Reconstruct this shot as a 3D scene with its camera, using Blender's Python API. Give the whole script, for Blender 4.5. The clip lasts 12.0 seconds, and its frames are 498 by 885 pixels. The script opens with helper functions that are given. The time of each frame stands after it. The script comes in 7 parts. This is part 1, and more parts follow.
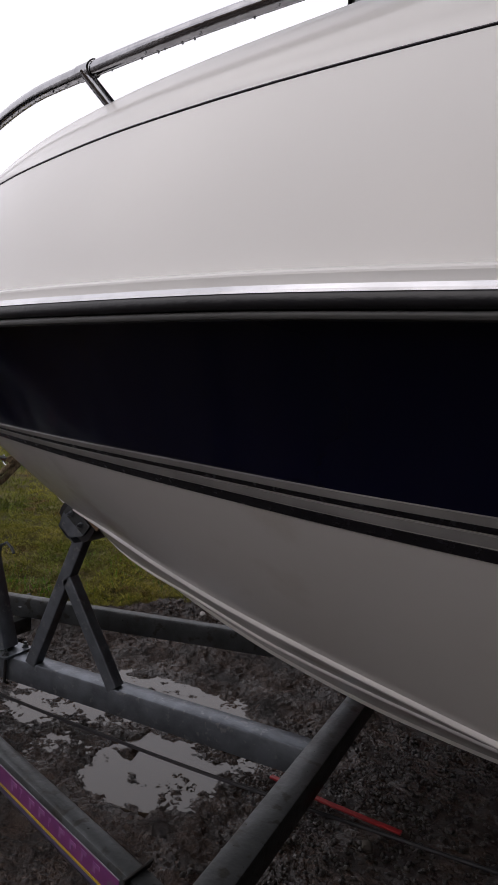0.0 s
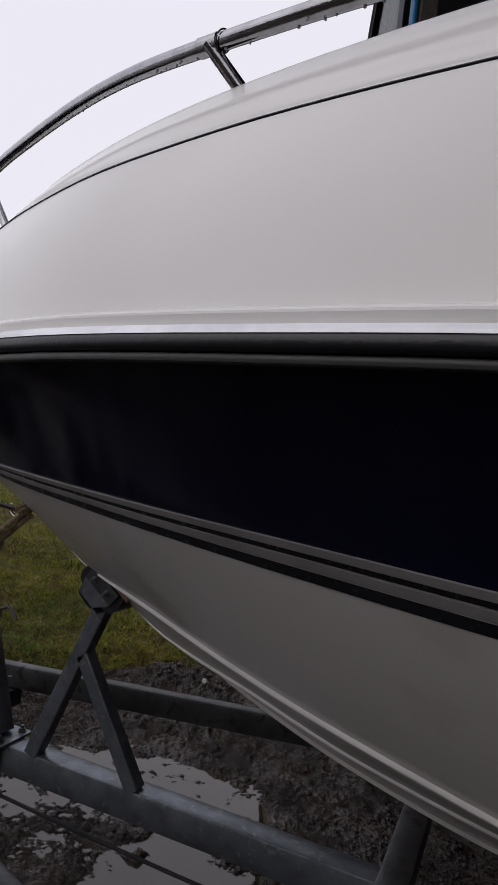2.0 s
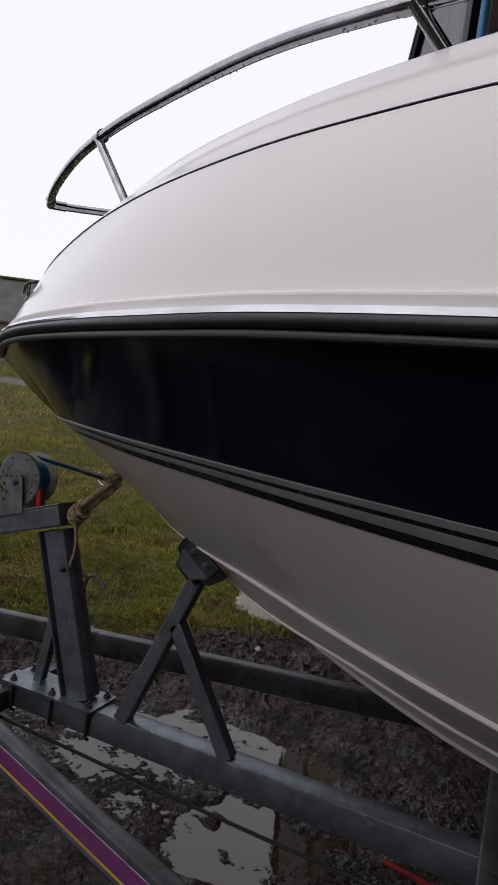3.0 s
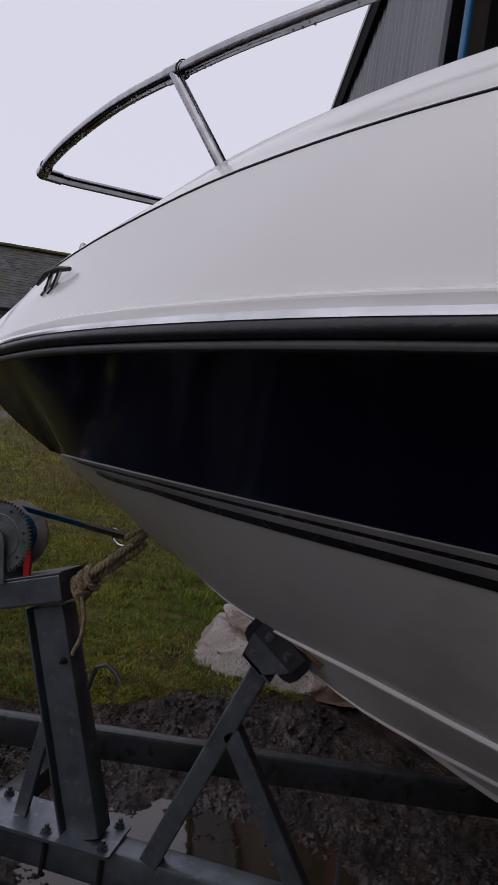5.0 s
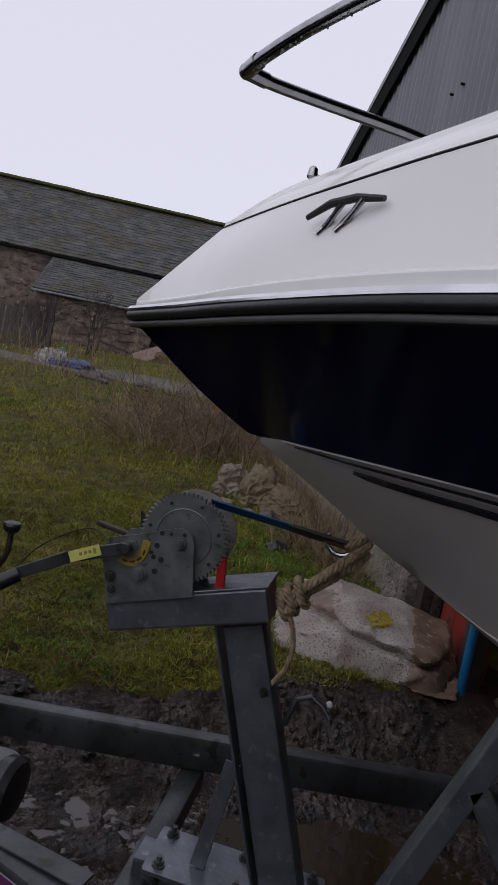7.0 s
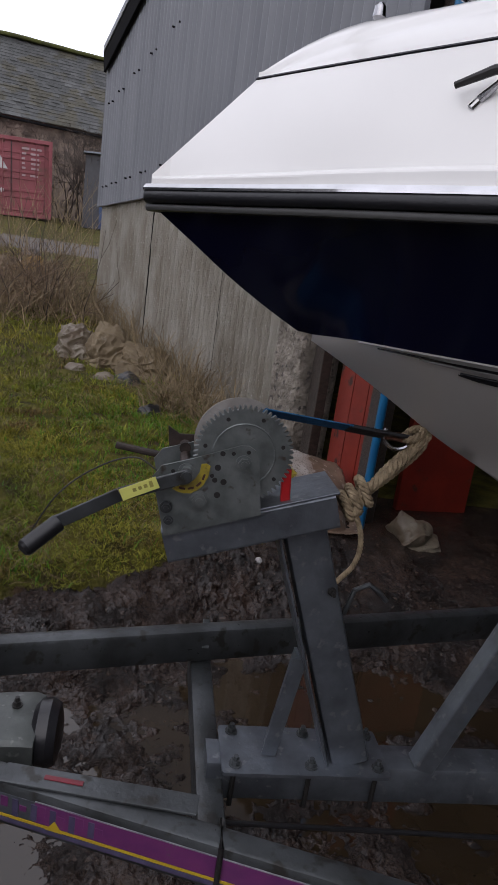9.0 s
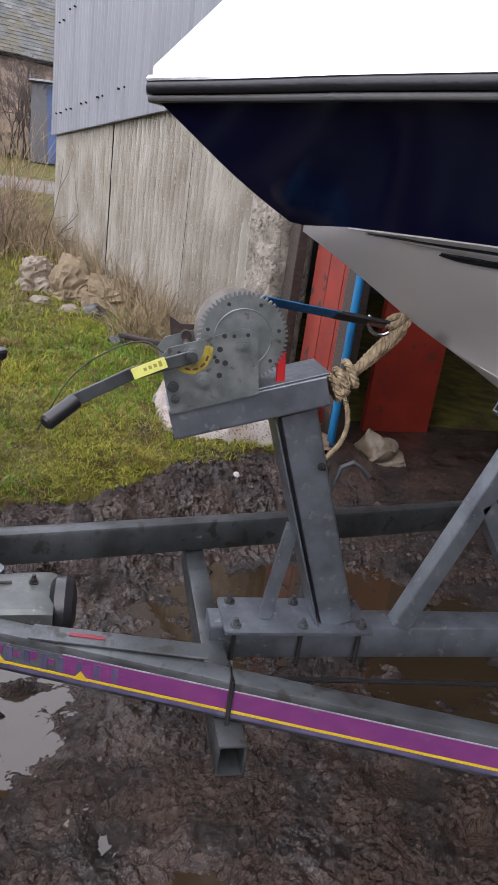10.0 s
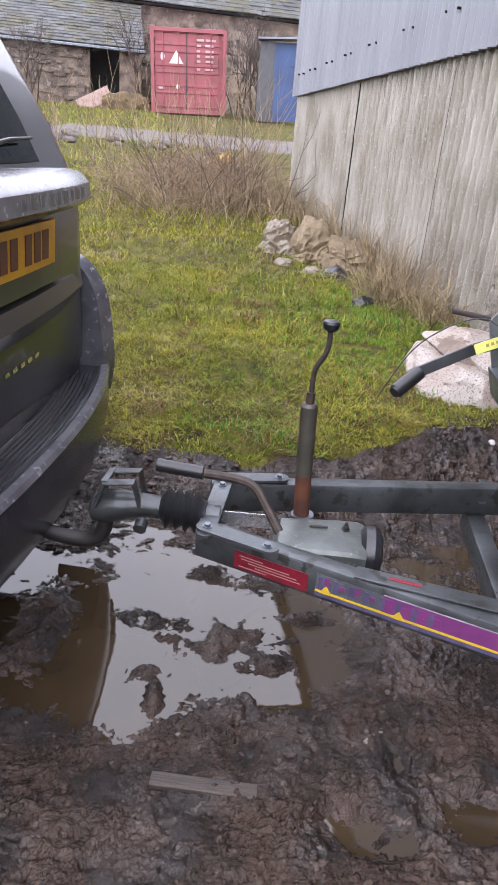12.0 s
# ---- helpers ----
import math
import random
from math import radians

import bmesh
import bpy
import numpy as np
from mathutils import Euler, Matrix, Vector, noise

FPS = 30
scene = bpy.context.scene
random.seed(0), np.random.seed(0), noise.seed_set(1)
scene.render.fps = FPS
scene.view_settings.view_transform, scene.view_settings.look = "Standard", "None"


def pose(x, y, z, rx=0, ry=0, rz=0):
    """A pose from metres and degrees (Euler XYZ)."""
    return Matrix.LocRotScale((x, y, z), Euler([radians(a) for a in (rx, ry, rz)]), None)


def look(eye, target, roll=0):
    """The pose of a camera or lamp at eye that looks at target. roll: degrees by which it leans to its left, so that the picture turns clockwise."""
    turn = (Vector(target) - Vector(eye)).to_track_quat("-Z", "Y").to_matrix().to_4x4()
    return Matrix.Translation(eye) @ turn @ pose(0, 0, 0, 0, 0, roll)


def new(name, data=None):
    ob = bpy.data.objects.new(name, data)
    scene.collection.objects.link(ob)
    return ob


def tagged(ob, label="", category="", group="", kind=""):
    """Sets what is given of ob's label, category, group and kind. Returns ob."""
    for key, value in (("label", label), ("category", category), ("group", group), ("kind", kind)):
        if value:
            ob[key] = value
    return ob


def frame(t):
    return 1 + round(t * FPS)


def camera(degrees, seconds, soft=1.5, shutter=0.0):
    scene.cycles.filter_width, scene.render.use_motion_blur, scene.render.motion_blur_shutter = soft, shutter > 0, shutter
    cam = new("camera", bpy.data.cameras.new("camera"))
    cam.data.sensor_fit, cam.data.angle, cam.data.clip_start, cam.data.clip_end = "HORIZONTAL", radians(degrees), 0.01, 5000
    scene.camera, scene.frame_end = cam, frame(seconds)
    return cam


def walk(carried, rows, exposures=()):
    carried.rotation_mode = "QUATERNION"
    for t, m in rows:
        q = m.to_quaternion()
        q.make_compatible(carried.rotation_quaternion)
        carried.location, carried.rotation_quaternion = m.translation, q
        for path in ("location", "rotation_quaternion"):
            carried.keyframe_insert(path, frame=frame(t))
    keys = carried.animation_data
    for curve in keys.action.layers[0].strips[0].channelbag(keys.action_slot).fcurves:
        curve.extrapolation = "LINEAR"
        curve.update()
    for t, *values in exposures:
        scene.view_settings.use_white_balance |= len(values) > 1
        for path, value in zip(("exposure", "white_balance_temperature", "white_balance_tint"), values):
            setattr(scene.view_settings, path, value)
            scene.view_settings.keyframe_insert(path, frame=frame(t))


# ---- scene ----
cam = camera(41.2, 12.0)
PATH = [
    (0, (-0.064, -0.096, 1.510), (-0.925, 1.705, 1.391), 4.32),
    (0.5, (-0.140, -0.113, 1.510), (-0.955, 1.710, 1.412), 4.91),
    (1, (-0.186, -0.103, 1.509), (-0.993, 1.726, 1.446), 6.03),
    (1.5, (-0.330, -0.012, 1.528), (-1.289, 1.742, 1.570), 4.84),
    (2, (-0.469, 0.066, 1.526), (-1.247, 1.908, 1.535), 6.91),
    (2.5, (-0.574, 0.006, 1.486), (-1.310, 1.866, 1.484), 7.66),
    (3, (-0.738, -0.018, 1.512), (-1.528, 1.817, 1.417), 8.25),
    (3.2, (-0.790, -0.013, 1.520), (-1.593, 1.816, 1.433), 8.20),
    (4.8, (-1.345, 0.242, 1.479), (-1.886, 2.167, 1.508), 7.36),
    (5, (-1.408, 0.258, 1.488), (-1.845, 2.210, 1.502), 8.59),
    (5.5, (-1.516, 0.263, 1.499), (-1.846, 2.236, 1.497), 9.06),
    (6, (-1.671, 0.402, 1.516), (-2.144, 2.345, 1.491), 6.46),
    (6.5, (-1.828, 0.449, 1.477), (-2.368, 2.375, 1.440), 9.64),
    (6.7, (-1.910, 0.466, 1.461), (-2.385, 2.406, 1.363), 10.70),
    (8.3, (-2.396, 0.609, 1.569), (-2.491, 2.600, 1.402), 7.33),
    (8.5, (-2.436, 0.640, 1.560), (-2.514, 2.621, 1.299), 8.18),
    (9, (-2.549, 0.608, 1.498), (-2.266, 2.523, 0.998), 8.04),
    (9.5, (-2.639, 0.555, 1.441), (-2.180, 2.392, 0.799), 9.59),
    (10, (-2.637, 0.465, 1.399), (-2.221, 2.312, 0.757), 8.03),
    (10.5, (-2.702, 0.380, 1.435), (-2.497, 2.236, 0.719), 7.41),
    (11, (-2.827, 0.357, 1.428), (-2.697, 2.204, 0.672), 7.40),
    (11.5, (-2.894, 0.351, 1.433), (-2.895, 2.186, 0.637), 5.82),
    (12, (-2.943, 0.339, 1.438), (-3.096, 2.156, 0.616), 4.95),
]
EXPOSURE = [(0, -0.18, 6650, 15), (0.5, -0.18, 6627, 15), (1, -0.22, 6603, 15), (1.5, -0.20, 6580, 15), (2, -0.50, 6500, 15), (2.5, -0.30, 6533, 15), (3.2, -0.32, 6500, 15), (4.8, -0.78, 6250, 18), (5.5, -0.68, 6232, 18), (6, -0.66, 6218, 17), (6.7, -0.66, 6200, 17), (8.3, -0.80, 6250, 14), (8.6, -0.74, 6262, 14), (9, -0.05, 6279, 15), (9.5, 0.44, 6300, 15), (10, 1.36, 6300, 15), (10.5, 1.70, 6400, 14), (11, 1.78, 6350, 15), (12, 1.80, 6120, 17)]
walk(cam, [(t, look(eye, target, roll)) for t, eye, target, roll in PATH], EXPOSURE)

# ---- world, sun, exposure ----
world = bpy.data.worlds.new("overcast_sky")
scene.world = world
world.use_nodes = True
wn, wl = world.node_tree.nodes, world.node_tree.links
bg = wn["Background"]
sky = wn.new("ShaderNodeTexSky")
sky.sky_type = "NISHITA"
sky.sun_disc = False
sky.sun_elevation, sky.sun_rotation = radians(38), radians(200)
sky.air_density, sky.dust_density = 1.0, 3.0
sky_gain = wn.new("ShaderNodeVectorMath")
sky_gain.operation = "SCALE"
sky_gain.inputs["Scale"].default_value = 0.11
wl.new(sky.outputs["Color"], sky_gain.inputs[0])
cloud = wn.new("ShaderNodeMix")
cloud.data_type = "RGBA"
cloud.inputs["Factor"].default_value = 0.88
wl.new(sky_gain.outputs["Vector"], cloud.inputs["A"])
cloud.inputs["B"].default_value = (1.29, 1.30, 1.385, 1)
wl.new(cloud.outputs["Result"], bg.inputs["Color"])
bg.inputs["Strength"].default_value = 1.0
sun = new("sun", bpy.data.lights.new("sun", "SUN"))
sun.data.energy, sun.data.angle, sun.data.color = 0.5, radians(70), (1.0, 0.97, 0.92)
sun.matrix_world = look((0, 0, 10), (4, 6, 0))


# ---- materials ----
def material(name, colour, rough=0.6, metal=0.0, dark=None, scale=8.0, bump=0.0, bump_scale=60.0, spots=None, spot_scale=20.0, spot_at=0.6,
             gloss_var=0.1, spec=0.5, coat=0.0, stretch=(1, 1, 1), random_hue=0.0):
    """Two-scale noise colour with optional stains, grain relief and gloss variation."""
    m = bpy.data.materials.new(name)
    m.use_nodes = True
    n, l = m.node_tree.nodes, m.node_tree.links
    p = n["Principled BSDF"]
    tc = n.new("ShaderNodeTexCoord")
    mp = n.new("ShaderNodeMapping")
    mp.inputs["Scale"].default_value = stretch
    l.new(tc.outputs["Object"], mp.inputs["Vector"])
    big = n.new("ShaderNodeTexNoise")
    big.inputs["Scale"].default_value, big.inputs["Detail"].default_value = scale, 6
    l.new(mp.outputs["Vector"], big.inputs["Vector"])
    mix = n.new("ShaderNodeMix")
    mix.data_type = "RGBA"
    dark = dark or tuple(c * 0.75 for c in colour)
    mix.inputs["A"].default_value, mix.inputs["B"].default_value = (*dark, 1), (*colour, 1)
    ramp = n.new("ShaderNodeMapRange")
    ramp.inputs["From Min"].default_value, ramp.inputs["From Max"].default_value = 0.35, 0.65
    l.new(big.outputs["Fac"], ramp.inputs["Value"])
    l.new(ramp.outputs["Result"], mix.inputs["Factor"])
    col = mix.outputs["Result"]
    if spots:
        sp = n.new("ShaderNodeTexNoise")
        sp.inputs["Scale"].default_value, sp.inputs["Detail"].default_value = spot_scale, 8
        l.new(mp.outputs["Vector"], sp.inputs["Vector"])
        sr = n.new("ShaderNodeMapRange")
        sr.inputs["From Min"].default_value, sr.inputs["From Max"].default_value = spot_at, spot_at + 0.08
        l.new(sp.outputs["Fac"], sr.inputs["Value"])
        m2 = n.new("ShaderNodeMix")
        m2.data_type = "RGBA"
        l.new(sr.outputs["Result"], m2.inputs["Factor"])
        l.new(col, m2.inputs["A"])
        m2.inputs["B"].default_value = (*spots, 1)
        col = m2.outputs["Result"]
    if random_hue:
        oi = n.new("ShaderNodeObjectInfo")
        geo = n.new("ShaderNodeNewGeometry")
        add = n.new("ShaderNodeMath")
        l.new(oi.outputs["Random"], add.inputs[0])
        l.new(geo.outputs["Random Per Island"], add.inputs[1])
        fr = n.new("ShaderNodeMath")
        fr.operation = "FRACT"
        l.new(add.outputs[0], fr.inputs[0])
        mr = n.new("ShaderNodeMapRange")
        mr.inputs["To Min"].default_value, mr.inputs["To Max"].default_value = 1 - random_hue, 1 + random_hue
        l.new(fr.outputs[0], mr.inputs["Value"])
        hs = n.new("ShaderNodeHueSaturation")
        l.new(mr.outputs["Result"], hs.inputs["Value"])
        l.new(col, hs.inputs["Color"])
        col = hs.outputs["Color"]
    l.new(col, p.inputs["Base Color"])
    p.inputs["Metallic"].default_value = metal
    p.inputs["Specular IOR Level"].default_value = spec
    p.inputs["Coat Weight"].default_value = coat
    p.inputs["Coat Roughness"].default_value = 0.05
    fine = n.new("ShaderNodeTexNoise")
    fine.inputs["Scale"].default_value, fine.inputs["Detail"].default_value = bump_scale, 5
    l.new(mp.outputs["Vector"], fine.inputs["Vector"])
    rr = n.new("ShaderNodeMapRange")
    rr.inputs["To Min"].default_value, rr.inputs["To Max"].default_value = max(rough - gloss_var, 0.02), min(rough + gloss_var, 1)
    l.new(fine.outputs["Fac"], rr.inputs["Value"])
    l.new(rr.outputs["Result"], p.inputs["Roughness"])
    if bump:
        bp = n.new("ShaderNodeBump")
        bp.inputs["Strength"].default_value, bp.inputs["Distance"].default_value = 1.0, bump
        l.new(fine.outputs["Fac"], bp.inputs["Height"])
        l.new(bp.outputs["Normal"], p.inputs["Normal"])
    return m


M = {}
M["gelcoat"] = material("white_gelcoat", (0.80, 0.79, 0.77), 0.14, dark=(0.765, 0.755, 0.735), scale=1.5, bump_scale=30, gloss_var=0.05)
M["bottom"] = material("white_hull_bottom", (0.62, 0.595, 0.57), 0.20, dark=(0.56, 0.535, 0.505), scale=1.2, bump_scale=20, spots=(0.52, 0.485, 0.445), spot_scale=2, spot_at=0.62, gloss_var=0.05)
M["navy"] = material("navy_gelcoat", (0.0045, 0.0055, 0.026), 0.12, dark=(0.004, 0.0048, 0.021), scale=2, bump_scale=25, gloss_var=0.04, spec=0.22)
M["grey_stripe"] = material("grey_tape", (0.33, 0.32, 0.31), 0.35)
M["black_stripe"] = material("black_tape", (0.012, 0.012, 0.016), 0.25)
M["rubber"] = material("black_rubber", (0.018, 0.018, 0.021), 0.32, bump=0.0008, bump_scale=120)
M["lip"] = material("grey_vinyl_lip", (0.062, 0.062, 0.060), 0.4)
M["steel"] = material("wet_stainless_steel", (0.41, 0.41, 0.425), 0.12, 1.0, dark=(0.31, 0.31, 0.325), scale=30, bump=0.0003, bump_scale=200, gloss_var=0.07)
M["chrome"] = material("chrome", (0.75, 0.75, 0.76), 0.08, 1.0)
M["galv"] = material("galvanised_steel", (0.183, 0.203, 0.23), 0.38, 0.7, dark=(0.117, 0.129, 0.148), scale=14, bump=0.0008, bump_scale=90, spots=(0.226, 0.238, 0.25), spot_scale=40, spot_at=0.60, gloss_var=0.18)
M["galv_wet"] = material("dirty_wet_galvanised_steel", (0.0858, 0.0936, 0.0991), 0.36, 0.45, dark=(0.036, 0.039, 0.040), scale=7, bump=0.0014, bump_scale=70, spots=(0.036, 0.035, 0.032), spot_scale=22, spot_at=0.57, gloss_var=0.2)
M["zinc"] = material("zinc_plate", (0.203, 0.222, 0.218), 0.42, 0.6, dark=(0.117, 0.131, 0.129), scale=22, bump=0.0012, bump_scale=70, spots=(0.078, 0.0663, 0.0546), spot_scale=34, spot_at=0.62)
M["iron"] = material("black_iron", (0.03, 0.028, 0.027), 0.5, 0.3, bump=0.001, bump_scale=150)
M["rust"] = material("rusty_steel", (0.122, 0.0396, 0.018), 0.75, 0.1, dark=(0.0576, 0.0216, 0.013), scale=18, bump=0.0012, bump_scale=110)
M["tape_magenta"] = material("magenta_tape", (0.150, 0.032, 0.125), 0.4, dark=(0.115, 0.0252, 0.108), scale=25, spots=(0.108, 0.072, 0.0972), spot_scale=50, spot_at=0.63)
M["tape_violet"] = material("violet_tape", (0.0864, 0.072, 0.137), 0.4, dark=(0.0504, 0.0432, 0.0864), scale=30)
M["tape_yellow"] = material("yellow_tape", (0.54, 0.374, 0.0216), 0.4)
M["tape_red"] = material("red_label", (0.18, 0.00864, 0.0216), 0.35, dark=(0.122, 0.0072, 0.0144), scale=40)
M["ink"] = material("pale_print", (0.302, 0.158, 0.158), 0.5)
M["dark_ink"] = material("dark_print", (0.06, 0.02, 0.02), 0.5)
M["yellow"] = material("yellow_label", (0.62, 0.62, 0.16), 0.4, dark=(0.54, 0.53, 0.14), scale=40)
M["red_plastic"] = material("red_plastic", (0.346, 0.00864, 0.0108), 0.4)
M["webbing"] = material("blue_webbing", (0.009, 0.125, 0.29), 0.7, dark=(0.007, 0.08, 0.19), scale=60, bump=0.001, bump_scale=400)
M["rope"] = material("weathered_rope", (0.36, 0.28, 0.175), 0.9, dark=(0.17, 0.125, 0.075), scale=50, bump=0.002, bump_scale=260)
M["wood"] = material("wet_wood", (0.194, 0.108, 0.0504), 0.5, dark=(0.101, 0.0576, 0.0288), scale=10, bump=0.001, bump_scale=80, stretch=(1, 6, 6))
M["water"] = material("muddy_water", (0.040, 0.027, 0.015), 0.02, dark=(0.028, 0.019, 0.011), scale=3, gloss_var=0.005, spec=0.6, bump=0.0006, bump_scale=7)
M["sheet"] = material("grey_corrugated_sheet", (0.184, 0.191, 0.209), 0.45, 0.1, dark=(0.144, 0.151, 0.169), scale=1.6, bump=0.0008, bump_scale=30, stretch=(3, 3, 0.4))
M["concrete"] = material("weathered_ribbed_concrete", (0.345, 0.322, 0.280), 0.9, dark=(0.215, 0.190, 0.152), scale=2.6, bump=0.014, bump_scale=90, spots=(0.42, 0.40, 0.365), spot_scale=70, spot_at=0.61, stretch=(1.4, 1.4, 0.7))
M["black_wood"] = material("black_stained_board", (0.009, 0.009, 0.010), 0.9, bump=0.001, bump_scale=40, spec=0.08)
M["red_paint"] = material("peeling_red_paint", (0.25, 0.026, 0.014), 0.45, dark=(0.165, 0.018, 0.011), scale=4, bump=0.002, bump_scale=26, spots=(0.075, 0.030, 0.022), spot_scale=14, spot_at=0.64)
M["blue_paint"] = material("blue_paint", (0.0108, 0.144, 0.317), 0.35, dark=(0.00864, 0.101, 0.238), scale=6)
# near-black colour carries the shade of unlit interiors
M["shade_in"] = material("unlit_interior_shade", (0.03, 0.028, 0.027), 0.8)
M["container"] = material("faded_red_container_paint", (0.259, 0.0648, 0.0756), 0.6, dark=(0.202, 0.0504, 0.0576), scale=1.2, spots=(0.158, 0.0648, 0.054), spot_scale=4, spot_at=0.60)
M["white_paint"] = material("white_paint", (0.54, 0.518, 0.518), 0.6)
M["stone"] = material("dark_rubble_stone", (0.185, 0.143, 0.112), 0.9, dark=(0.07, 0.055, 0.046), scale=2.6, bump=0.03, bump_scale=9, spots=(0.216, 0.173, 0.144), spot_scale=4, spot_at=0.6, random_hue=0.3)
M["slate"] = material("mossy_grey_slate", (0.070, 0.072, 0.070), 0.7, dark=(0.036, 0.038, 0.036), scale=1.1, bump=0.010, bump_scale=9, spots=(0.050, 0.046, 0.030), spot_scale=0.9, spot_at=0.49, random_hue=0.28)
M["lawn_moss"] = material("yellow_green_moss", (0.25, 0.232, 0.032), 0.8, dark=(0.105, 0.13, 0.009), scale=2.4, random_hue=0.45, spec=0.1)
M["grass"] = material("grass_blades", (0.265, 0.24, 0.036), 0.6, dark=(0.085, 0.125, 0.012), scale=1.1, spots=(0.165, 0.112, 0.040), spot_scale=3.1, spot_at=0.57, random_hue=0.6, spec=0.15)
M["fresh_grass"] = material("fresh_grass_blades", (0.10, 0.25, 0.018), 0.5, dark=(0.045, 0.13, 0.010), scale=2, random_hue=0.5, spec=0.2)
M["moss"] = material("mossy_ridge", (0.085, 0.092, 0.018), 0.9, dark=(0.05, 0.052, 0.015), scale=2, bump=0.02, bump_scale=10)
M["turf"] = material("mossy_turf", (0.100, 0.090, 0.018), 0.95, dark=(0.036, 0.033, 0.010), scale=7, bump=0.03, bump_scale=34, spots=(0.048, 0.031, 0.018), spot_scale=5, spot_at=0.58, spec=0.15)
M["straw"] = material("dead_stems", (0.259, 0.198, 0.115), 0.85, dark=(0.166, 0.119, 0.0648), scale=3, random_hue=0.4)
M["twig"] = material("bare_twigs", (0.0612, 0.0446, 0.036), 0.85, dark=(0.036, 0.0274, 0.0216), scale=4, random_hue=0.3)
M["tarp"] = material("dirty_white_plastic", (0.375, 0.35, 0.325), 0.36, dark=(0.235, 0.185, 0.15), scale=3.2, bump=0.003, bump_scale=14, spots=(0.10, 0.07, 0.055), spot_scale=105, spot_at=0.548)
M["old_tarp"] = material("grubby_pale_plastic", (0.20, 0.172, 0.128), 0.5, dark=(0.11, 0.08, 0.052), scale=7, bump=0.006, bump_scale=24, spots=(0.09, 0.06, 0.04), spot_scale=26, spot_at=0.58)
M["stained_tarp"] = material("mud_stained_plastic", (0.21, 0.145, 0.10), 0.45, dark=(0.10, 0.066, 0.045), scale=9, bump=0.003, bump_scale=20, spots=(0.33, 0.28, 0.24), spot_scale=30, spot_at=0.60)
M["sacking"] = material("tan_sacking", (0.205, 0.158, 0.095), 0.8, dark=(0.115, 0.083, 0.047), scale=6, bump=0.010, bump_scale=26, spots=(0.25, 0.215, 0.16), spot_scale=8, spot_at=0.62)
M["black_plastic"] = material("black_plastic", (0.015, 0.015, 0.017), 0.35, bump=0.001, bump_scale=60)
M["car"] = material("dark_metallic_paint", (0.055, 0.052, 0.053), 0.30, 0.5, dark=(0.044, 0.042, 0.043), scale=2, coat=0.4, gloss_var=0.03)
M["car_grey"] = material("wet_bumper_plastic", (0.040, 0.040, 0.046), 0.22, dark=(0.028, 0.028, 0.032), scale=6, bump=0.0004, bump_scale=90, spots=(0.075, 0.075, 0.082), spot_scale=45, spot_at=0.66)
# paler than the bumper plastic: reflected sky is painted into this colour
M["car_trim_lit"] = material("wet_grey_trim_sky_sheen", (0.13, 0.13, 0.142), 0.20, 0.2, dark=(0.08, 0.08, 0.09), scale=10, spots=(0.25, 0.25, 0.268), spot_scale=40, spot_at=0.60)
M["plate"] = material("yellow_number_plate", (0.62, 0.31, 0.012), 0.35)
M["plate_ink"] = material("plate_print", (0.10, 0.03, 0.02), 0.4)
M["glass"] = material("tinted_glass", (0.012, 0.018, 0.020), 0.03, spec=0.6, gloss_var=0.01)
M["gravel"] = material("track_gravel", (0.105, 0.090, 0.078), 0.9, dark=(0.062, 0.052, 0.044), scale=3, bump=0.01, bump_scale=30)
M["wet_gravel"] = material("wet_shingle", (0.0432, 0.0374, 0.0331), 0.3, dark=(0.018, 0.0151, 0.0137), scale=20, random_hue=0.5, gloss_var=0.15)
M["plank"] = material("muddy_plank", (0.054, 0.0396, 0.0317), 0.45, dark=(0.0252, 0.0187, 0.0151), scale=9, stretch=(1, 6, 6), bump=0.004, bump_scale=50)
M["hay"] = material("old_hay", (0.137, 0.0936, 0.0432), 0.9, dark=(0.072, 0.0504, 0.0252), scale=6, bump=0.06, bump_scale=12)
M["pink_board"] = material("pale_pink_board", (0.396, 0.274, 0.238), 0.7)
M["blue_sheet"] = material("blue_metal_sheet", (0.0252, 0.0612, 0.166), 0.5, dark=(0.0144, 0.0288, 0.0792), scale=1.2)
M["alu"] = material("bright_aluminium_plate", (0.608, 0.616, 0.64), 0.25, 0.8)
M["tyre"] = material("tyre_rubber", (0.02, 0.02, 0.02), 0.7, bump=0.003, bump_scale=40)
M["badge_ink"] = material("faded_violet_print", (0.245, 0.0936, 0.223), 0.5, dark=(0.173, 0.0648, 0.18), scale=60)
M["label_ink"] = material("olive_print", (0.331, 0.302, 0.072), 0.5)
M["yellow_old"] = material("grubby_yellow_label", (0.331, 0.259, 0.0216), 0.5, dark=(0.158, 0.122, 0.0216), scale=50, spots=(0.0432, 0.036, 0.0216), spot_scale=60, spot_at=0.60)
M["old_iron"] = material("rusty_iron", (0.0612, 0.0432, 0.036), 0.6, 0.4, dark=(0.0288, 0.0216, 0.0187), scale=40, bump=0.001, bump_scale=150)
M["drop"] = material("rain_water", (0.30, 0.31, 0.33), 0.03, spec=0.8, gloss_var=0.01)
M["green_scrap"] = material("faded_green_plastic", (0.02, 0.16, 0.08), 0.5, dark=(0.015, 0.10, 0.05), scale=9)
M["orange_scrap"] = material("faded_yellow_plastic", (0.36, 0.216, 0.036), 0.5, dark=(0.216, 0.115, 0.0288), scale=9)
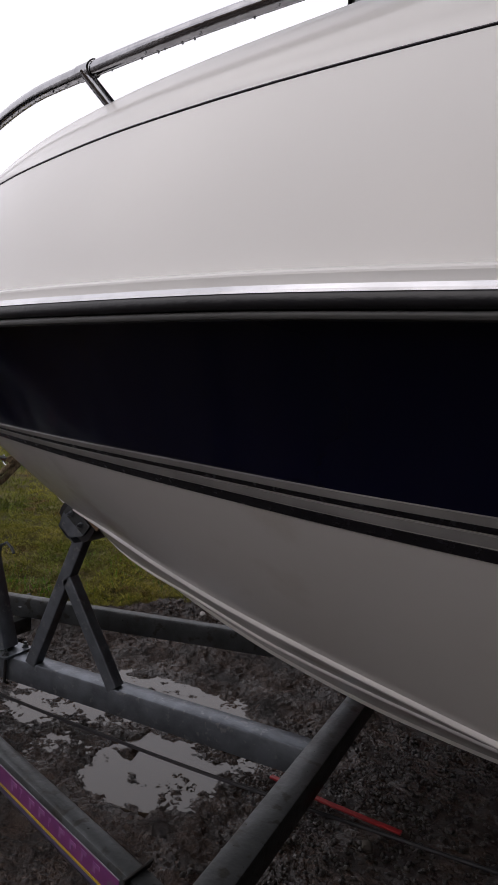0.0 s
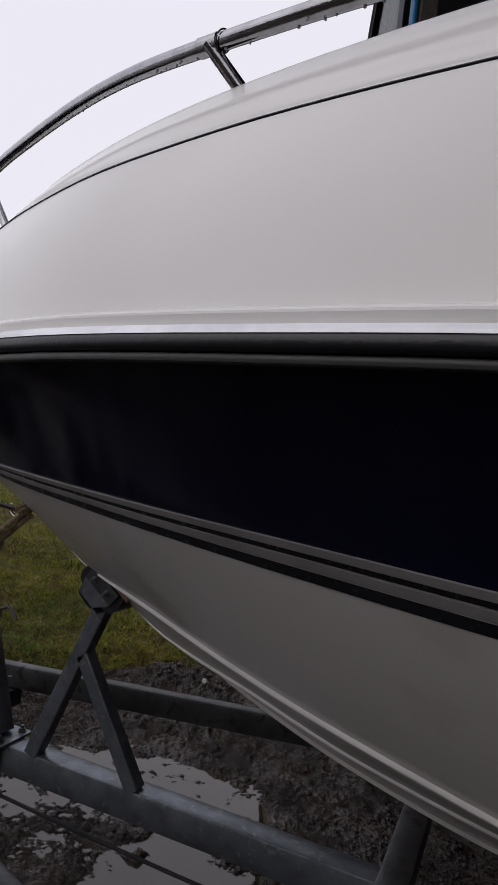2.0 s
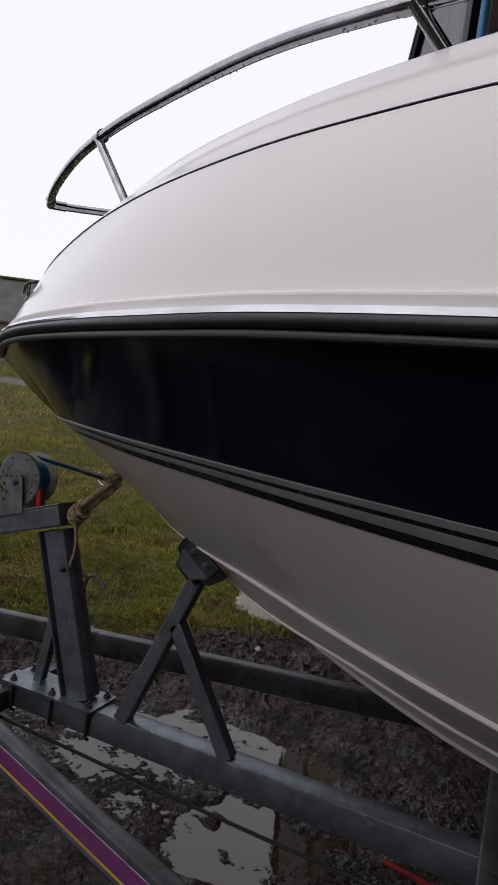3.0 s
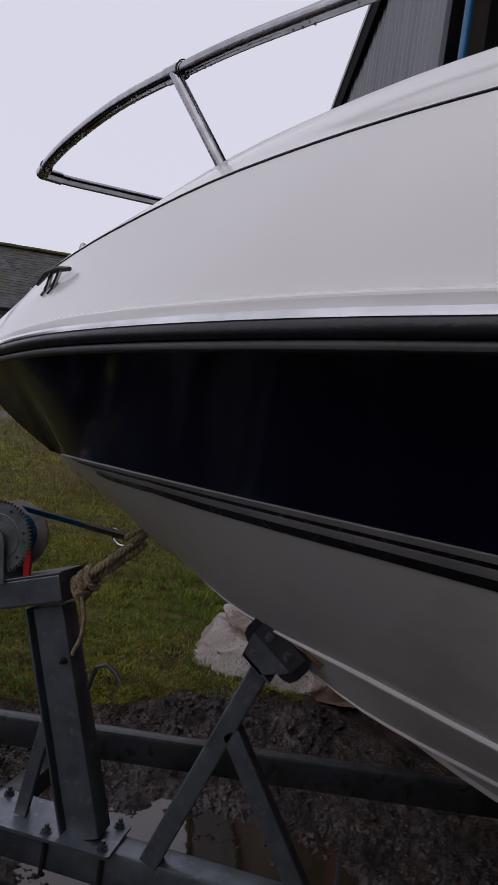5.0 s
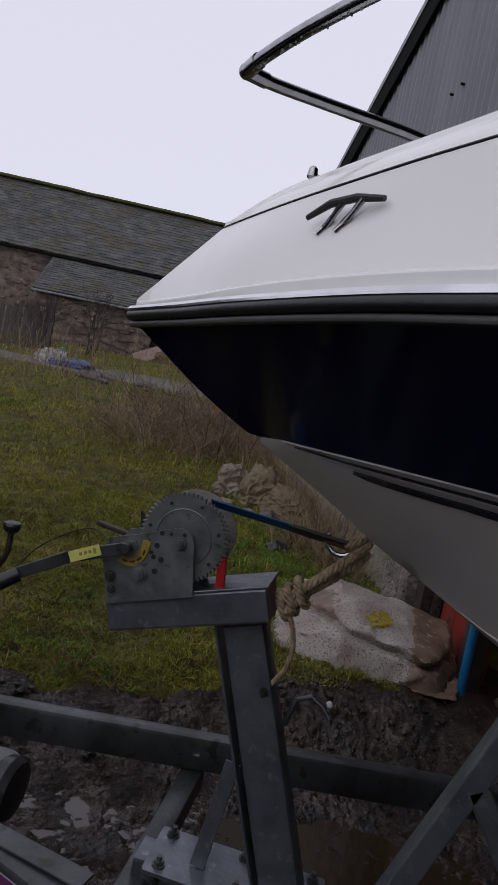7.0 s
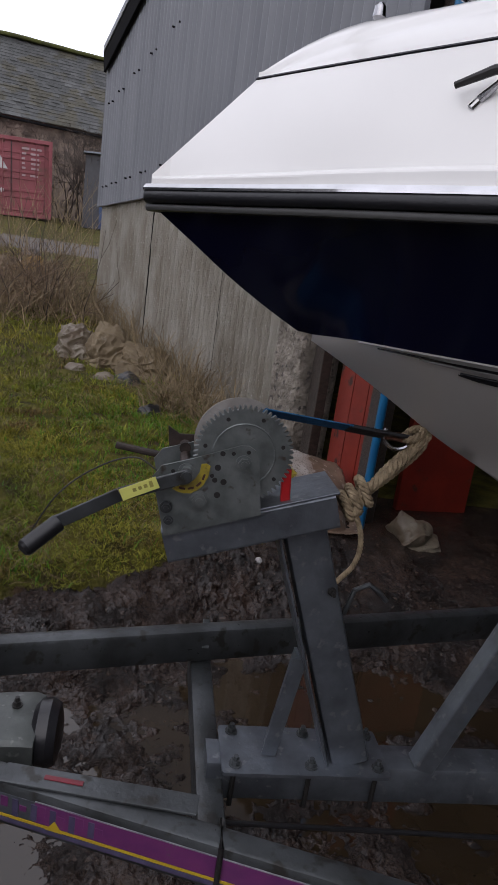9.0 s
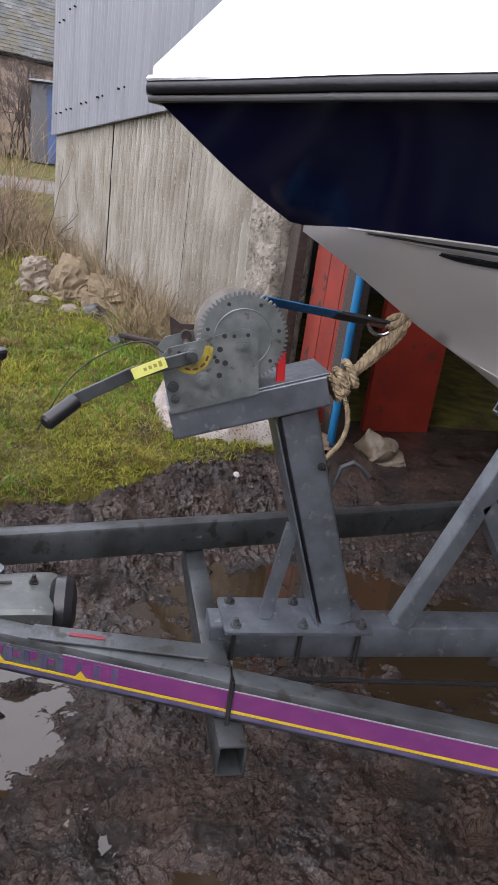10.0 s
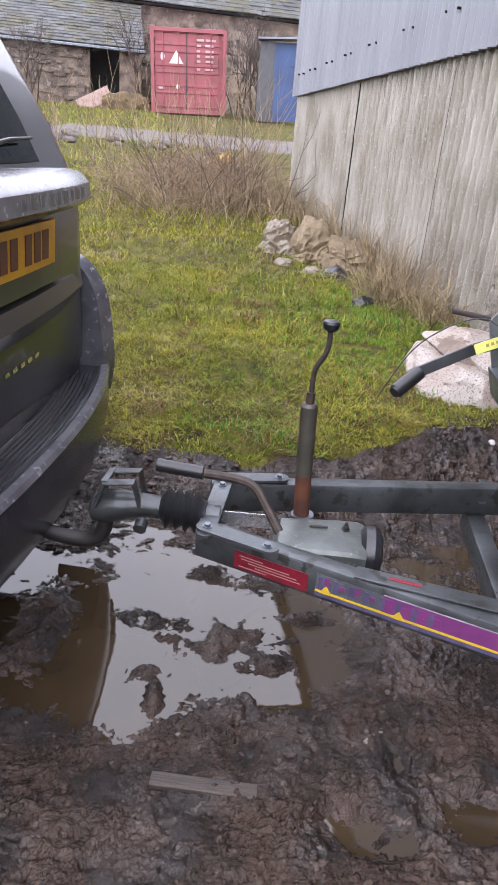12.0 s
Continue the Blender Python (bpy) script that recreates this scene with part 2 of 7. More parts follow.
M["red_peeled"] = material("badly_peeled_red_paint", (0.27, 0.036, 0.022), 0.5, dark=(0.17, 0.022, 0.014), scale=4, bump=0.004, bump_scale=26, spots=(0.040, 0.022, 0.018), spot_scale=16, spot_at=0.555, stretch=(1, 1, 0.5))
M["jack_grey"] = material("grubby_olive_steel", (0.0756, 0.072, 0.0576), 0.45, 0.3, dark=(0.0396, 0.0324, 0.0252), scale=12, bump=0.001, bump_scale=90, spots=(0.0936, 0.0396, 0.0216), spot_scale=18, spot_at=0.62)
M["housing"] = material("weathered_damper_casting", (0.136, 0.148, 0.14), 0.4, 0.4, dark=(0.0858, 0.0936, 0.0897), scale=14, bump=0.001, bump_scale=80, spots=(0.187, 0.195, 0.187), spot_scale=40, spot_at=0.62)
M["tread"] = material("wet_black_tread", (0.030, 0.030, 0.036), 0.12, dark=(0.020, 0.020, 0.025), scale=20, bump=0.0006, bump_scale=60, gloss_var=0.06, spec=0.8, coat=0.8)
M["pale_stone"] = material("pale_rubble", (0.331, 0.31, 0.281), 0.85, dark=(0.202, 0.18, 0.158), scale=12, bump=0.01, bump_scale=30)
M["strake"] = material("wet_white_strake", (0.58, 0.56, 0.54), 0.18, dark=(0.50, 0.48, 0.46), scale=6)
M["bramble"] = material("dead_bramble", (0.209, 0.144, 0.09), 0.85, dark=(0.137, 0.09, 0.0576), scale=3, random_hue=0.45)
M["chip"] = material("muddy_wood_chip", (0.187, 0.158, 0.137), 0.6, dark=(0.0936, 0.0756, 0.0648), scale=30)
M["faded_print"] = material("faded_white_print", (0.418, 0.302, 0.31), 0.6, dark=(0.331, 0.216, 0.223), scale=8)
M["silver"] = material("silver_edge_tape", (0.39, 0.39, 0.421), 0.35, 0.3, dark=(0.218, 0.211, 0.25), scale=30)


def mud_material():
    """Trodden wet mud: smeared relief at two sizes, films of water and drier clods."""
    m = material("wet_mud", (0.0465, 0.0275, 0.0192), 0.3, dark=(0.0115, 0.0070, 0.0052), scale=6, spots=(0.066, 0.045, 0.035), spot_scale=34, spot_at=0.60, spec=0.5)
    n, l = m.node_tree.nodes, m.node_tree.links
    p = n["Principled BSDF"]
    tc = n.new("ShaderNodeTexCoord")
    smear, clot, grit, film = (n.new("ShaderNodeTexNoise") for _ in range(4))
    for node, sc, det, dist in ((smear, 26, 6, 1.4), (clot, 70, 5, 1.0), (grit, 130, 4, 0.5), (film, 5, 6, 0.8)):
        node.inputs["Scale"].default_value, node.inputs["Detail"].default_value, node.inputs["Distortion"].default_value = sc, det, dist
        l.new(tc.outputs["Object"], node.inputs["Vector"])
    wet = n.new("ShaderNodeMapRange")
    wet.inputs["From Min"].default_value, wet.inputs["From Max"].default_value = 0.44, 0.68
    wet.inputs["To Min"].default_value, wet.inputs["To Max"].default_value = 0.05, 0.25
    l.new(film.outputs["Fac"], wet.inputs["Value"])
    l.new(wet.outputs["Result"], p.inputs["Roughness"])
    b1, b3, b2 = (n.new("ShaderNodeBump") for _ in range(3))
    b1.inputs["Distance"].default_value, b3.inputs["Distance"].default_value, b2.inputs["Distance"].default_value = 0.026, 0.016, 0.008
    l.new(smear.outputs["Fac"], b1.inputs["Height"])
    l.new(clot.outputs["Fac"], b3.inputs["Height"])
    l.new(grit.outputs["Fac"], b2.inputs["Height"])
    calm = n.new("ShaderNodeMapRange")
    calm.inputs["From Min"].default_value, calm.inputs["From Max"].default_value = 0.40, 0.60
    calm.inputs["To Min"].default_value, calm.inputs["To Max"].default_value = 0.5, 1.0
    l.new(film.outputs["Fac"], calm.inputs["Value"])
    l.new(calm.outputs["Result"], b1.inputs["Strength"])
    l.new(calm.outputs["Result"], b2.inputs["Strength"])
    l.new(calm.outputs["Result"], b3.inputs["Strength"])
    l.new(b1.outputs["Normal"], b3.inputs["Normal"])
    l.new(b3.outputs["Normal"], b2.inputs["Normal"])
    l.new(b2.outputs["Normal"], p.inputs["Normal"])
    return m
M["mud"] = mud_material()


# ---- mesh helpers ----
def part(name, bm, mat, parent=None, label="", smooth=False):
    me = bpy.data.meshes.new(name)
    bm.to_mesh(me)
    bm.free()
    me.materials.append(mat)
    if smooth:
        me.polygons.foreach_set("use_smooth", [True] * len(me.polygons))
        me.set_sharp_from_angle(angle=radians(35))
    ob = new(name, me)
    if parent:
        ob.parent = parent
    if label:
        ob["label"] = label
    return ob


def thing(name, label, category, at=(0, 0, 0), group="", kind=""):
    ob = new(name)
    ob.location = at
    return tagged(ob, label, category, group, kind)


def rounded(w, h, r, k=3):
    """Outline of a rounded rectangle, counter-clockwise."""
    out = []
    for cx, cy, a in ((w / 2 - r, h / 2 - r, 0), (-w / 2 + r, h / 2 - r, 90), (-w / 2 + r, -h / 2 + r, 180), (w / 2 - r, -h / 2 + r, 270)):
        for i in range(k):
            t = radians(a + 90 * i / (k - 1))
            out.append((cx + r * math.cos(t), cy + r * math.sin(t)))
    return out


def axes(d, up=(0, 0, 1)):
    d = Vector(d).normalized()
    u = Vector(up)
    if abs(d.dot(u)) > 0.98:
        u = Vector((1, 0, 0))
    x = d.cross(u).normalized()
    return x, x.cross(d).normalized()


def skin(bm, rings, closed=True, caps=True):
    n = len(rings[0])
    vs = [[bm.verts.new(p) for p in r] for r in rings]
    for a, b in zip(vs, vs[1:]):
        for i in range(n if closed else n - 1):
            j = (i + 1) % n
            bm.faces.new((a[i], a[j], b[j], b[i]))
    if caps and closed:
        bm.faces.new(vs[0][::-1])
        bm.faces.new(vs[-1])
    return vs


def beam(bm, p, q, w, h, r=0.006, up=(0, 0, 1)):
    """Rounded box section from p to q; w across, h along up."""
    p, q = Vector(p), Vector(q)
    x, z = axes(q - p, up)
    sec = rounded(w, h, min(r, w / 2.01, h / 2.01))
    skin(bm, [[c + x * a + z * b for a, b in sec] for c in (p, q)])
    return bm


def hollow(bm, p, q, w, h, wall=0.005):
    """Open square tube with wall thickness."""
    p, q = Vector(p), Vector(q)
    x, z = axes(q - p)
    o, i = rounded(w, h, 0.006), rounded(w - 2 * wall, h - 2 * wall, 0.004)
    rings = [[c + x * a + z * b for a, b in s] for c, s in ((p, i), (p, o), (q, o), (q, i), (p, i))]
    skin(bm, rings, caps=False)
    return bm


def rod(bm, p, q, r, seg=12, r2=None):
    p, q = Vector(p), Vector(q)
    x, z = axes(q - p)
    skin(bm, [[c + x * rr * math.cos(2 * math.pi * i / seg) + z * rr * math.sin(2 * math.pi * i / seg) for i in range(seg)]
              for c, rr in ((p, r), (q, r if r2 is None else r2))])
    return bm


def smooth_path(pts, n=8):
    """Catmull-Rom points through pts."""
    P = [Vector(p) for p in pts]
    P = [P[0] * 2 - P[1]] + P + [P[-1] * 2 - P[-2]]
    out = []
    for a, b, c, d in zip(P, P[1:], P[2:], P[3:]):
        for i in range(n):
            t = i / n
            out.append(0.5 * (2 * b + (c - a) * t + (2 * a - 5 * b + 4 * c - d) * t * t + (3 * b - a - 3 * c + d) * t ** 3))
    return out + [P[-2]]


def tube(bm, pts, r, seg=10, sec=None):
    """A tube along points; r a number or one radius a point; sec an outline instead of the circle."""
    pts = [Vector(p) for p in pts]
    rs = r if isinstance(r, (list, tuple)) else [r] * len(pts)
    ref = None
    rings = []
    for i, p in enumerate(pts):
        d = (pts[min(i + 1, len(pts) - 1)] - pts[max(i - 1, 0)]).normalized()
        x, z = axes(d)
        if ref is not None:
            x = (ref - d * ref.dot(d)).normalized()
            z = x.cross(d).normalized()
        ref = x
        if sec:
            rings.append([p + x * a + z * b for a, b in sec])
        else:
            rings.append([p + (x * math.cos(2 * math.pi * k / seg) + z * math.sin(2 * math.pi * k / seg)) * rs[i] for k in range(seg)])
    skin(bm, rings)
    return bm


def slab(bm, outline, thick, m=None):
    """A flat plate: outline in its own x, y, thickness along z, placed by matrix m."""
    m = m or Matrix()
    a = [bm.verts.new(m @ Vector((x, y, 0))) for x, y in outline]
    b = [bm.verts.new(m @ Vector((x, y, thick))) for x, y in outline]
    n = len(a)
    bm.faces.new(a[::-1])
    bm.faces.new(b)
    for i in range(n):
        j = (i + 1) % n
        bm.faces.new((a[i], a[j], b[j], b[i]))
    return bm


def box(bm, x0, x1, y0, y1, z0, z1, r=0.004):
    beam(bm, ((x0 + x1) / 2, y0, (z0 + z1) / 2), ((x0 + x1) / 2, y1, (z0 + z1) / 2), x1 - x0, z1 - z0, r)
    return bm


def BM():
    return bmesh.new()


def curve_of(xs, ys):
    """Monotone cubic through the table (xs, ys)."""
    xs, ys = np.array(xs, float), np.array(ys, float)
    h = np.diff(xs)
    d = np.diff(ys) / h
    m = np.zeros(len(xs))
    m[0], m[-1] = d[0], d[-1]
    for i in range(1, len(xs) - 1):
        if d[i - 1] * d[i] > 0:
            w1, w2 = 2 * h[i] + h[i - 1], h[i] + 2 * h[i - 1]
            m[i] = (w1 + w2) / (w1 / d[i - 1] + w2 / d[i])

    def f(x):
        i = int(np.clip(np.searchsorted(xs, x) - 1, 0, len(h) - 1))
        t = min(max((x - xs[i]) / h[i], 0), 1)
        return float(ys[i] * (1 + 2 * t) * (1 - t) ** 2 + h[i] * m[i] * t * (1 - t) ** 2 + ys[i + 1] * t * t * (3 - 2 * t) + h[i] * m[i + 1] * t * t * (t - 1))
    return f


# ---- ground ----
grass_edge = curve_of([-30, -5, -3.8, -3.2, -2.9, -2.45, -2.0, -1.5, -0.8, 30], [3.05, 3.05, 3.05, 3.03, 3.12, 3.38, 3.66, 3.70, 3.5, 3.5])
rise = curve_of([-200, 2.62, 2.95, 3.3, 4.0, 6.0, 9.0, 18.0, 26.0, 34.0, 60.0, 400.0], [0, 0, 0.09, 0.18, 0.28, 0.43, 0.67, 1.45, 2.15, 2.6, 3.2, 3.2])
POOLS = [(-3.47, 2.10, 0.56, 0.50, 0.052), (-2.98, 2.05, 0.30, 0.30, 0.050), (-2.44, 2.54, 0.17, 0.13, 0.050), (-2.70, 2.63, 0.14, 0.16, 0.046), (-2.38, 2.70, 0.12, 0.07, 0.040), (-2.60, 2.52, 0.44, 0.34, 0.032), (-2.02, 2.88, 0.22, 0.10, 0.034), (-1.50, 2.92, 0.18, 0.10, 0.034),
         (-1.47, 2.13, 0.28, 0.27, 0.055), (-1.75, 2.70, 0.52, 0.26, 0.047), (-2.20, 2.40, 0.30, 0.28, 0.044), (-2.53, 1.64, 0.10, 0.08, 0.036), (-2.43, 1.50, 0.12, 0.07, 0.036),
         (-2.68, 1.42, 0.13, 0.06, 0.036), (-1.79, 1.77, 0.10, 0.07, 0.036), (-1.64, 1.565, 0.12, 0.045, 0.034), (-2.74, 2.05, 0.12, 0.08, 0.034), (-4.2, 2.0, 0.30, 0.40, 0.045), (-1.88, 2.08, 0.18, 0.16, 0.036), (-1.15, 2.62, 0.20, 0.16, 0.036), (-1.72, 2.45, 0.85, 0.58, 0.029), (-3.35, 2.05, 0.75, 0.60, 0.020)]
ISLETS = [(-3.41, 2.06, 0.07, 0.05), (-3.12, 2.03, 0.15, 0.08), (-3.00, 1.92, 0.12, 0.045), (-3.30, 1.83, 0.06, 0.03), (-3.27, 1.73, 0.03, 0.06), (-3.70, 1.95, 0.09, 0.22), (-3.22, 2.34, 0.07, 0.05),
          (-3.78, 2.42, 0.10, 0.04), (-2.88, 2.16, 0.08, 0.03), (-1.62, 2.22, 0.06, 0.04)]
WATER = -0.022
SHEETS = [(-3.52, 2.10, 0.95, 0.85), (-1.65, 2.45, 0.90, 0.72), (-2.30, 1.50, 0.52, 0.26), (-2.56, 2.54, 0.50, 0.40)]


def ground_z(x, y, fine=True):
    s = (grass_edge(x) - 3.0) * 0.75 * min(1, max(0, 1 - (y - 3.2) / 0.8)) if -6 < x < 2 else 0
    z = rise(y - max(s, 0))
    if x > -1.6 and y < 12:
        z *= 1 - 0.5 * min(1, (x + 1.6) / 0.5)
    if not fine:
        return z
    k = noise.fractal(Vector((x * 1.7, y * 1.7, 3.1)), 0.9, 2.1, 4) * 0.008
    if -6 < x < 2 and -1.5 < y < 4.2:
        drop = 0.0
        for cx, cy, rx, ry, d in POOLS:
            q = ((x - cx) / rx) ** 2 + ((y - cy) / ry) ** 2
            if q < 4:
                drop = max(drop, d * math.exp(-q * q * q * 0.5))
        for cx, cy, rx, ry in ISLETS:
            q = ((x - cx) / rx) ** 2 + ((y - cy) / ry) ** 2
            if q < 5:
                drop -= 0.042 * math.exp(-q) * (1 + 0.9 * noise.noise(Vector((x * 17, y * 17, 5.5))))
        wx, wy = x + 0.05 * noise.noise(Vector((x * 5, y * 5, 7.3))), y + 0.05 * noise.noise(Vector((x * 5, y * 5, 17.3)))
        lump = noise.fractal(Vector((wx * 8, wy * 8, 0.7)), 0.7, 2.1, 5)
        clod = 0.5 - abs(noise.noise(Vector((wx * 21, wy * 24, 4.2)))) * 1.6
        chip = 0.5 - abs(noise.noise(Vector((wx * 58, wy * 74, 8.2)))) * 1.7
        rut = noise.fractal(Vector((x * 4 + 5, y * 14, 1.7)), 0.8, 2.0, 4)
        bank = math.exp(-((y - grass_edge(x) + 0.25) / 0.28) ** 2)
        z += 0.010 - drop + lump * (0.009 + 0.22 * max(drop, 0) + 0.014 * bank) + rut * 0.007 + 0.05 * bank * max(0, noise.noise(Vector((x * 2.5, y * 2.5, 9))))
        worn = 1 - 0.75 * min(1, max(0, (x + 1.75) * 2.5)) * min(1, max(0, (y - 2.95) * 3))
        z += worn * (clod * (0.012 + 0.014 * bank) + chip * (0.0125 + 0.004 * bank))
        if z + k < WATER + 0.005 and all(((x - cx) / rx) ** 2 + ((y - cy) / ry) ** 2 > 0.9 for cx, cy, rx, ry in SHEETS):
            return WATER + 0.005 + 0.2 * (WATER + 0.005 - z - k)
    return z + k


def spaced(stops):
    out = [stops[0][0]]
    for (a, _), (b, step) in zip(stops, stops[1:]):
        n = max(1, round((b - a) / step))
        out += [a + (b - a) * (i + 1) / n for i in range(n)]
    return out


gx = spaced([(-400, 0), (-60, 40), (-20, 4), (-7, 0.6), (-4.2, 0.06), (-0.7, 0.0065), (-0.1, 0.03), (1.2, 0.06), (8, 0.6), (40, 4), (400, 40)])
gy = spaced([(-300, 0), (-30, 30), (-4, 2), (0.3, 0.2), (1.0, 0.05), (3.5, 0.0065), (3.9, 0.018), (6, 0.08), (12, 0.25), (40, 1.0), (120, 8), (400, 40)])
verts = [(x, y, ground_z(x, y)) for y in gy for x in gx]
nx = len(gx)
faces = [(j * nx + i, j * nx + i + 1, (j + 1) * nx + i + 1, (j + 1) * nx + i) for j in range(len(gy) - 1) for i in range(nx - 1)]
gme = bpy.data.meshes.new("ground")
gme.from_pydata(verts, [], faces)
gme.materials.append(M["mud"])
gme.materials.append(M["turf"])
gme.materials.append(M["gravel"])


def ground_kind(x, y):
    e = grass_edge(x) + 0.15 * noise.noise(Vector((x * 3, y * 3, 5)))
    if 16.2 + 0.05 * (x + 8) < y < 18.6 + 0.05 * (x + 8) and x < 2:
        return 2
    if y > e and not (x > -1.75 + 0.2 * (4 - y) and y < 4.6):
        return 1
    return 0


gme.polygons.foreach_set("material_index", [ground_kind((gx[i] + gx[i + 1]) / 2, (gy[j] + gy[j + 1]) / 2) for j in range(len(gy) - 1) for i in range(nx - 1)])
gme.polygons.foreach_set("use_smooth", [True] * len(gme.polygons))
ground = tagged(new("ground", gme), "churned wet brown mud rising to rough grass and a farm track", "ground", kind="structure")


# invented wall behind the camera: keeps low sky light off the hull and beams
bm = BM()
beam(bm, (-10.0, -5.6, 1.2), (9.0, -5.6, 1.2), 0.3, 3.2, 0.02)
tagged(part("wall_south", bm, M["stone"]), "plain unseen stone wall added behind the camera to block low sky light", "wall", kind="structure")


def puddle(cx, cy, rx, ry, level):
    bm = BM()
    n = 28
    ring = [bm.verts.new((cx + rx * math.cos(2 * math.pi * i / n), cy + ry * math.sin(2 * math.pi * i / n), level)) for i in range(n)]
    bm.faces.new(ring)
    return tagged(part("puddle", bm, M["water"]), "still brown rainwater puddle in the mud", "puddle", "puddles", "structure")


for i, sheet in enumerate(SHEETS):
    puddle(*sheet, WATER - 0.001 * i)

# ---- boat ----
YC = 1.87
BX = [-2.6, -2.45, -2.28, -2.0, -1.7, -1.4, -1.1, -0.8, -0.4, 0.0, 0.6, 1.5, 3.4]
rail_b = curve_of(BX, [0, 0.1459, 0.3224, 0.5732, 0.7871, 0.948, 1.049, 1.107, 1.159, 1.182, 1.206, 1.21, 1.173])
rail_z = curve_of(BX, [1.597, 1.603, 1.61, 1.619, 1.622, 1.626, 1.635, 1.64, 1.644, 1.643, 1.645, 1.647, 1.648])
keel_z = curve_of([-2.6, -2.52, -2.43, -2.35, -2.2, -2.1, -1.98, -1.84, -1.7, -1.55, -1.4, -1.1, -0.8, -0.4, 0, 0.6, 3.4],
                  [1.589, 1.534, 1.472, 1.425, 1.347, 1.291, 1.22, 1.149, 1.072, 1.006, 0.9303, 0.7948, 0.6911, 0.5974, 0.548, 0.5376, 0.5324])
navy_b = curve_of([-2.6, -2.28, -2.2, -2.0, -1.7, -1.4, -1.1, -0.8, -0.4, 0, 0.6, 3.4], [0, 0, 0.1203, 0.301, 0.4906, 0.6341, 0.7417, 0.8172, 0.8812, 0.9188, 0.969, 1.049])
navy_z = curve_of([-2.6, -2.28, -2.2, -2.0, -1.7, -1.4, -1.1, -0.8, -0.4, 0, 0.6, 3.4], [1.594, 1.395, 1.404, 1.406, 1.403, 1.399, 1.393, 1.386, 1.372, 1.362, 1.325, 1.172])
strake_b = curve_of([-1.9, -1.7, -1.4, -1.1, -0.8, -0.4, 0, 0.6, 3.4], [0, 0.0843, 0.1947, 0.309, 0.407, 0.4842, 0.5608, 0.6337, 0.7764])
strake_z = curve_of([-1.9, -1.7, -1.4, -1.1, -0.8, -0.4, 0, 0.6, 3.4], [1.179, 1.102, 1.051, 0.9997, 0.9543, 0.8896, 0.8401, 0.796, 0.7717])
low_b = curve_of([-1.7, -1.4, -1.1, -0.8, -0.4, 0, 0.6, 3.4], [0, 0.0592, 0.0974, 0.1395, 0.1831, 0.2264, 0.2639, 0.3327])
low_z = curve_of([-1.7, -1.4, -1.1, -0.8, -0.4, 0, 0.6, 3.4], [1.072, 0.9343, 0.8598, 0.7863, 0.7209, 0.6759, 0.6502, 0.6372])
thin_b = curve_of([-2.437, -2.34, -2.2, -2.0, -1.7, -1.4, -1.1, -0.8, -0.4, 0, 0.6, 3.4], [0, 0.1164, 0.2675, 0.4423, 0.646, 0.8135, 0.9314, 0.9894, 1.046, 1.073, 1.099, 1.097])
thin_z = curve_of([-2.437, -2.34, -2.2, -2.0, -1.7, -1.4, -1.1, -0.8, -0.4, 0, 0.6, 3.4], [1.815, 1.821, 1.832, 1.857, 1.903, 1.929, 1.951, 1.98, 2.001, 2.021, 2.05, 2.092])
deck_b = curve_of([-2.425, -2.33, -2.2, -2.0, -1.7, -1.4, -1.1, -0.8, -0.4, 0, 0.6, 3.4], [0, 0.0805, 0.1729, 0.3267, 0.5403, 0.7288, 0.8461, 0.9153, 0.9733, 1.013, 1.04, 1.038])
deck_z = curve_of([-2.425, -2.33, -2.2, -2.0, -1.7, -1.4, -1.1, -0.8, -0.4, 0, 0.6, 3.4], [1.82, 1.865, 1.903, 1.94, 2.002, 2.031, 2.065, 2.097, 2.132, 2.167, 2.197, 2.228])
boat = thing("boat", "white and navy cabin motor boat with a stainless bow rail", "boat", (-2.0, YC, 0.9))
B0 = Vector(boat.location)


stations = [-2.6 + 0.03 * i for i in range(24)] + [-1.88 + 0.06 * i for i in range(44)] + [0.78 + 0.2 * i for i in range(14)]


def rows_to_mesh(bm, rows_of, xs, side):
    """Loft open rows (b, z) over stations, on one side of the centre line."""
    grid = []
    for x in xs:
        grid.append([bm.verts.new(Vector((x, YC - side * b, z)) - B0) for b, z in rows_of(x)])
    for a, b in zip(grid, grid[1:]):
        for i in range(len(a) - 1):
            f = (a[i], a[i + 1], b[i + 1], b[i])
            if len({tuple(round(c, 5) for c in v.co) for v in f}) > 2:
                bm.faces.new(f if side > 0 else f[::-1])


def lerp_rows(p, q, n, bulge=0.0):
    return [(p[0] + (q[0] - p[0]) * t + bulge * math.sin(math.pi * t), p[1] + (q[1] - p[1]) * t) for t in (i / n for i in range(n + 1))]


def low_edge(x):
    """The lower edge of the dark band."""
    return (navy_b(x), navy_z(x)) if x > -2.28 else (0.0, keel_z(x))


def upper_side(x):
    p = (rail_b(x), rail_z(x))
    return lerp_rows(p, low_edge(x), 8, -0.02 * min(1, rail_b(x)))


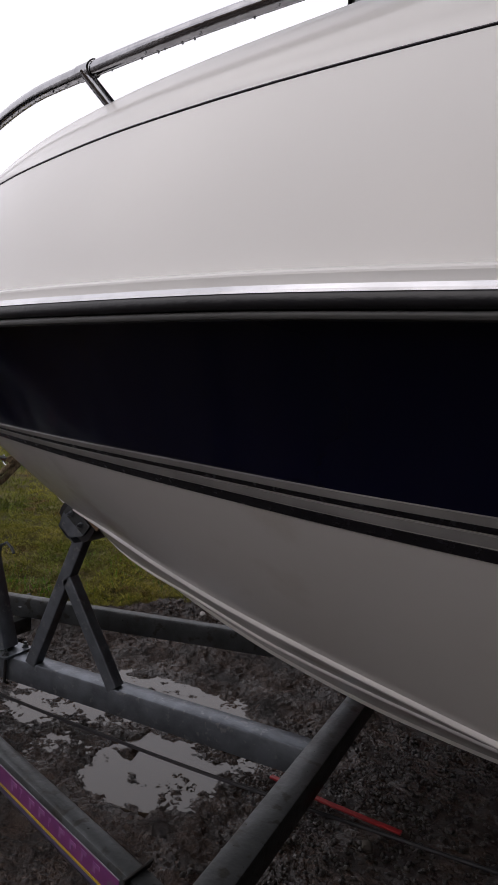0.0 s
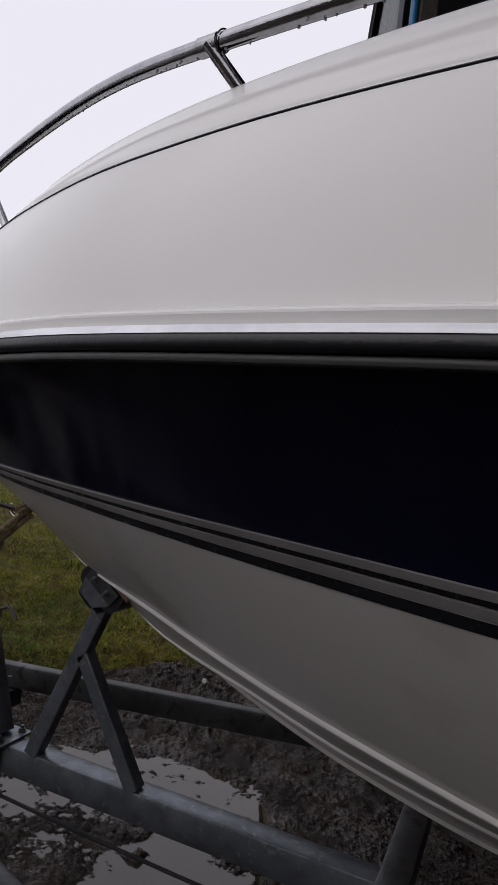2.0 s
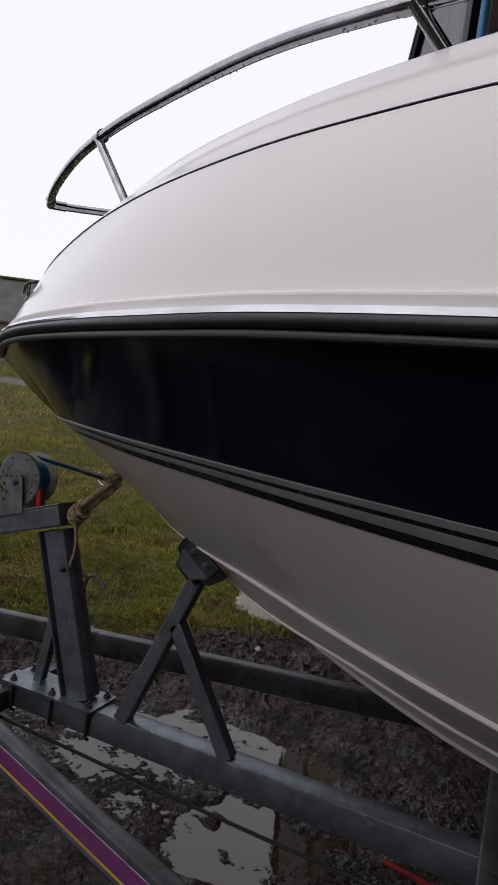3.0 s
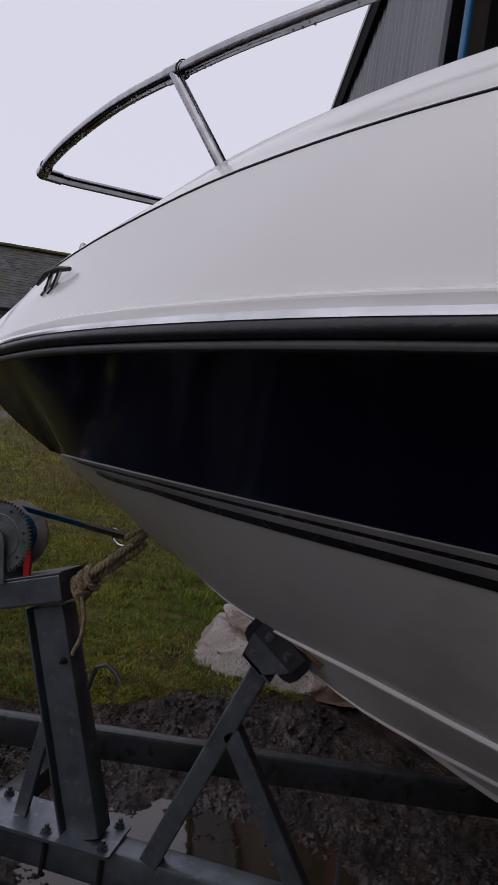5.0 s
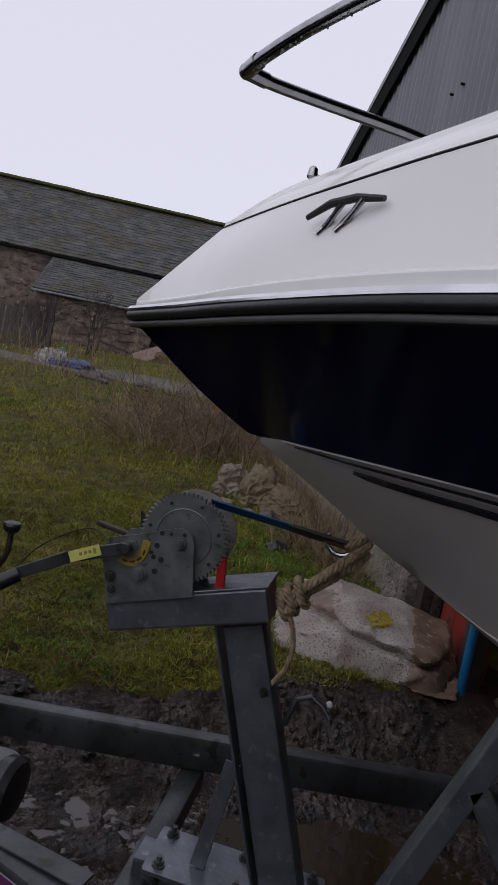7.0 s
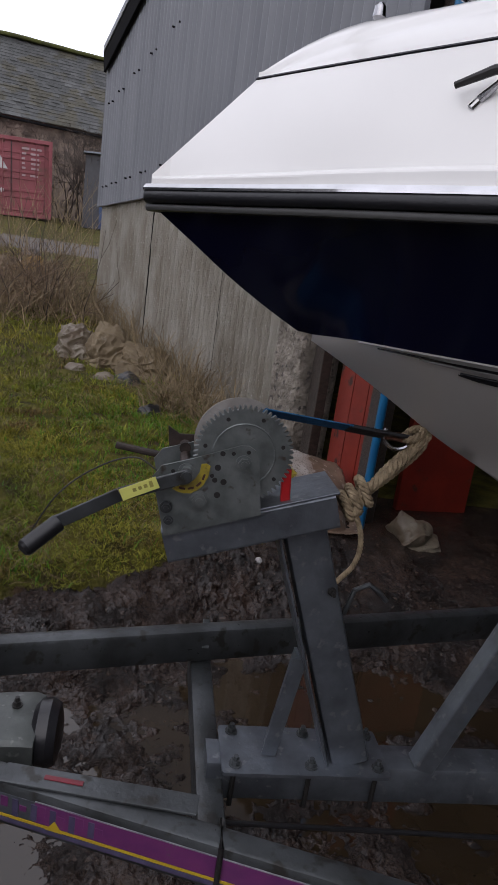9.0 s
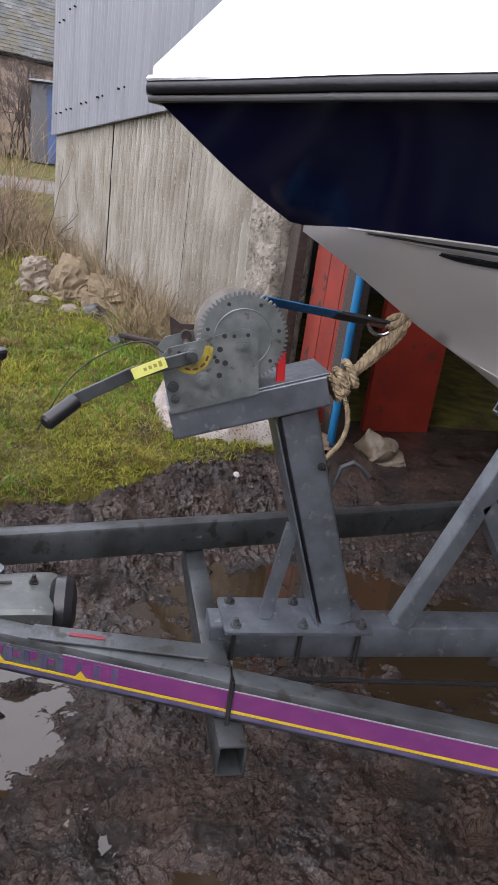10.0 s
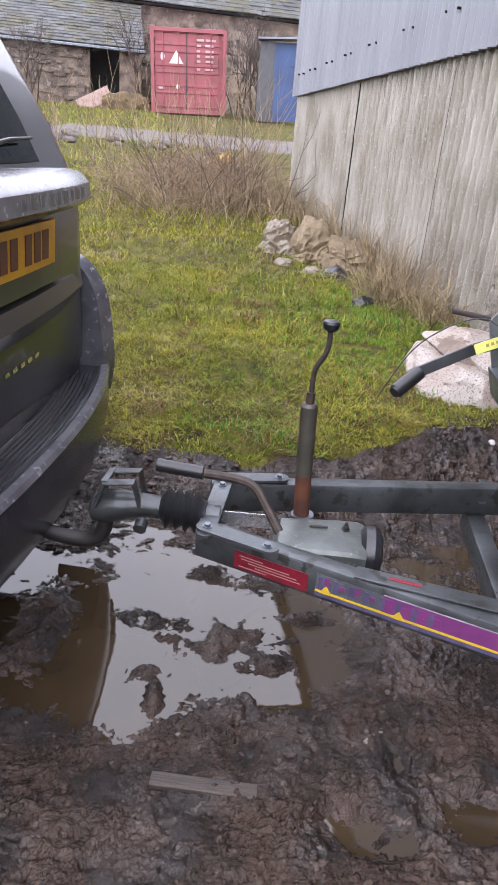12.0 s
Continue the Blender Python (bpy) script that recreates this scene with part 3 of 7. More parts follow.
def lower_side(x):
    """From the dark band down the vee: two stepped strakes, each panel set in below the one above it."""
    p = low_edge(x)
    kz = keel_z(x)
    if x <= -1.9:
        return lerp_rows(p, (0.0, kz), 8, 0.035 * min(1, p[0] * 1.4)) + [(0.0, kz)] * 7
    k = min(1, (x + 1.9) * 2.0)
    q = (strake_b(x), strake_z(x))
    rows = lerp_rows(p, q, 8, 0.022 * min(1, p[0] * 1.4))
    rows.append((max(q[0] - 0.016 * k, 0), q[1] - 0.014 * k))
    if x <= -1.7:
        return rows + lerp_rows(rows[-1], (0.0, kz), 5)
    j = min(1, (x + 1.7) * 2.0)
    c = (low_b(x), low_z(x))
    rows.append(((rows[-1][0] + c[0]) / 2 + 0.004 * j, (rows[-1][1] + c[1]) / 2))
    rows += [c, (c[0] - 0.014 * j, c[1] - 0.012 * j), (0.030 * j, kz + 0.016 * j), (0.026 * j, kz + 0.002), (0.0, kz)]
    return rows


bm = BM()
rows_to_mesh(bm, upper_side, stations, 1)
rows_to_mesh(bm, upper_side, stations, -1)
bmesh.ops.remove_doubles(bm, verts=bm.verts, dist=0.0004)
part("topside", bm, M["navy"], boat, "glossy navy blue hull side", True)
bm = BM()
low_st = [x for x in stations if x >= -2.3]
rows_to_mesh(bm, lower_side, low_st, 1)
rows_to_mesh(bm, lower_side, low_st, -1)
bmesh.ops.remove_doubles(bm, verts=bm.verts, dist=0.0004)
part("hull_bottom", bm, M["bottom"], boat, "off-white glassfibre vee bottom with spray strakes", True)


def strake_strip(name, fb, fz, x0, side, w):
    """A wedge-shaped spray strake: bright sloping top, thin edge, flat underside."""
    bm = BM()
    rings = []
    for x in [x for x in stations if x0 < x < 3.3]:
        k = min(1, (x - x0) * 2.2) * w
        b, z = fb(x), fz(x)
        rings.append([Vector((x, YC - side * max(b + u * k, 0.001), z + v * k)) - B0 for u, v in ((0.0005, 0.016), (0.009, 0.001), (0.0105, -0.004), (0.008, -0.008), (-0.018, -0.0125), (-0.012, 0.004))])
    skin(bm, rings)
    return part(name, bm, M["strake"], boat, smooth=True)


for side in (1, -1):
    strake_strip("spray_strake", strake_b, strake_z, -1.86, side, 1.0)
    strake_strip("lower_strake", low_b, low_z, -1.66, side, 0.8)


def stripe(name, a, b, x0, mat, side, taper=0.12):
    """A tape a..b metres below the dark band, from x0 aft."""
    bm = BM()

    def rows(x):
        p = low_edge(x)
        r = lower_side(x)
        q = r[3]
        d = Vector((q[0] - p[0], q[1] - p[1])).normalized()
        nrm = Vector((-d.y, d.x)) * (-1 if -d.y < 0 else 1)
        k = min(1, max(0, (x - x0) / taper))
        g = 1.0 + 0.25 * (min(max(x, -2.1), 0.3) + 2.1)
        c, w = a * g, (b - a) * g * k
        return [tuple(Vector(p) + d * (c + w * t) + nrm * o) for t, o in ((0, 0.0006), (0.02, 0.0035), (0.98, 0.0035), (1, 0.0006))]
    rows_to_mesh(bm, rows, [x for x in stations if x >= x0], side)
    return part(name, bm, mat, boat, smooth=True)


for side in (1, -1):
    stripe("grey_pinstripe", 0.0, 0.013, -2.21, M["grey_stripe"], side)
    stripe("black_pinstripe", 0.014, 0.022, -2.18, M["black_stripe"], side)
    stripe("grey_stripe", 0.025, 0.041, -2.13, M["grey_stripe"], side)
    stripe("black_stripe", 0.044, 0.062, -2.085, M["black_stripe"], side, 0.06)


def flank(x):
    """From the rub rail up: an upright band, a narrow ledge, then the bow side up to the seam."""
    b, z = rail_b(x), rail_z(x)
    k = 0.62 + 0.38 * min(1, max(0, (x + 2.6) / 0.4))
    q = (thin_b(x), thin_z(x)) if x > -2.437 else (0.0, 1.636 + (x + 2.6) / 0.163 * (thin_z(-2.437) - 1.636))
    low = [(max(b - i, 0), z + 0.016 + h * k) for i, h in ((0.009, 0), (0.009, 0.005), (0.006, 0.023), (0.0065, 0.0262), (0.009, 0.029), (0.016, 0.0325), (0.022, 0.0345))]
    q = (q[0], max(q[1], low[-1][1] + 0.002))
    return low + lerp_rows(low[-1], q, 8, bow_bulge(x))[1:]


bow_bulge = curve_of([-2.6, -2.54, -2.35, -2.2, -2.0, -1.5, 3.4], [0.0, 0.002, 0.016, 0.004, -0.004, 0.012, 0.015])
bow_crown = curve_of([-2.437, -2.42, -2.38, -2.335, -2.265, -2.1, -1.9, 3.4], [1.819, 1.836, 1.867, 1.896, 1.928, 1.961, 1.98, 1.98])


def deck(x):
    t = (thin_b(x), thin_z(x)) if x > -2.437 else (0, 1.818)
    d = (deck_b(x), deck_z(x)) if x > -2.425 else (0.0, 1.822)
    s = min(1, t[0] * 5)
    edge = [(t[0] - 0.003 * s, t[1] + 0.003), (t[0] - 0.007 * s, t[1] + 0.008 * s), (t[0] - 0.014 * s, t[1] + 0.014 * s)]
    edge += lerp_rows(edge[-1], (d[0] + 0.006 * s, d[1] - 0.010 * s), 4, 0.006 * s)[1:] + [d, (d[0] - 0.012 * s, d[1] + 0.007 * s)]
    top = max(d[1] + 0.002 + 0.08 * min(1, d[0]), bow_crown(x))
    return edge + [(d[0] * (1 - u) * 0.97, d[1] + 0.006 + (top - d[1] - 0.006) * math.sin(u * math.pi / 2)) for u in (0.15, 0.4, 0.7, 1.0)]


for name, rows, xs, lab in (("bulwark", flank, sorted(stations + [-2.437]), "white moulded bow flank"), ("foredeck", deck, [-2.435] + [x for x in stations if x > -2.434], "white cambered foredeck")):
    bm = BM()
    rows_to_mesh(bm, rows, xs, 1)
    rows_to_mesh(bm, rows, xs, -1)
    bmesh.ops.remove_doubles(bm, verts=bm.verts, dist=0.0004)
    shell = part(name, bm, M["gelcoat"], boat, lab, True)
    shell.data.set_sharp_from_angle(angle=radians(15 if name == "bulwark" else 70))
bm = BM()
for side in (1, -1):
    tube(bm, [Vector((x, YC - side * (thin_b(x) - 0.001), thin_z(x) + 0.001)) - B0 for x in [-2.437, -2.425] + [x for x in stations if x > -2.42]], 0.0028, 6)
part("deck_seam", bm, M["black_stripe"], boat, "thin black sealant line", True)


def rail_sweep(name, mat, out, up, sec, label):
    bm = BM()
    xs = [-2.6 + 0.02 * i for i in range(30)] + [-2.0 + 0.08 * i for i in range(66)]
    for side in (1, -1):
        tube(bm, [Vector((x, YC - side * max(rail_b(x) + out, 0.0), rail_z(x) + up)) - B0 for x in xs], 0.02, 10, sec)
    return part(name, bm, mat, boat, label, True)


rail_sweep("rub_rail", M["rubber"], 0.004, 0.002, rounded(0.032, 0.023, 0.009, 4), "black rubber rub rail")
rail_sweep("rub_rail_lip", M["lip"], 0.0, -0.0165, rounded(0.018, 0.012, 0.004), "grey vinyl lower lip")
rail_sweep("rub_rail_trim", M["chrome"], 0.0, 0.0165, [(0.019, -0.006), (0.019, -0.002), (0.013, 0.005), (-0.012, 0.007), (-0.012, -0.006)], "polished metal strip")
# transom
bm = BM()
tx = stations[-1]
ring = [(b, z) for b, z in flank(tx)[::-1]] + upper_side(tx) + lower_side(tx)
vs = [bm.verts.new(Vector((tx, YC - b, z)) - B0) for b, z in ring] + [bm.verts.new(Vector((tx, YC + b, z)) - B0) for b, z in ring[::-1]]
bm.faces.new(vs)
part("transom", bm, M["gelcoat"], boat)

# bow rail
RAIL = [(-2.452, 1.873, 2.143), (-2.401, 1.814, 2.149), (-2.288, 1.713, 2.163), (-2.108, 1.572, 2.178), (-1.924, 1.439, 2.175), (-1.708, 1.315, 2.181), (-1.320, 1.111, 2.174), (-1.001, 0.979, 2.149), (-0.508, 0.878, 2.151), (0.192, 0.828, 2.184), (0.992, 0.818, 2.245)]
for side in (1, -1):
    def mir(p):
        return Vector((p[0], p[1] if side > 0 else 2 * YC - p[1] + 0.004, p[2])) - B0
    bm = BM()
    tube(bm, [mir(p) for p in smooth_path(RAIL, 8)], 0.0142, 12)
    rail = part("bow_rail", bm, M["steel"], boat, "wet stainless steel bow rail", True)
    bm = BM()
    tip = Vector(RAIL[0])
    inner = smooth_path(RAIL, 8)[6]
    tube(bm, [mir(inner), mir(inner.lerp(tip, 0.5)), mir(tip)], 0.0168, 14)
    bmesh.ops.create_icosphere(bm, subdivisions=3, radius=0.0168, matrix=Matrix.Translation(mir(tip)))
    part("elbow", bm, M["steel"], rail, "dark cast elbow joining the rails", True)
    for top, base in (((-1.922, 1.433, 2.172), (-1.794, 1.424, 1.990)), ((-1.003, 0.972, 2.148), (-0.940, 1.004, 2.072)), ((0.05, 0.81, 2.185), (0.1, 0.86, 2.1))):
        bm = BM()
        rod(bm, mir(top), mir(base), 0.0116, 12)
        d = (Vector(top) - Vector(base)).normalized()
        rod(bm, mir(Vector(base) - d * 0.012), mir(Vector(base) + d * 0.004), 0.0155, 14, 0.0125)
        part("stanchion", bm, M["steel"], rail, smooth=True)
        curve = smooth_path(RAIL, 24)
        i = min(range(1, len(curve) - 1), key=lambda j: (curve[j] - Vector(top)).length)
        c, t = curve[i], (curve[i + 1] - curve[i - 1]).normalized()
        bm = BM()
        rod(bm, mir(c - t * 0.022), mir(c + t * 0.020), 0.0158, 16)
        part("collar", bm, M["steel"], rail, smooth=True)
        bm = BM()
        u, v = axes(t)
        tube(bm, [mir(c + t * (0.026 + 0.004 * math.sin(k)) + (u * math.cos(k) + v * math.sin(k)) * 0.0162) for k in np.linspace(0.2, 6.3, 22)], 0.0014, 6)
        part("wire_tie", bm, M["iron"], rail, "black wire tie")
# rain drops hanging under the near rail
g = np.random.RandomState(8)
path = smooth_path(RAIL, 24)
ico = BM()
for _ in range(110):
    k = g.randint(0, 200)
    p = path[k] - B0 + Vector((g.uniform(-0.006, 0.006), g.uniform(-0.006, 0.006), -0.0138))
    r = g.uniform(0.0014, 0.0030)
    bmesh.ops.create_icosphere(ico, subdivisions=1, radius=r, matrix=Matrix.Translation(p) @ Matrix.Diagonal((1, 1, 1.3, 1)))
drops = part("rain_drops", ico, M["drop"], boat, "clear rain drops under the rail", True)
drops["kind"] = "stuff"
# cleat on the bow flank, one each side
for side in (1, -1):
    def mir(p):
        return Vector((p[0], p[1] if side > 0 else 2 * YC - p[1], p[2])) - B0
    bm = BM()
    tube(bm, [mir(p) for p in ((-2.207, 1.537, 1.767), (-2.17, 1.505, 1.784), (-2.13, 1.478, 1.789), (-2.089, 1.452, 1.785))], [0.0045, 0.0065, 0.0065, 0.0045], 10)
    # black iron colour on a chromed bar paints the dark ground reflected in it
    cleat = part("cleat", bm, M["iron"], boat, "chromed mooring cleat, its bar coloured black for the ground it reflects", True)
    for ax, ay, az, fx in ((-2.150, 1.491, 1.785, -2.176), (-2.120, 1.471, 1.787, -2.146)):
        pad = []
        for px, pz in ((fx - 0.009, 1.740), (fx + 0.001, 1.752), (fx + 0.012, 1.764)):
            rows = flank(px)
            lo = next(i for i in range(len(rows)) if rows[i][1] > pz)
            k = (pz - rows[lo - 1][1]) / (rows[lo][1] - rows[lo - 1][1])
            pad.append((px, YC - rows[lo - 1][0] * (1 - k) - rows[lo][0] * k - 0.001, pz))
        bm = BM()
        tube(bm, smooth_path([mir(p) for p in pad], 4), 0.0055, 10)
        tube(bm, [mir(pad[1]), mir([(p + q) / 2 for p, q in zip(pad[1], (ax, ay, az))]), mir((ax, ay, az))], [0.0065, 0.0045, 0.0055], 10)
        part("cleat_foot", bm, M["steel"], cleat, smooth=True)
# bow light on the stem head
bm = BM()
P = Vector((-2.259, 1.80, 1.884)) - B0
rod(bm, P, P + Vector((0, 0, 0.030)), 0.008, 12, 0.006)
rod(bm, P + Vector((0, 0, 0.030)), P + Vector((0, 0, 0.036)), 0.006, 12, 0.011)
rod(bm, P + Vector((0, 0, 0.036)), P + Vector((0, 0, 0.052)), 0.011, 12, 0.009)
rod(bm, P + Vector((0, 0, 0.052)), P + Vector((0, 0, 0.057)), 0.009, 12, 0.004)
part("bow_light", bm, M["steel"], boat, "small metal bow light", True)
# bow eye
bm = BM()
tube(bm, [Vector((-2.06 + 0.03 * math.cos(a), YC, 1.215 - 0.028 * math.sin(a))) - B0 for a in np.linspace(-0.3, 3.6, 12)], 0.005, 8)
part("bow_eye", bm, M["steel"], boat, smooth=True)

# ---- trailer ----
trailer = thing("boat_trailer", "galvanised two-beam boat trailer with a winch post, wet and muddy", "trailer", (-2.0, YC, 0.0))
T0 = Vector(trailer.location)


def near_y(x):
    return 1.80 - 0.342 * (x + 3.075)


def far_y(x):
    return 2.278 + 0.225 * (x + 2.321)


def tp(x, y, z):
    return Vector((x, y, z)) - T0


nn = Vector((-0.342, -1, 0)).normalized()
bm = BM()
beam(bm, tp(-3.19, near_y(-3.19), 0.45) - nn * 0.027, tp(-0.72, near_y(-0.72), 0.45) - nn * 0.027, 0.054, 0.10, 0.012)
near_bar = part("drawbar_beam", bm, M["galv_wet"], trailer, "dirty galvanised drawbar beam", True)
bm = BM()
fn = Vector((-0.225, 1, 0)).normalized()
beam(bm, tp(-3.19, far_y(-3.19), 0.453) + fn * 0.027, tp(-0.85, far_y(-0.85), 0.453) + fn * 0.027, 0.054, 0.10, 0.012)
part("drawbar_beam", bm, M["galv_wet"], trailer, "dirty galvanised drawbar beam", True)
for y0, s in ((near_y(-0.72) + 0.03, 1), (far_y(-0.85) + 0.03, -1)):
    bm = BM()
    beam(bm, tp(-0.75, y0, 0.45), tp(2.9, y0 - 0.12 * s, 0.45), 0.054, 0.10, 0.012)
    part("side_beam", bm, M["galv_wet"], trailer, smooth=True)
bm = BM()
beam(bm, tp(-2.36, YC + 0.005, 0.392), tp(-0.71, YC + 0.005, 0.392), 0.084, 0.096, 0.008)
part("spine_beam", bm, M["galv"], trailer, "galvanised centre beam", True)
bm = BM()
beam(bm, tp(-0.672, near_y(-0.72) + 0.05, 0.405), tp(-0.672, far_y(-0.85), 0.405), 0.085, 0.085, 0.008)
part("cross_member", bm, M["galv_wet"], trailer, smooth=True)
bm = BM()
hollow(bm, tp(-2.352, 1.487, 0.362), tp(-2.352, 2.33, 0.362), 0.060, 0.075)
part("cross_member", bm, M["galv_wet"], trailer, "open-ended box section cross member", True)
for x in (1.2, 2.4):
    bm = BM()
    beam(bm, tp(x, 0.95, 0.38), tp(x, 2.8, 0.38), 0.08, 0.08, 0.008)
    part("cross_member", bm, M["galv_wet"], trailer, smooth=True)


def bolt(parent, p, axis, r=0.011, mat=None):
    bm = BM()
    a = Vector(axis).normalized()
    p = Vector(p)
    rod(bm, p, p + a * 0.003, r * 1.35, 14)
    rod(bm, p + a * 0.003, p + a * 0.012, r, 6)
    rod(bm, p + a * 0.012, p + a * 0.022, r * 0.55, 10)
    return part("bolt", bm, mat or M["zinc"], parent)


# beam stickers
def face_strip(name, x0, x1, z0, z1, mat, parent, lift=0.0012):
    bm = BM()
    p, q = tp(x0, near_y(x0), (z0 + z1) / 2) + nn * lift * 0.5, tp(x1, near_y(x1), (z0 + z1) / 2) + nn * lift * 0.5
    beam(bm, p, q, lift, z1 - z0, 0.0003)
    return part(name, bm, mat, parent)


def face_tri(name, pts, mat, parent, lift=0.0022):
    bm = BM()
    a = [bm.verts.new(tp(x, near_y(x), z) + nn * lift) for x, z in pts]
    b = [bm.verts.new(tp(x, near_y(x), z) + nn * 0.0005) for x, z in pts]
    bm.faces.new(a)
    for i in range(len(a)):
        j = (i + 1) % len(a)
        bm.faces.new((a[i], b[i], b[j], a[j]))
    return part(name, bm, mat, parent)


face_strip("rating_label", -3.078, -2.882, 0.413, 0.466, M["tape_red"], near_bar).data.name = "rating_label"
for k, (a, b) in enumerate(((-3.065, -3.0), (-3.06, -2.93), (-3.04, -2.91), (-3.02, -2.90), (-3.065, -2.99))):
    face_strip("print_bar", a, b, 0.4515 - k * 0.008, 0.4545 - k * 0.008, M["ink"], near_bar, 0.0016)
face_strip("magenta_tape", -2.70, -0.83, 0.433, 0.478, M["tape_magenta"], near_bar)
face_strip("silver_edge", -2.70, -0.83, 0.4785, 0.4812, M["silver"], near_bar)
face_strip("violet_tape", -2.862, -0.83, 0.414, 0.4245, M["tape_violet"], near_bar)
face_strip("yellow_tape", -2.862, -0.83, 0.4255, 0.4318, M["tape_yellow"], near_bar)
face_strip("violet_tape", -2.862, -2.70, 0.433, 0.478, M["galv"], near_bar, 0.0006)
for k in range(8):
    x = -2.855 + k * 0.037
    face_strip("badge_bar", x, x + 0.012, 0.437 if k % 3 else 0.433, 0.472, M["tape_violet"], near_bar, 0.0018)
    face_strip("badge_bar", x + 0.014, x + 0.028, 0.45, 0.462 if k % 2 else 0.472, M["tape_magenta"], near_bar, 0.0016)
for k, (w, h) in enumerate(((0.030, 0.026), (0.010, 0.026), (0.026, 0.024), (0.028, 0.026), (0.010, 0.024), (0.024, 0.026), (0.026, 0.022), (0.022, 0.026), (0.026, 0.024))):
    x = -1.30 + k * 0.047
    face_strip("badge_bar", x, x + w * 0.35, 0.444, 0.444 + h, M["badge_ink"], near_bar, 0.0018)
    face_strip("badge_bar", x + w * 0.35, x + w, 0.444 + h * 0.6, 0.444 + h, M["badge_ink"], near_bar, 0.0018)
bm = BM()
for z in (0.452,):
    tube(bm, [tp(-0.80, near_y(-0.80) - 0.004, 0.395), tp(-0.80, near_y(-0.80) - 0.005, 0.503), tp(-0.785, near_y(-0.80) + 0.06, 0.505)], 0.006, 8, rounded(0.03, 0.006, 0.002))
part("tie_strap", bm, M["iron"], near_bar)
for x in (-2.835, -2.66):
    face_tri("badge_peak", ((x - 0.016, 0.4255), (x + 0.016, 0.4255), (x, 0.449)), M["tape_yellow"], near_bar)
# clamps round the beam
for x in (-2.352,):
    bm = BM()
    y = near_y(x)
    for q in (-0.005,):
        tube(bm, [tp(x, y + 0.07, 0.36), tp(x, y + 0.058, 0.506), tp(x + q, y - 0.004, 0.507), tp(x + q, y - 0.006, 0.36)], 0.0055, 8)
    part("u_bolt", bm, M["iron"], trailer, smooth=True)
bm = BM()
beam(bm, tp(-2.345, far_y(-2.345) - 0.003, 0.45), tp(-2.345, far_y(-2.345) + 0.06, 0.505), 0.02, 0.006, 0.002)
part("weld_strap", bm, M["galv_wet"], trailer)

# winch post on its base plate
post = part("winch_post", slab(BM(), rounded(0.385, 0.155, 0.008), 0.008, Matrix.Translation(tp(-2.138, 1.872, 0.441))), M["galv"], trailer, "bolted galvanised winch post")
for x in (-2.30, -2.128, -1.972):
    for y in (1.822, 1.928):
        bolt(post, tp(x, y, 0.449), (0, 0, 1), 0.011, M["galv_wet"])
    bm = BM()
    tube(bm, [tp(x, 1.822, 0.45), tp(x, 1.8235, 0.42), tp(x, 1.824, 0.34), tp(x, 1.84, 0.33)], 0.006, 8)
    part("u_bolt", bm, M["iron"], post, smooth=True)
bm = BM()
beam(bm, tp(-2.032, 1.873, 0.448), tp(-2.224, 1.873, 1.0), 0.080, 0.088, 0.010, (1, 0, 0))
part("post", bm, M["galv"], post, smooth=True)
bm = BM()
beam(bm, tp(-2.090, 1.873, 0.448), tp(-2.279, 1.873, 0.985), 0.10, 0.006, 0.002, (1, 0, 0.3))
part("flange", bm, M["galv"], post)
bm = BM()
beam(bm, tp(-2.222, 1.875, 0.452), tp(-2.188, 1.875, 0.70), 0.05, 0.008, 0.002, (1, 0, 0))
beam(bm, tp(-2.222, 1.852, 0.452), tp(-2.188, 1.852, 0.70), 0.006, 0.034, 0.002, (1, 0, 0))
part("brace", bm, M["galv"], post)
bolt(post, tp(-2.152, 1.829, 0.879), (0, -1, 0), 0.007, M["iron"])
bm = BM()
tube(bm, [tp(-2.10, 1.88, 0.80), tp(-2.085, 1.88, 0.86), tp(-2.055, 1.88, 0.875), tp(-2.03, 1.88, 0.86), tp(-2.01, 1.875, 0.84)], 0.006, 8)
part("rope_hook", bm, M["galv_wet"], post, smooth=True)
bm = BM()
beam(bm, tp(-2.508, 1.863, 0.962), tp(-2.178, 1.863, 1.066), 0.13, 0.072, 0.006)
beam(bm, tp(-2.495, 1.863, 1.003), tp(-2.182, 1.863, 1.105), 0.136, 0.006, 0.002)
part("winch_shelf", bm, M["galv"], post, "folded galvanised shelf")

# winch
winch = thing("hand_winch", "geared zinc-plated hand winch with a black-handled crank and blue strap", "winch", (-2.4, 1.85, 1.05))
W0 = Vector(winch.location)


def wp(x, y, z):
    return Vector((x, y, z)) - W0


def plate_y(outline, y, thick):
    """A plate in the x, z plane whose near face is at y."""
    bm = BM()
    a = [bm.verts.new(wp(x, y, z)) for x, z in outline]
    b = [bm.verts.new(wp(x, y + thick, z)) for x, z in outline]
    bm.faces.new(a)
    bm.faces.new(b[::-1])
    for i in range(len(a)):
        j = (i + 1) % len(a)
        bm.faces.new((a[j], a[i], b[i], b[j]))
    return bm


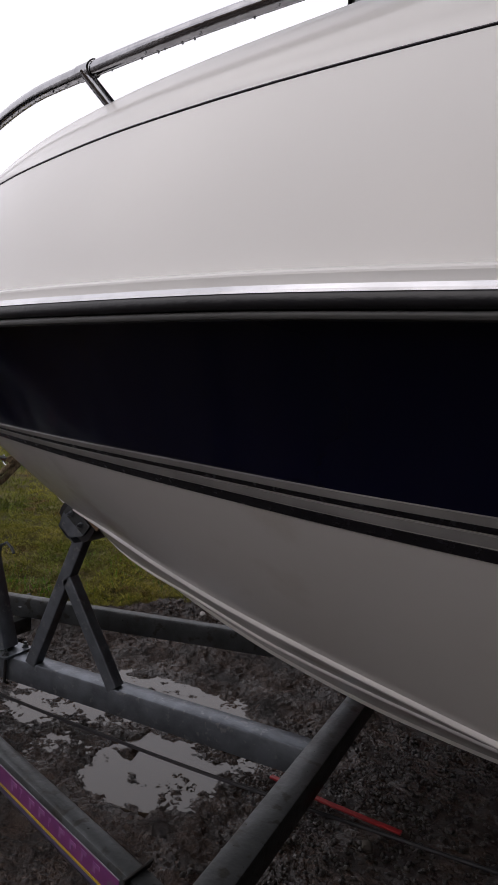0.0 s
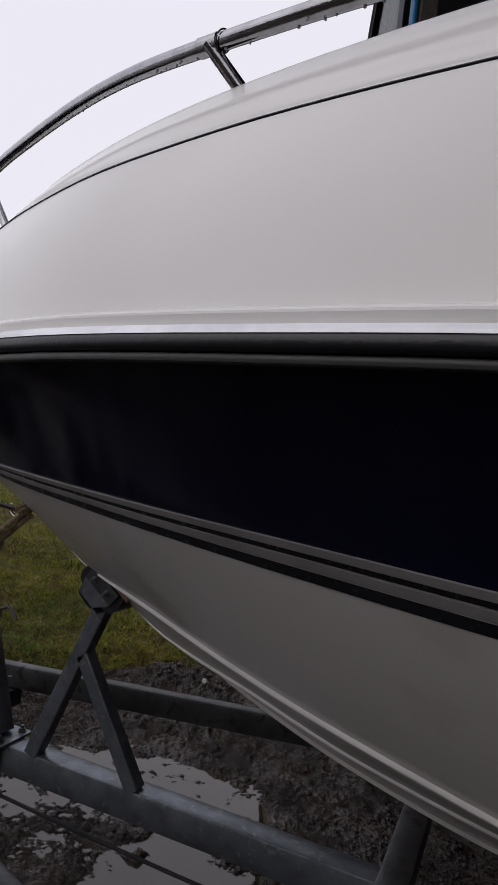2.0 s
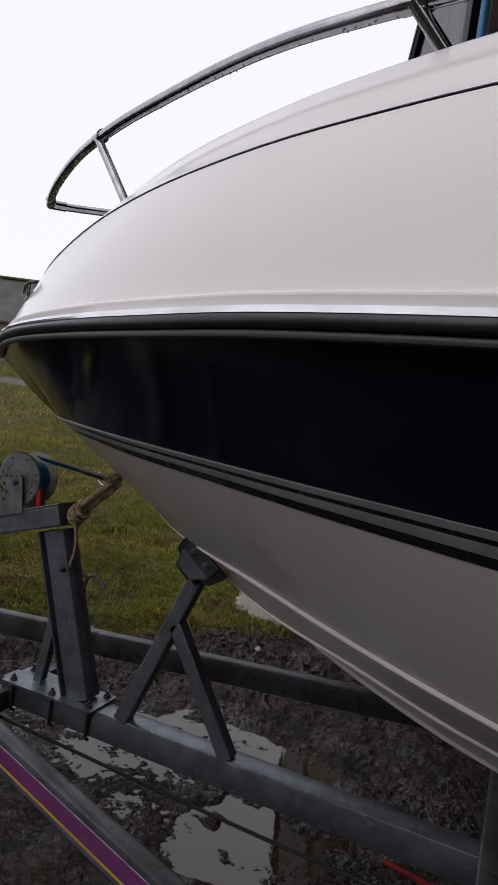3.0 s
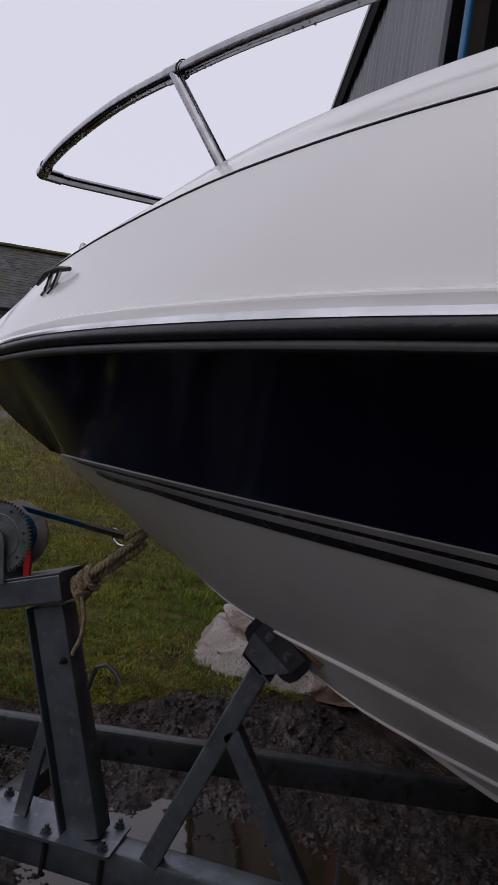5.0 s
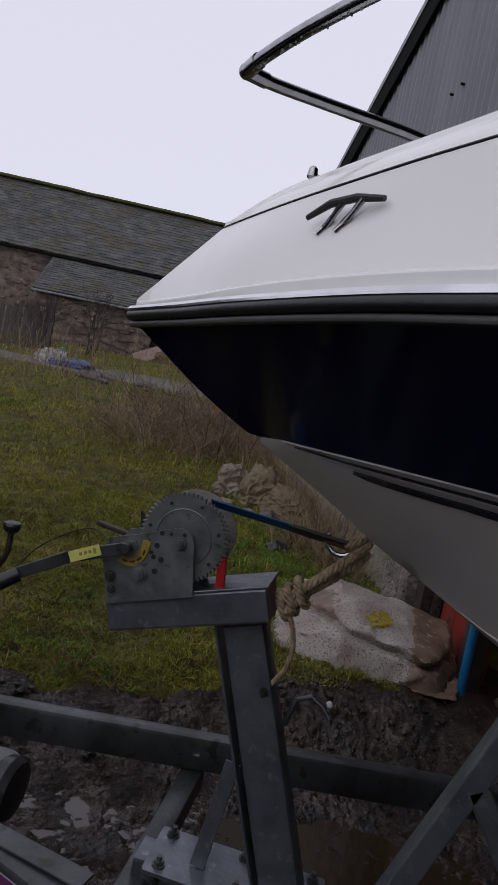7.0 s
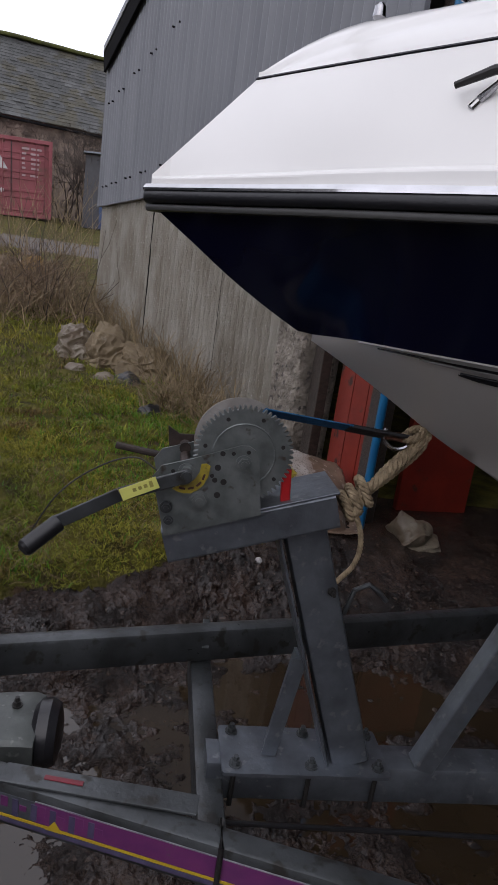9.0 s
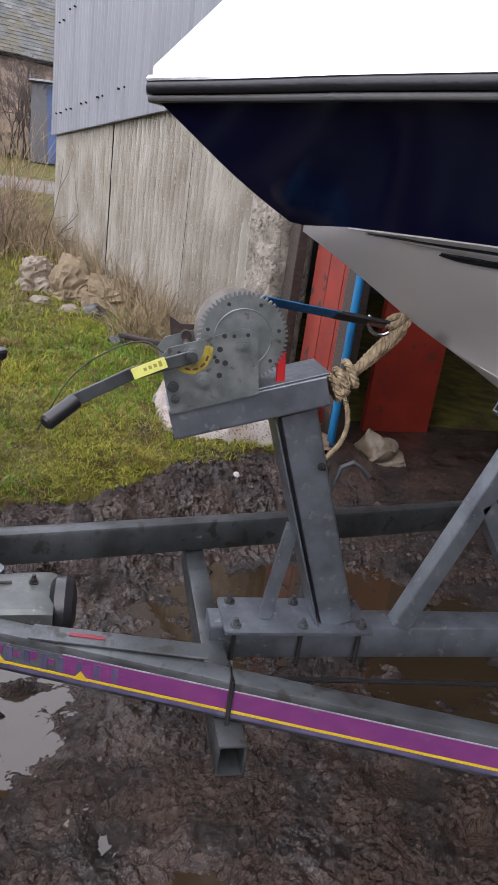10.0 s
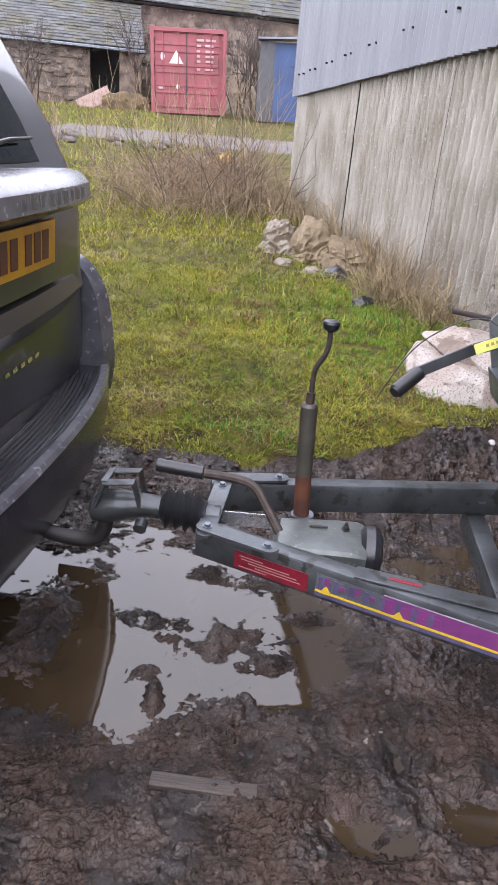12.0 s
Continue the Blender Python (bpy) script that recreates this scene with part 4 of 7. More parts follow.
FRAME = [(-2.545, 1.105), (-2.512, 0.988), (-2.332, 1.048), (-2.350, 1.158), (-2.358, 1.174), (-2.372, 1.182), (-2.388, 1.181), (-2.475, 1.147), (-2.53, 1.128)]
for y in (1.790, 1.905):
    part("side_plate", plate_y(FRAME, y, 0.005), M["zinc"], winch, "pitted zinc side plate")
gc = (-2.378, 1.160)
gear = []
NT = 58
for i in range(NT * 4):
    r = 0.0955 if i % 4 in (1, 2) else 0.0875
    a = 2 * math.pi * i / (NT * 4)
    gear.append((gc[0] + r * math.cos(a), gc[1] + r * math.sin(a)))
g = part("gear_wheel", plate_y(gear, 1.806, 0.010), M["zinc"], winch, "large toothed zinc gear wheel")
bm = BM()
tube(bm, [wp(gc[0] + 0.060 * math.cos(a), 1.806, gc[1] + 0.060 * math.sin(a)) for a in np.linspace(0, 2 * math.pi, 40)], 0.0018, 6)
part("gear_ridge", bm, M["zinc"], g, smooth=True)
for k in range(7):
    a = k * 0.9 + 0.3
    bm = BM()
    rod(bm, wp(gc[0] + 0.076 * math.cos(a), 1.8075, gc[1] + 0.076 * math.sin(a)), wp(gc[0] + 0.076 * math.cos(a), 1.8035, gc[1] + 0.076 * math.sin(a)), 0.004, 10)
    part("rivet", bm, M["iron"], g)
bm = BM()
rod(bm, wp(gc[0], 1.82, gc[1]), wp(gc[0], 1.90, gc[1]), 0.06, 28)
drum = part("drum", bm, M["webbing"], winch, "drum wound with blue strap", True)
bm = BM()
rod(bm, wp(gc[0], 1.897, gc[1]), wp(gc[0], 1.902, gc[1]), 0.092, 36)
part("drum_flange", bm, M["pale_stone"], winch, "pale drum flange")
for x, z, r in ((-2.483, 1.122, 0.012), (-2.454, 1.068, 0.014), (-2.379, 1.149, 0.011), (-2.514, 1.049, 0.009), (-2.507, 1.023, 0.007)):
    bm = BM()
    rod(bm, wp(x, 1.790, z), wp(x, 1.786, z), r * 1.35, 18)
    rod(bm, wp(x, 1.786, z), wp(x, 1.779, z), r, 6)
    rod(bm, wp(x, 1.779, z), wp(x, 1.775, z), r * 0.55, 10)
    part("axle_nut", bm, M["zinc"] if r > 0.01 else M["galv_wet"], winch)
for x, z, r in ((-2.421, 1.081, 0.006), (-2.426, 1.135, 0.006), (-2.429, 1.110, 0.005), (-2.420, 1.163, 0.005), (-2.412, 1.108, 0.006), (-2.508, 1.120, 0.004), (-2.435, 1.118, 0.004), (-2.372, 1.170, 0.004), (-2.40, 1.165, 0.004)):
    bm = BM()
    rod(bm, wp(x, 1.7905, z), wp(x, 1.7885, z), r, 14)
    part("hole_rim", bm, M["iron"], winch)
# crank
bm = BM()
beam(bm, wp(-2.484, 1.764, 1.120), wp(-2.60, 1.762, 1.075), 0.006, 0.026, 0.002)
beam(bm, wp(-2.60, 1.762, 1.075), wp(-2.715, 1.752, 1.010), 0.006, 0.026, 0.002)
rod(bm, wp(-2.484, 1.79, 1.120), wp(-2.484, 1.755, 1.120), 0.011, 12)
crank = part("crank", bm, M["galv_wet"], winch, "bent steel crank arm")
bm = BM()
rod(bm, wp(-2.705, 1.757, 1.012), wp(-2.752, 1.715, 0.978), 0.0165, 16)
rod(bm, wp(-2.752, 1.715, 0.978), wp(-2.756, 1.711, 0.975), 0.0165, 16, 0.012)
part("handle", bm, M["black_plastic"], crank, "black plastic grip", True)
bm = BM()
beam(bm, wp(-2.535, 1.7585, 1.106), wp(-2.598, 1.7575, 1.075), 0.0012, 0.023, 0.0004)
lab = part("label", bm, M["yellow"], crank, "yellow warning sticker")
bm = BM()
for k in range(5):
    c = -2.543 - k * 0.0095
    beam(bm, wp(c, 1.7578, 1.103 - k * 0.0047), wp(c - 0.006, 1.7577, 1.1003 - k * 0.0047), 0.0012, 0.007 if k else 0.012, 0.0003)
part("print_bar", bm, M["label_ink"], crank)
arc = [(-2.506, 1.086), (-2.495, 1.081), (-2.484, 1.079), (-2.472, 1.080), (-2.460, 1.087), (-2.449, 1.099), (-2.442, 1.116), (-2.440, 1.137), (-2.448, 1.141), (-2.457, 1.139), (-2.459, 1.122), (-2.466, 1.109), (-2.475, 1.099), (-2.486, 1.094), (-2.498, 1.094)]
part("warning_arc", plate_y(arc, 1.7875, 0.002), M["yellow_old"], winch, "grubby yellow curved warning sticker")
for k in range(4):
    a = -1.9 + k * 0.5
    bm = BM()
    beam(bm, wp(-2.483 + 0.034 * math.cos(a), 1.7868, 1.122 + 0.034 * math.sin(a)), wp(-2.483 + 0.034 * math.cos(a + 0.35), 1.7868, 1.122 + 0.034 * math.sin(a + 0.35)), 0.001, 0.004, 0.0003)
    part("print_bar", bm, M["dark_ink"], winch)
bm = BM()
beam(bm, wp(-2.284, 1.815, 1.072), wp(-2.290, 1.815, 1.138), 0.012, 0.019, 0.003, (1, 0, 0))
part("red_guard", bm, M["red_plastic"], winch)
# pawl and far-side spindle
bm = BM()
rod(bm, wp(-2.484, 1.79, 1.120), wp(-2.484, 1.955, 1.120), 0.010, 10)
beam(bm, wp(-2.535, 1.94, 1.105), wp(-2.625, 1.945, 1.115), 0.02, 0.011, 0.003)
tri = [(-2.523, 1.170), (-2.497, 1.155), (-2.462, 1.157), (-2.470, 1.138), (-2.460, 1.118), (-2.514, 1.108)]
ta = [[bm.verts.new(wp(x, y, z)) for x, z in tri] for y in (1.932, 1.938)]
bm.faces.new(ta[0])
bm.faces.new(ta[1][::-1])
for i in range(6):
    bm.faces.new((ta[0][(i + 1) % 6], ta[0][i], ta[1][i], ta[1][(i + 1) % 6]))
rod(bm, wp(-2.485, 1.90, 1.135), wp(-2.485, 1.925, 1.135), 0.012, 10)
part("pawl", bm, M["old_iron"], winch)
bm = BM()
tube(bm, smooth_path([wp(-2.53, 1.80, 1.11), wp(-2.58, 1.82, 1.13), wp(-2.65, 1.83, 1.10), wp(-2.72, 1.82, 1.04), wp(-2.78, 1.80, 0.93)], 6), 0.0016, 6)
part("wire", bm, M["iron"], winch)
bm = BM()
beam(bm, wp(-2.345, 1.862, 1.236), wp(-2.165, 1.866, 1.221), 0.046, 0.003, 0.001, (0, 0.5, 1))
strap = part("strap", bm, M["webbing"], winch, "taut blue webbing strap")
bm = BM()
beam(bm, wp(-2.170, 1.866, 1.2215), wp(-2.045, 1.868, 1.211), 0.040, 0.008, 0.002, (0, 0.5, 1))
part("stitched_end", bm, M["rubber"], strap, "dark stitched strap end")
bm = BM()
tube(bm, [wp(-2.09, 1.868, 1.213), wp(-2.06, 1.868, 1.213), wp(-2.035, 1.868, 1.205)], [0.008, 0.010, 0.007], 8)
part("strap_hook", bm, M["rust"], winch, smooth=True)

# rope between the post and the bow eye
rope = thing("mooring_rope", "weathered three-strand rope knotted from the winch post to the bow", "rope", (-2.1, YC, 1.1))
R0 = Vector(rope.location)


def laid(name, pts, r, turns=165):
    """Three strands twisted round a path."""
    path = smooth_path([Vector(p) - R0 for p in pts], 18)
    length = sum((b - a).length for a, b in zip(path, path[1:]))
    bm = BM()
    for s in range(3):
        out, run = [], 0
        for i, p in enumerate(path):
            d = (path[min(i + 1, len(path) - 1)] - path[max(i - 1, 0)]).normalized()
            x, z = axes(d, (0.3, 1, 0.2))
            a = run * turns + s * 2 * math.pi / 3
            out.append(p + (x * math.cos(a) + z * math.sin(a)) * r * 0.50)
            if i + 1 < len(path):
                run += (path[i + 1] - p).length
        tube(bm, out, r * 0.56, 6)
    return part(name, bm, M["rope"], rope, smooth=True)


laid("strand", [(-2.150, 1.835, 1.075), (-2.11, 1.832, 1.115), (-2.07, 1.838, 1.155), (-2.03, 1.85, 1.195), (-2.008, 1.862, 1.212)], 0.0108)
laid("strand", [(-2.150, 1.855, 1.062), (-2.105, 1.852, 1.102), (-2.06, 1.858, 1.142), (-2.02, 1.866, 1.182), (-2.002, 1.872, 1.205)], 0.0108)
laid("strand", [(-2.140, 1.820, 1.055), (-2.12, 1.838, 1.088), (-2.095, 1.862, 1.112), (-2.07, 1.874, 1.140), (-2.045, 1.872, 1.172), (-2.02, 1.870, 1.202)], 0.0100)
for k, (x, z) in enumerate(((-2.150, 1.062), (-2.136, 1.078), (-2.118, 1.097))):
    laid("knot_turn", [(x + 0.018 * math.cos(a) * 0.75, 1.848 + 0.027 * math.sin(a), z - 0.024 * math.cos(a)) for a in np.linspace(0.4 * k, 6.0 + 0.4 * k, 9)], 0.0092)
for k in range(2):
    laid("knot_turn", [(-2.03 + 0.012 * k + 0.016 * math.cos(a), 1.866 + 0.024 * math.sin(a), 1.222 - 0.008 * k + 0.012 * math.cos(a)) for a in np.linspace(0.3, 6.1, 9)], 0.0082)
laid("tail", [(-2.135, 1.828, 1.058), (-2.118, 1.822, 1.02), (-2.112, 1.822, 0.98), (-2.118, 1.828, 0.94), (-2.135, 1.84, 0.905), (-2.148, 1.856, 0.875), (-2.142, 1.885, 0.845), (-2.115, 1.91, 0.835)], 0.0058, 260)

# keel support on the spine
sup = thing("keel_support", "galvanised A-frame keel support with a rubber pad", "trailer support", (-1.66, YC, 0.44))
S0 = Vector(sup.location)


def spt(x, y, z):
    return Vector((x, y, z)) - S0


for p, q, w in (((-1.855, 1.855, 0.437), (-1.625, 1.855, 1.03), 0.05), ((-1.462, 1.855, 0.437), (-1.70, 1.855, 0.80), 0.046)):
    bm = BM()
    beam(bm, spt(*p), spt(*q), 0.05, w, 0.005, (1, 0, 0))
    part("leg", bm, M["galv"], sup)
hd = Vector((0.80, 0, -0.60)).normalized()
hu = Vector((0.60, 0, 0.80)).normalized()
hc = Vector((-1.615, 0, 1.035))
for y in (1.755, 1.94):
    bm = BM()
    o = [hc - hd * 0.058 + hu * 0.018, hc + hd * 0.058 + hu * 0.018, hc + hd * 0.055 - hu * 0.010, hc + hd * 0.012 - hu * 0.062, hc - hd * 0.045 - hu * 0.055, hc - hd * 0.06 - hu * 0.01]
    a = [bm.verts.new(spt(p.x, y, p.z)) for p in o]
    b = [bm.verts.new(spt(p.x, y + 0.006, p.z)) for p in o]
    bm.faces.new(a[::-1])
    bm.faces.new(b)
    for i in range(6):
        bm.faces.new((a[i], a[(i + 1) % 6], b[(i + 1) % 6], b[i]))
    part("bracket", bm, M["galv"], sup)
bm = BM()
c = hc - hu * 0.055
beam(bm, spt(c.x, 1.755, c.z), spt(c.x, 1.946, c.z), 0.09, 0.006, 0.002, hu)
part("bracket_base", bm, M["galv"], sup)
for k in (-0.042, 0.042):
    bm = BM()
    c = hc + hu * 0.014 + hd * k
    beam(bm, spt(c.x, 1.759, c.z), spt(c.x, 1.937, c.z), 0.080, 0.084, 0.025, hu)
    part("rubber_block", bm, M["rubber"], sup, "black rubber block", True)
bm = BM()
c = hc + hu * 0.022
beam(bm, spt(c.x, 1.7535, c.z) - hd * 0.06, spt(c.x, 1.7535, c.z) + hd * 0.06, 0.006, 0.045, 0.002, hu)
part("clamp_bar", bm, M["galv_wet"], sup)
for s, y in ((1, 1.79), (-1, 1.95)):
    bm = BM()
    c = hc + hu * 0.064 + hd * 0.01
    beam(bm, spt(c.x, y, c.z) - hd * 0.085, spt(c.x, y, c.z) + hd * 0.085, 0.09, 0.016, 0.002, hu)
    part("pad_board", bm, M["wood"], sup, "wet wooden pad")
for k in (-0.030, 0.028):
    c = hc + hd * k + hu * 0.02
    bolt(sup, spt(c.x, 1.7505, c.z), (0, -1, 0), 0.008, M["galv"])

# brake cable below the spine
bm = BM()
tube(bm, smooth_path([tp(-2.36, 1.80, 0.315), tp(-2.0, 1.80, 0.30), tp(-1.5, 1.795, 0.285), tp(-1.0, 1.79, 0.28), tp(-0.3, 1.79, 0.29), tp(1, 1.8, 0.30)], 8), 0.006, 8)
part("brake_cable", bm, M["rubber"], trailer, smooth=True)

# coupling, damper, handbrake
coup = thing("tow_coupling", "galvanised damper tow coupling with black rubber bellows and handbrake", "coupling", (-3.2, 1.9, 0.45))
K0 = Vector(coup.location)


def kp(x, y, z):
    return Vector((x, y, z)) - K0


bm = BM()
rod(bm, kp(-3.33, 1.90, 0.505), kp(-3.14, 1.91, 0.492), 0.032, 20)
part("draw_tube", bm, M["galv_wet"], coup, smooth=True)
bm = BM()
prof = [(-3.30, 0.034)] + [(-3.295 + 0.0135 * i, 0.058 if i % 2 else 0.040) for i in range(9)] + [(-3.175, 0.036)]
skin(bm, [[kp(x, 1.90 + r * math.cos(a), 0.508 - 0.09 * (x + 3.3) * 0.6 + r * math.sin(a)) for a in np.linspace(0, 2 * math.pi, 20, endpoint=False)] for x, r in prof])
part("bellows", bm, M["rubber"], coup, "black concertina rubber bellows", True)
bm = BM()
head = [(-3.50, 0.020, 0.480), (-3.49, 0.042, 0.482), (-3.46, 0.052, 0.487), (-3.42, 0.050, 0.495), (-3.38, 0.043, 0.502), (-3.34, 0.036, 0.506), (-3.31, 0.033, 0.506)]
skin(bm, [[kp(x, 1.90 + r * math.cos(a), z + r * 0.9 * math.sin(a)) for a in np.linspace(0, 2 * math.pi, 16, endpoint=False)] for x, r, z in head])
rod(bm, kp(-3.345, 1.862, 0.475), kp(-3.345, 1.835, 0.465), 0.018, 12)
part("coupling_head", bm, M["galv_wet"], coup, "worn cast coupling head", True)
bm = BM()
tube(bm, [kp(-3.475, 1.865, 0.505), kp(-3.45, 1.865, 0.580), kp(-3.37, 1.866, 0.590), kp(-3.355, 1.872, 0.52)], 0.01, 6, rounded(0.030, 0.009, 0.003))
tube(bm, [kp(-3.475, 1.935, 0.505), kp(-3.45, 1.935, 0.580), kp(-3.37, 1.934, 0.590), kp(-3.355, 1.928, 0.52)], 0.01, 6, rounded(0.030, 0.009, 0.003))
beam(bm, kp(-3.45, 1.860, 0.582), kp(-3.45, 1.94, 0.582), 0.02, 0.01, 0.003)
part("coupling_lever", bm, M["galv_wet"], coup)
bm = BM()
tube(bm, smooth_path([kp(-3.20, 1.985, 0.582), kp(-3.10, 1.98, 0.578), kp(-3.05, 1.965, 0.565), kp(-3.01, 1.93, 0.525), kp(-2.965, 1.885, 0.475)], 6), 0.0135, 10)
lever = part("handbrake_lever", bm, M["old_iron"], coup, "bent grubby steel handbrake lever", True)
bm = BM()
prof = [(-3.335 + 0.012 * i, 0.0205 if i % 2 else 0.0185) for i in range(12)]
skin(bm, [[kp(x, 1.987 + r * math.cos(a), 0.590 - 0.06 * (x + 3.335) + r * math.sin(a)) for a in np.linspace(0, 2 * math.pi, 14, endpoint=False)] for x, r in prof])
part("grip", bm, M["rubber"], lever, "ribbed black grip", True)
bm = BM()
hs = [(-2.985, 0.075, 0.045), (-2.97, 0.08, 0.09), (-2.80, 0.088, 0.095), (-2.755, 0.09, 0.09), (-2.735, 0.086, 0.075)]
skin(bm, [[kp(x, 1.885 + 0.10 * (x + 2.98) + a * w * 2, 0.445 + b * h * 1.0) for a, b in rounded(1, 1, 0.15)] for x, w, h in hs])
house = part("damper_housing", bm, M["housing"], coup, "weathered grey-green damper housing", True)
bm = BM()
skin(bm, [[kp(x, 1.91 + r * math.cos(a), 0.44 + r * math.sin(a)) for a in np.linspace(0, 2 * math.pi, 18, endpoint=False)] for x, r in ((-2.748, 0.060), (-2.736, 0.073), (-2.712, 0.076), (-2.694, 0.066), (-2.686, 0.035))])
part("end_cap", bm, M["rubber"], house, smooth=True)
bolt(house, kp(-2.79, 1.93, 0.492), (0, 0, 1), 0.009, M["iron"])
bm = BM()
beam(bm, kp(-2.89, 1.92, 0.4955), kp(-2.84, 1.925, 0.4955), 0.008, 0.004, 0.001)
part("slot", bm, M["iron"], house)
bm = BM()
beam(bm, kp(-3.15, 1.945, 0.470), kp(-2.99, 1.965, 0.465), 0.004, 0.045, 0.001)
part("rating_plate", bm, M["alu"], coup, "bright aluminium rating plate")
# plates bolted across the beams
def strap_plate(name, p, q, z):
    """A flat strap with round ends and a bolt near each end."""
    p, q = Vector((p[0], p[1], 0)), Vector((q[0], q[1], 0))
    d = q - p
    m = Matrix.Translation(kp((p.x + q.x) / 2, (p.y + q.y) / 2, z)) @ Matrix.Rotation(math.atan2(d.y, d.x), 4, "Z")
    o = part(name, slab(BM(), rounded(d.length, 0.05, 0.0245, 7), 0.007, m), M["galv_wet"], coup, "worn bolted strap plate")
    for t in (0.13, 0.87):
        c = p + d * t
        bm = BM()
        at = kp(c.x, c.y, z + 0.007)
        rod(bm, at, at + Vector((0, 0, 0.002)), 0.013, 16)
        rod(bm, at + Vector((0, 0, 0.002)), at + Vector((0, 0, 0.009)), 0.009, 6)
        part("bolt", bm, M["galv"], o)
    return o


strap_plate("cross_plate", (-3.160, 1.775), (-3.155, 2.105), 0.504)
strap_plate("strap_plate", (-3.185, 1.822), (-2.965, 1.746), 0.512)
strap_plate("strap_plate", (-3.185, 2.098), (-2.965, 2.150), 0.512)
# loose flat bar and red tag behind the beam
bm = BM()
beam(bm, tp(-2.77, 1.716, 0.5045), tp(-2.395, 1.645, 0.5045), 0.05, 0.006, 0.002)
bar = part("brake_rod_cover", bm, M["galv_wet"], trailer, "dirty flat steel cover strip")
bm = BM()
beam(bm, tp(-2.690, 1.702, 0.5085), tp(-2.615, 1.687, 0.5085), 0.011, 0.003, 0.001)
part("tag", bm, M["tape_red"], bar, "red plastic tag")

# jockey jack
jack = thing("trailer_jack", "rusty trailer screw jack with a cranked handle", "jack", (-2.915, 2.05, 0.42))
J0 = Vector(jack.location)


def jp(x, y, z):
    return Vector((x, y, z)) - J0


bm = BM()
rod(bm, jp(-2.912, 2.052, 0.40), jp(-2.922, 2.052, 0.585), 0.0235, 18)
part("lower_tube", bm, M["rust"], jack, "rusty lower tube", True)
bm = BM()
rod(bm, jp(-2.922, 2.052, 0.585), jp(-2.930, 2.052, 0.795), 0.0238, 18)
rod(bm, jp(-2.930, 2.052, 0.795), jp(-2.930, 2.052, 0.803), 0.0238, 18, 0.018)
part("upper_tube", bm, M["jack_grey"], jack, "grey upper tube", True)
bm = BM()
rod(bm, jp(-2.930, 2.052, 0.80), jp(-2.929, 2.052, 0.835), 0.012, 14)
tube(bm, smooth_path([jp(-2.929, 2.052, 0.83), jp(-2.929, 2.052, 0.87), jp(-2.925, 2.05, 0.905), jp(-2.905, 2.048, 0.945), jp(-2.899, 2.047, 0.975), jp(-2.899, 2.047, 1.025)], 6), 0.0075, 10)
part("crank_rod", bm, M["old_iron"], jack, "bent grubby steel crank", True)
bm = BM()
skin(bm, [[jp(-2.899 + r * math.cos(a), 2.047 + r * math.sin(a), z) for a in np.linspace(0, 2 * math.pi, 18, endpoint=False)] for z, r in ((1.008, 0.010), (1.016, 0.020), (1.030, 0.0235), (1.036, 0.021), (1.039, 0.012))])
part("knob", bm, M["black_plastic"], jack, "black plastic knob", True)
bm = BM()
rod(bm, jp(-2.91, 2.052, 0.40), jp(-2.912, 2.052, 0.455), 0.038, 18, 0.034)
part("clamp", bm, M["galv"], jack, "pale clamp collar", True)


# ---- grey farm shed ----
C0 = Vector((-3.486, 9.634, 0))
ud = Vector((0.343, -0.9393, 0))
no = Vector((-0.9393, -0.343, 0))
shed = thing("farm_shed", "grey corrugated farm shed with ribbed concrete base and red doors", "shed", C0)


def sp(u, out, z):
    """A place on the gable: along the wall, proud of it, height; from the shed's corner."""
    return ud * u + no * out + Vector((0, 0, z))


def verge(u):
    return 3.70 + 0.33 * (u if u < 8.0 else 16.0 - u)


def ribbed(name, u0, u1, zlo, zhi, pitch, amp, thick, mat, out, label):
    """A wall panel with vertical corrugations and real thickness; zlo, zhi are functions of u."""
    bm = BM()
    n = int((u1 - u0) / pitch * 12)
    cast = mat is M["concrete"]
    rows = 30 if cast else 4
    grid = []
    for i in range(n + 1):
        u = u0 + (u1 - u0) * i / n
        wob = 0.25 * amp * noise.noise(Vector((u * 3, 0, out * 9)))
        rib = math.sin(2 * math.pi * u / pitch)
        lo, hi = zlo(u), zhi(u)
        col = []
        for k in range(rows + 1):
            z = lo + (hi - lo) * k / rows
            chip = amp * (0.30 * noise.noise(Vector((u * 14, z * 8, 1.3))) + 0.3 * noise.noise(Vector((u * 2, z * 2, 6.3)))) if cast else 0
            col.append(bm.verts.new(sp(u, out + amp * rib + wob + chip, z)))
        grid.append(col + [bm.verts.new(sp(u, out - thick, hi)), bm.verts.new(sp(u, out - thick, lo))])
    for a, b in zip(grid, grid[1:]):
        m = len(a)
        for k in range(m):
            bm.faces.new((a[k], a[(k + 1) % m], b[(k + 1) % m], b[k]))
    bm.faces.new(grid[0])
    bm.faces.new(grid[-1][::-1])
    return part(name, bm, mat, shed, label, True)


def flat0(u):
    return 0.15


CLAD = "grey corrugated cladding"
CONC = "weathered ribbed concrete wall"


def sheet_foot(u):
    return 2.005 + 0.028 * u


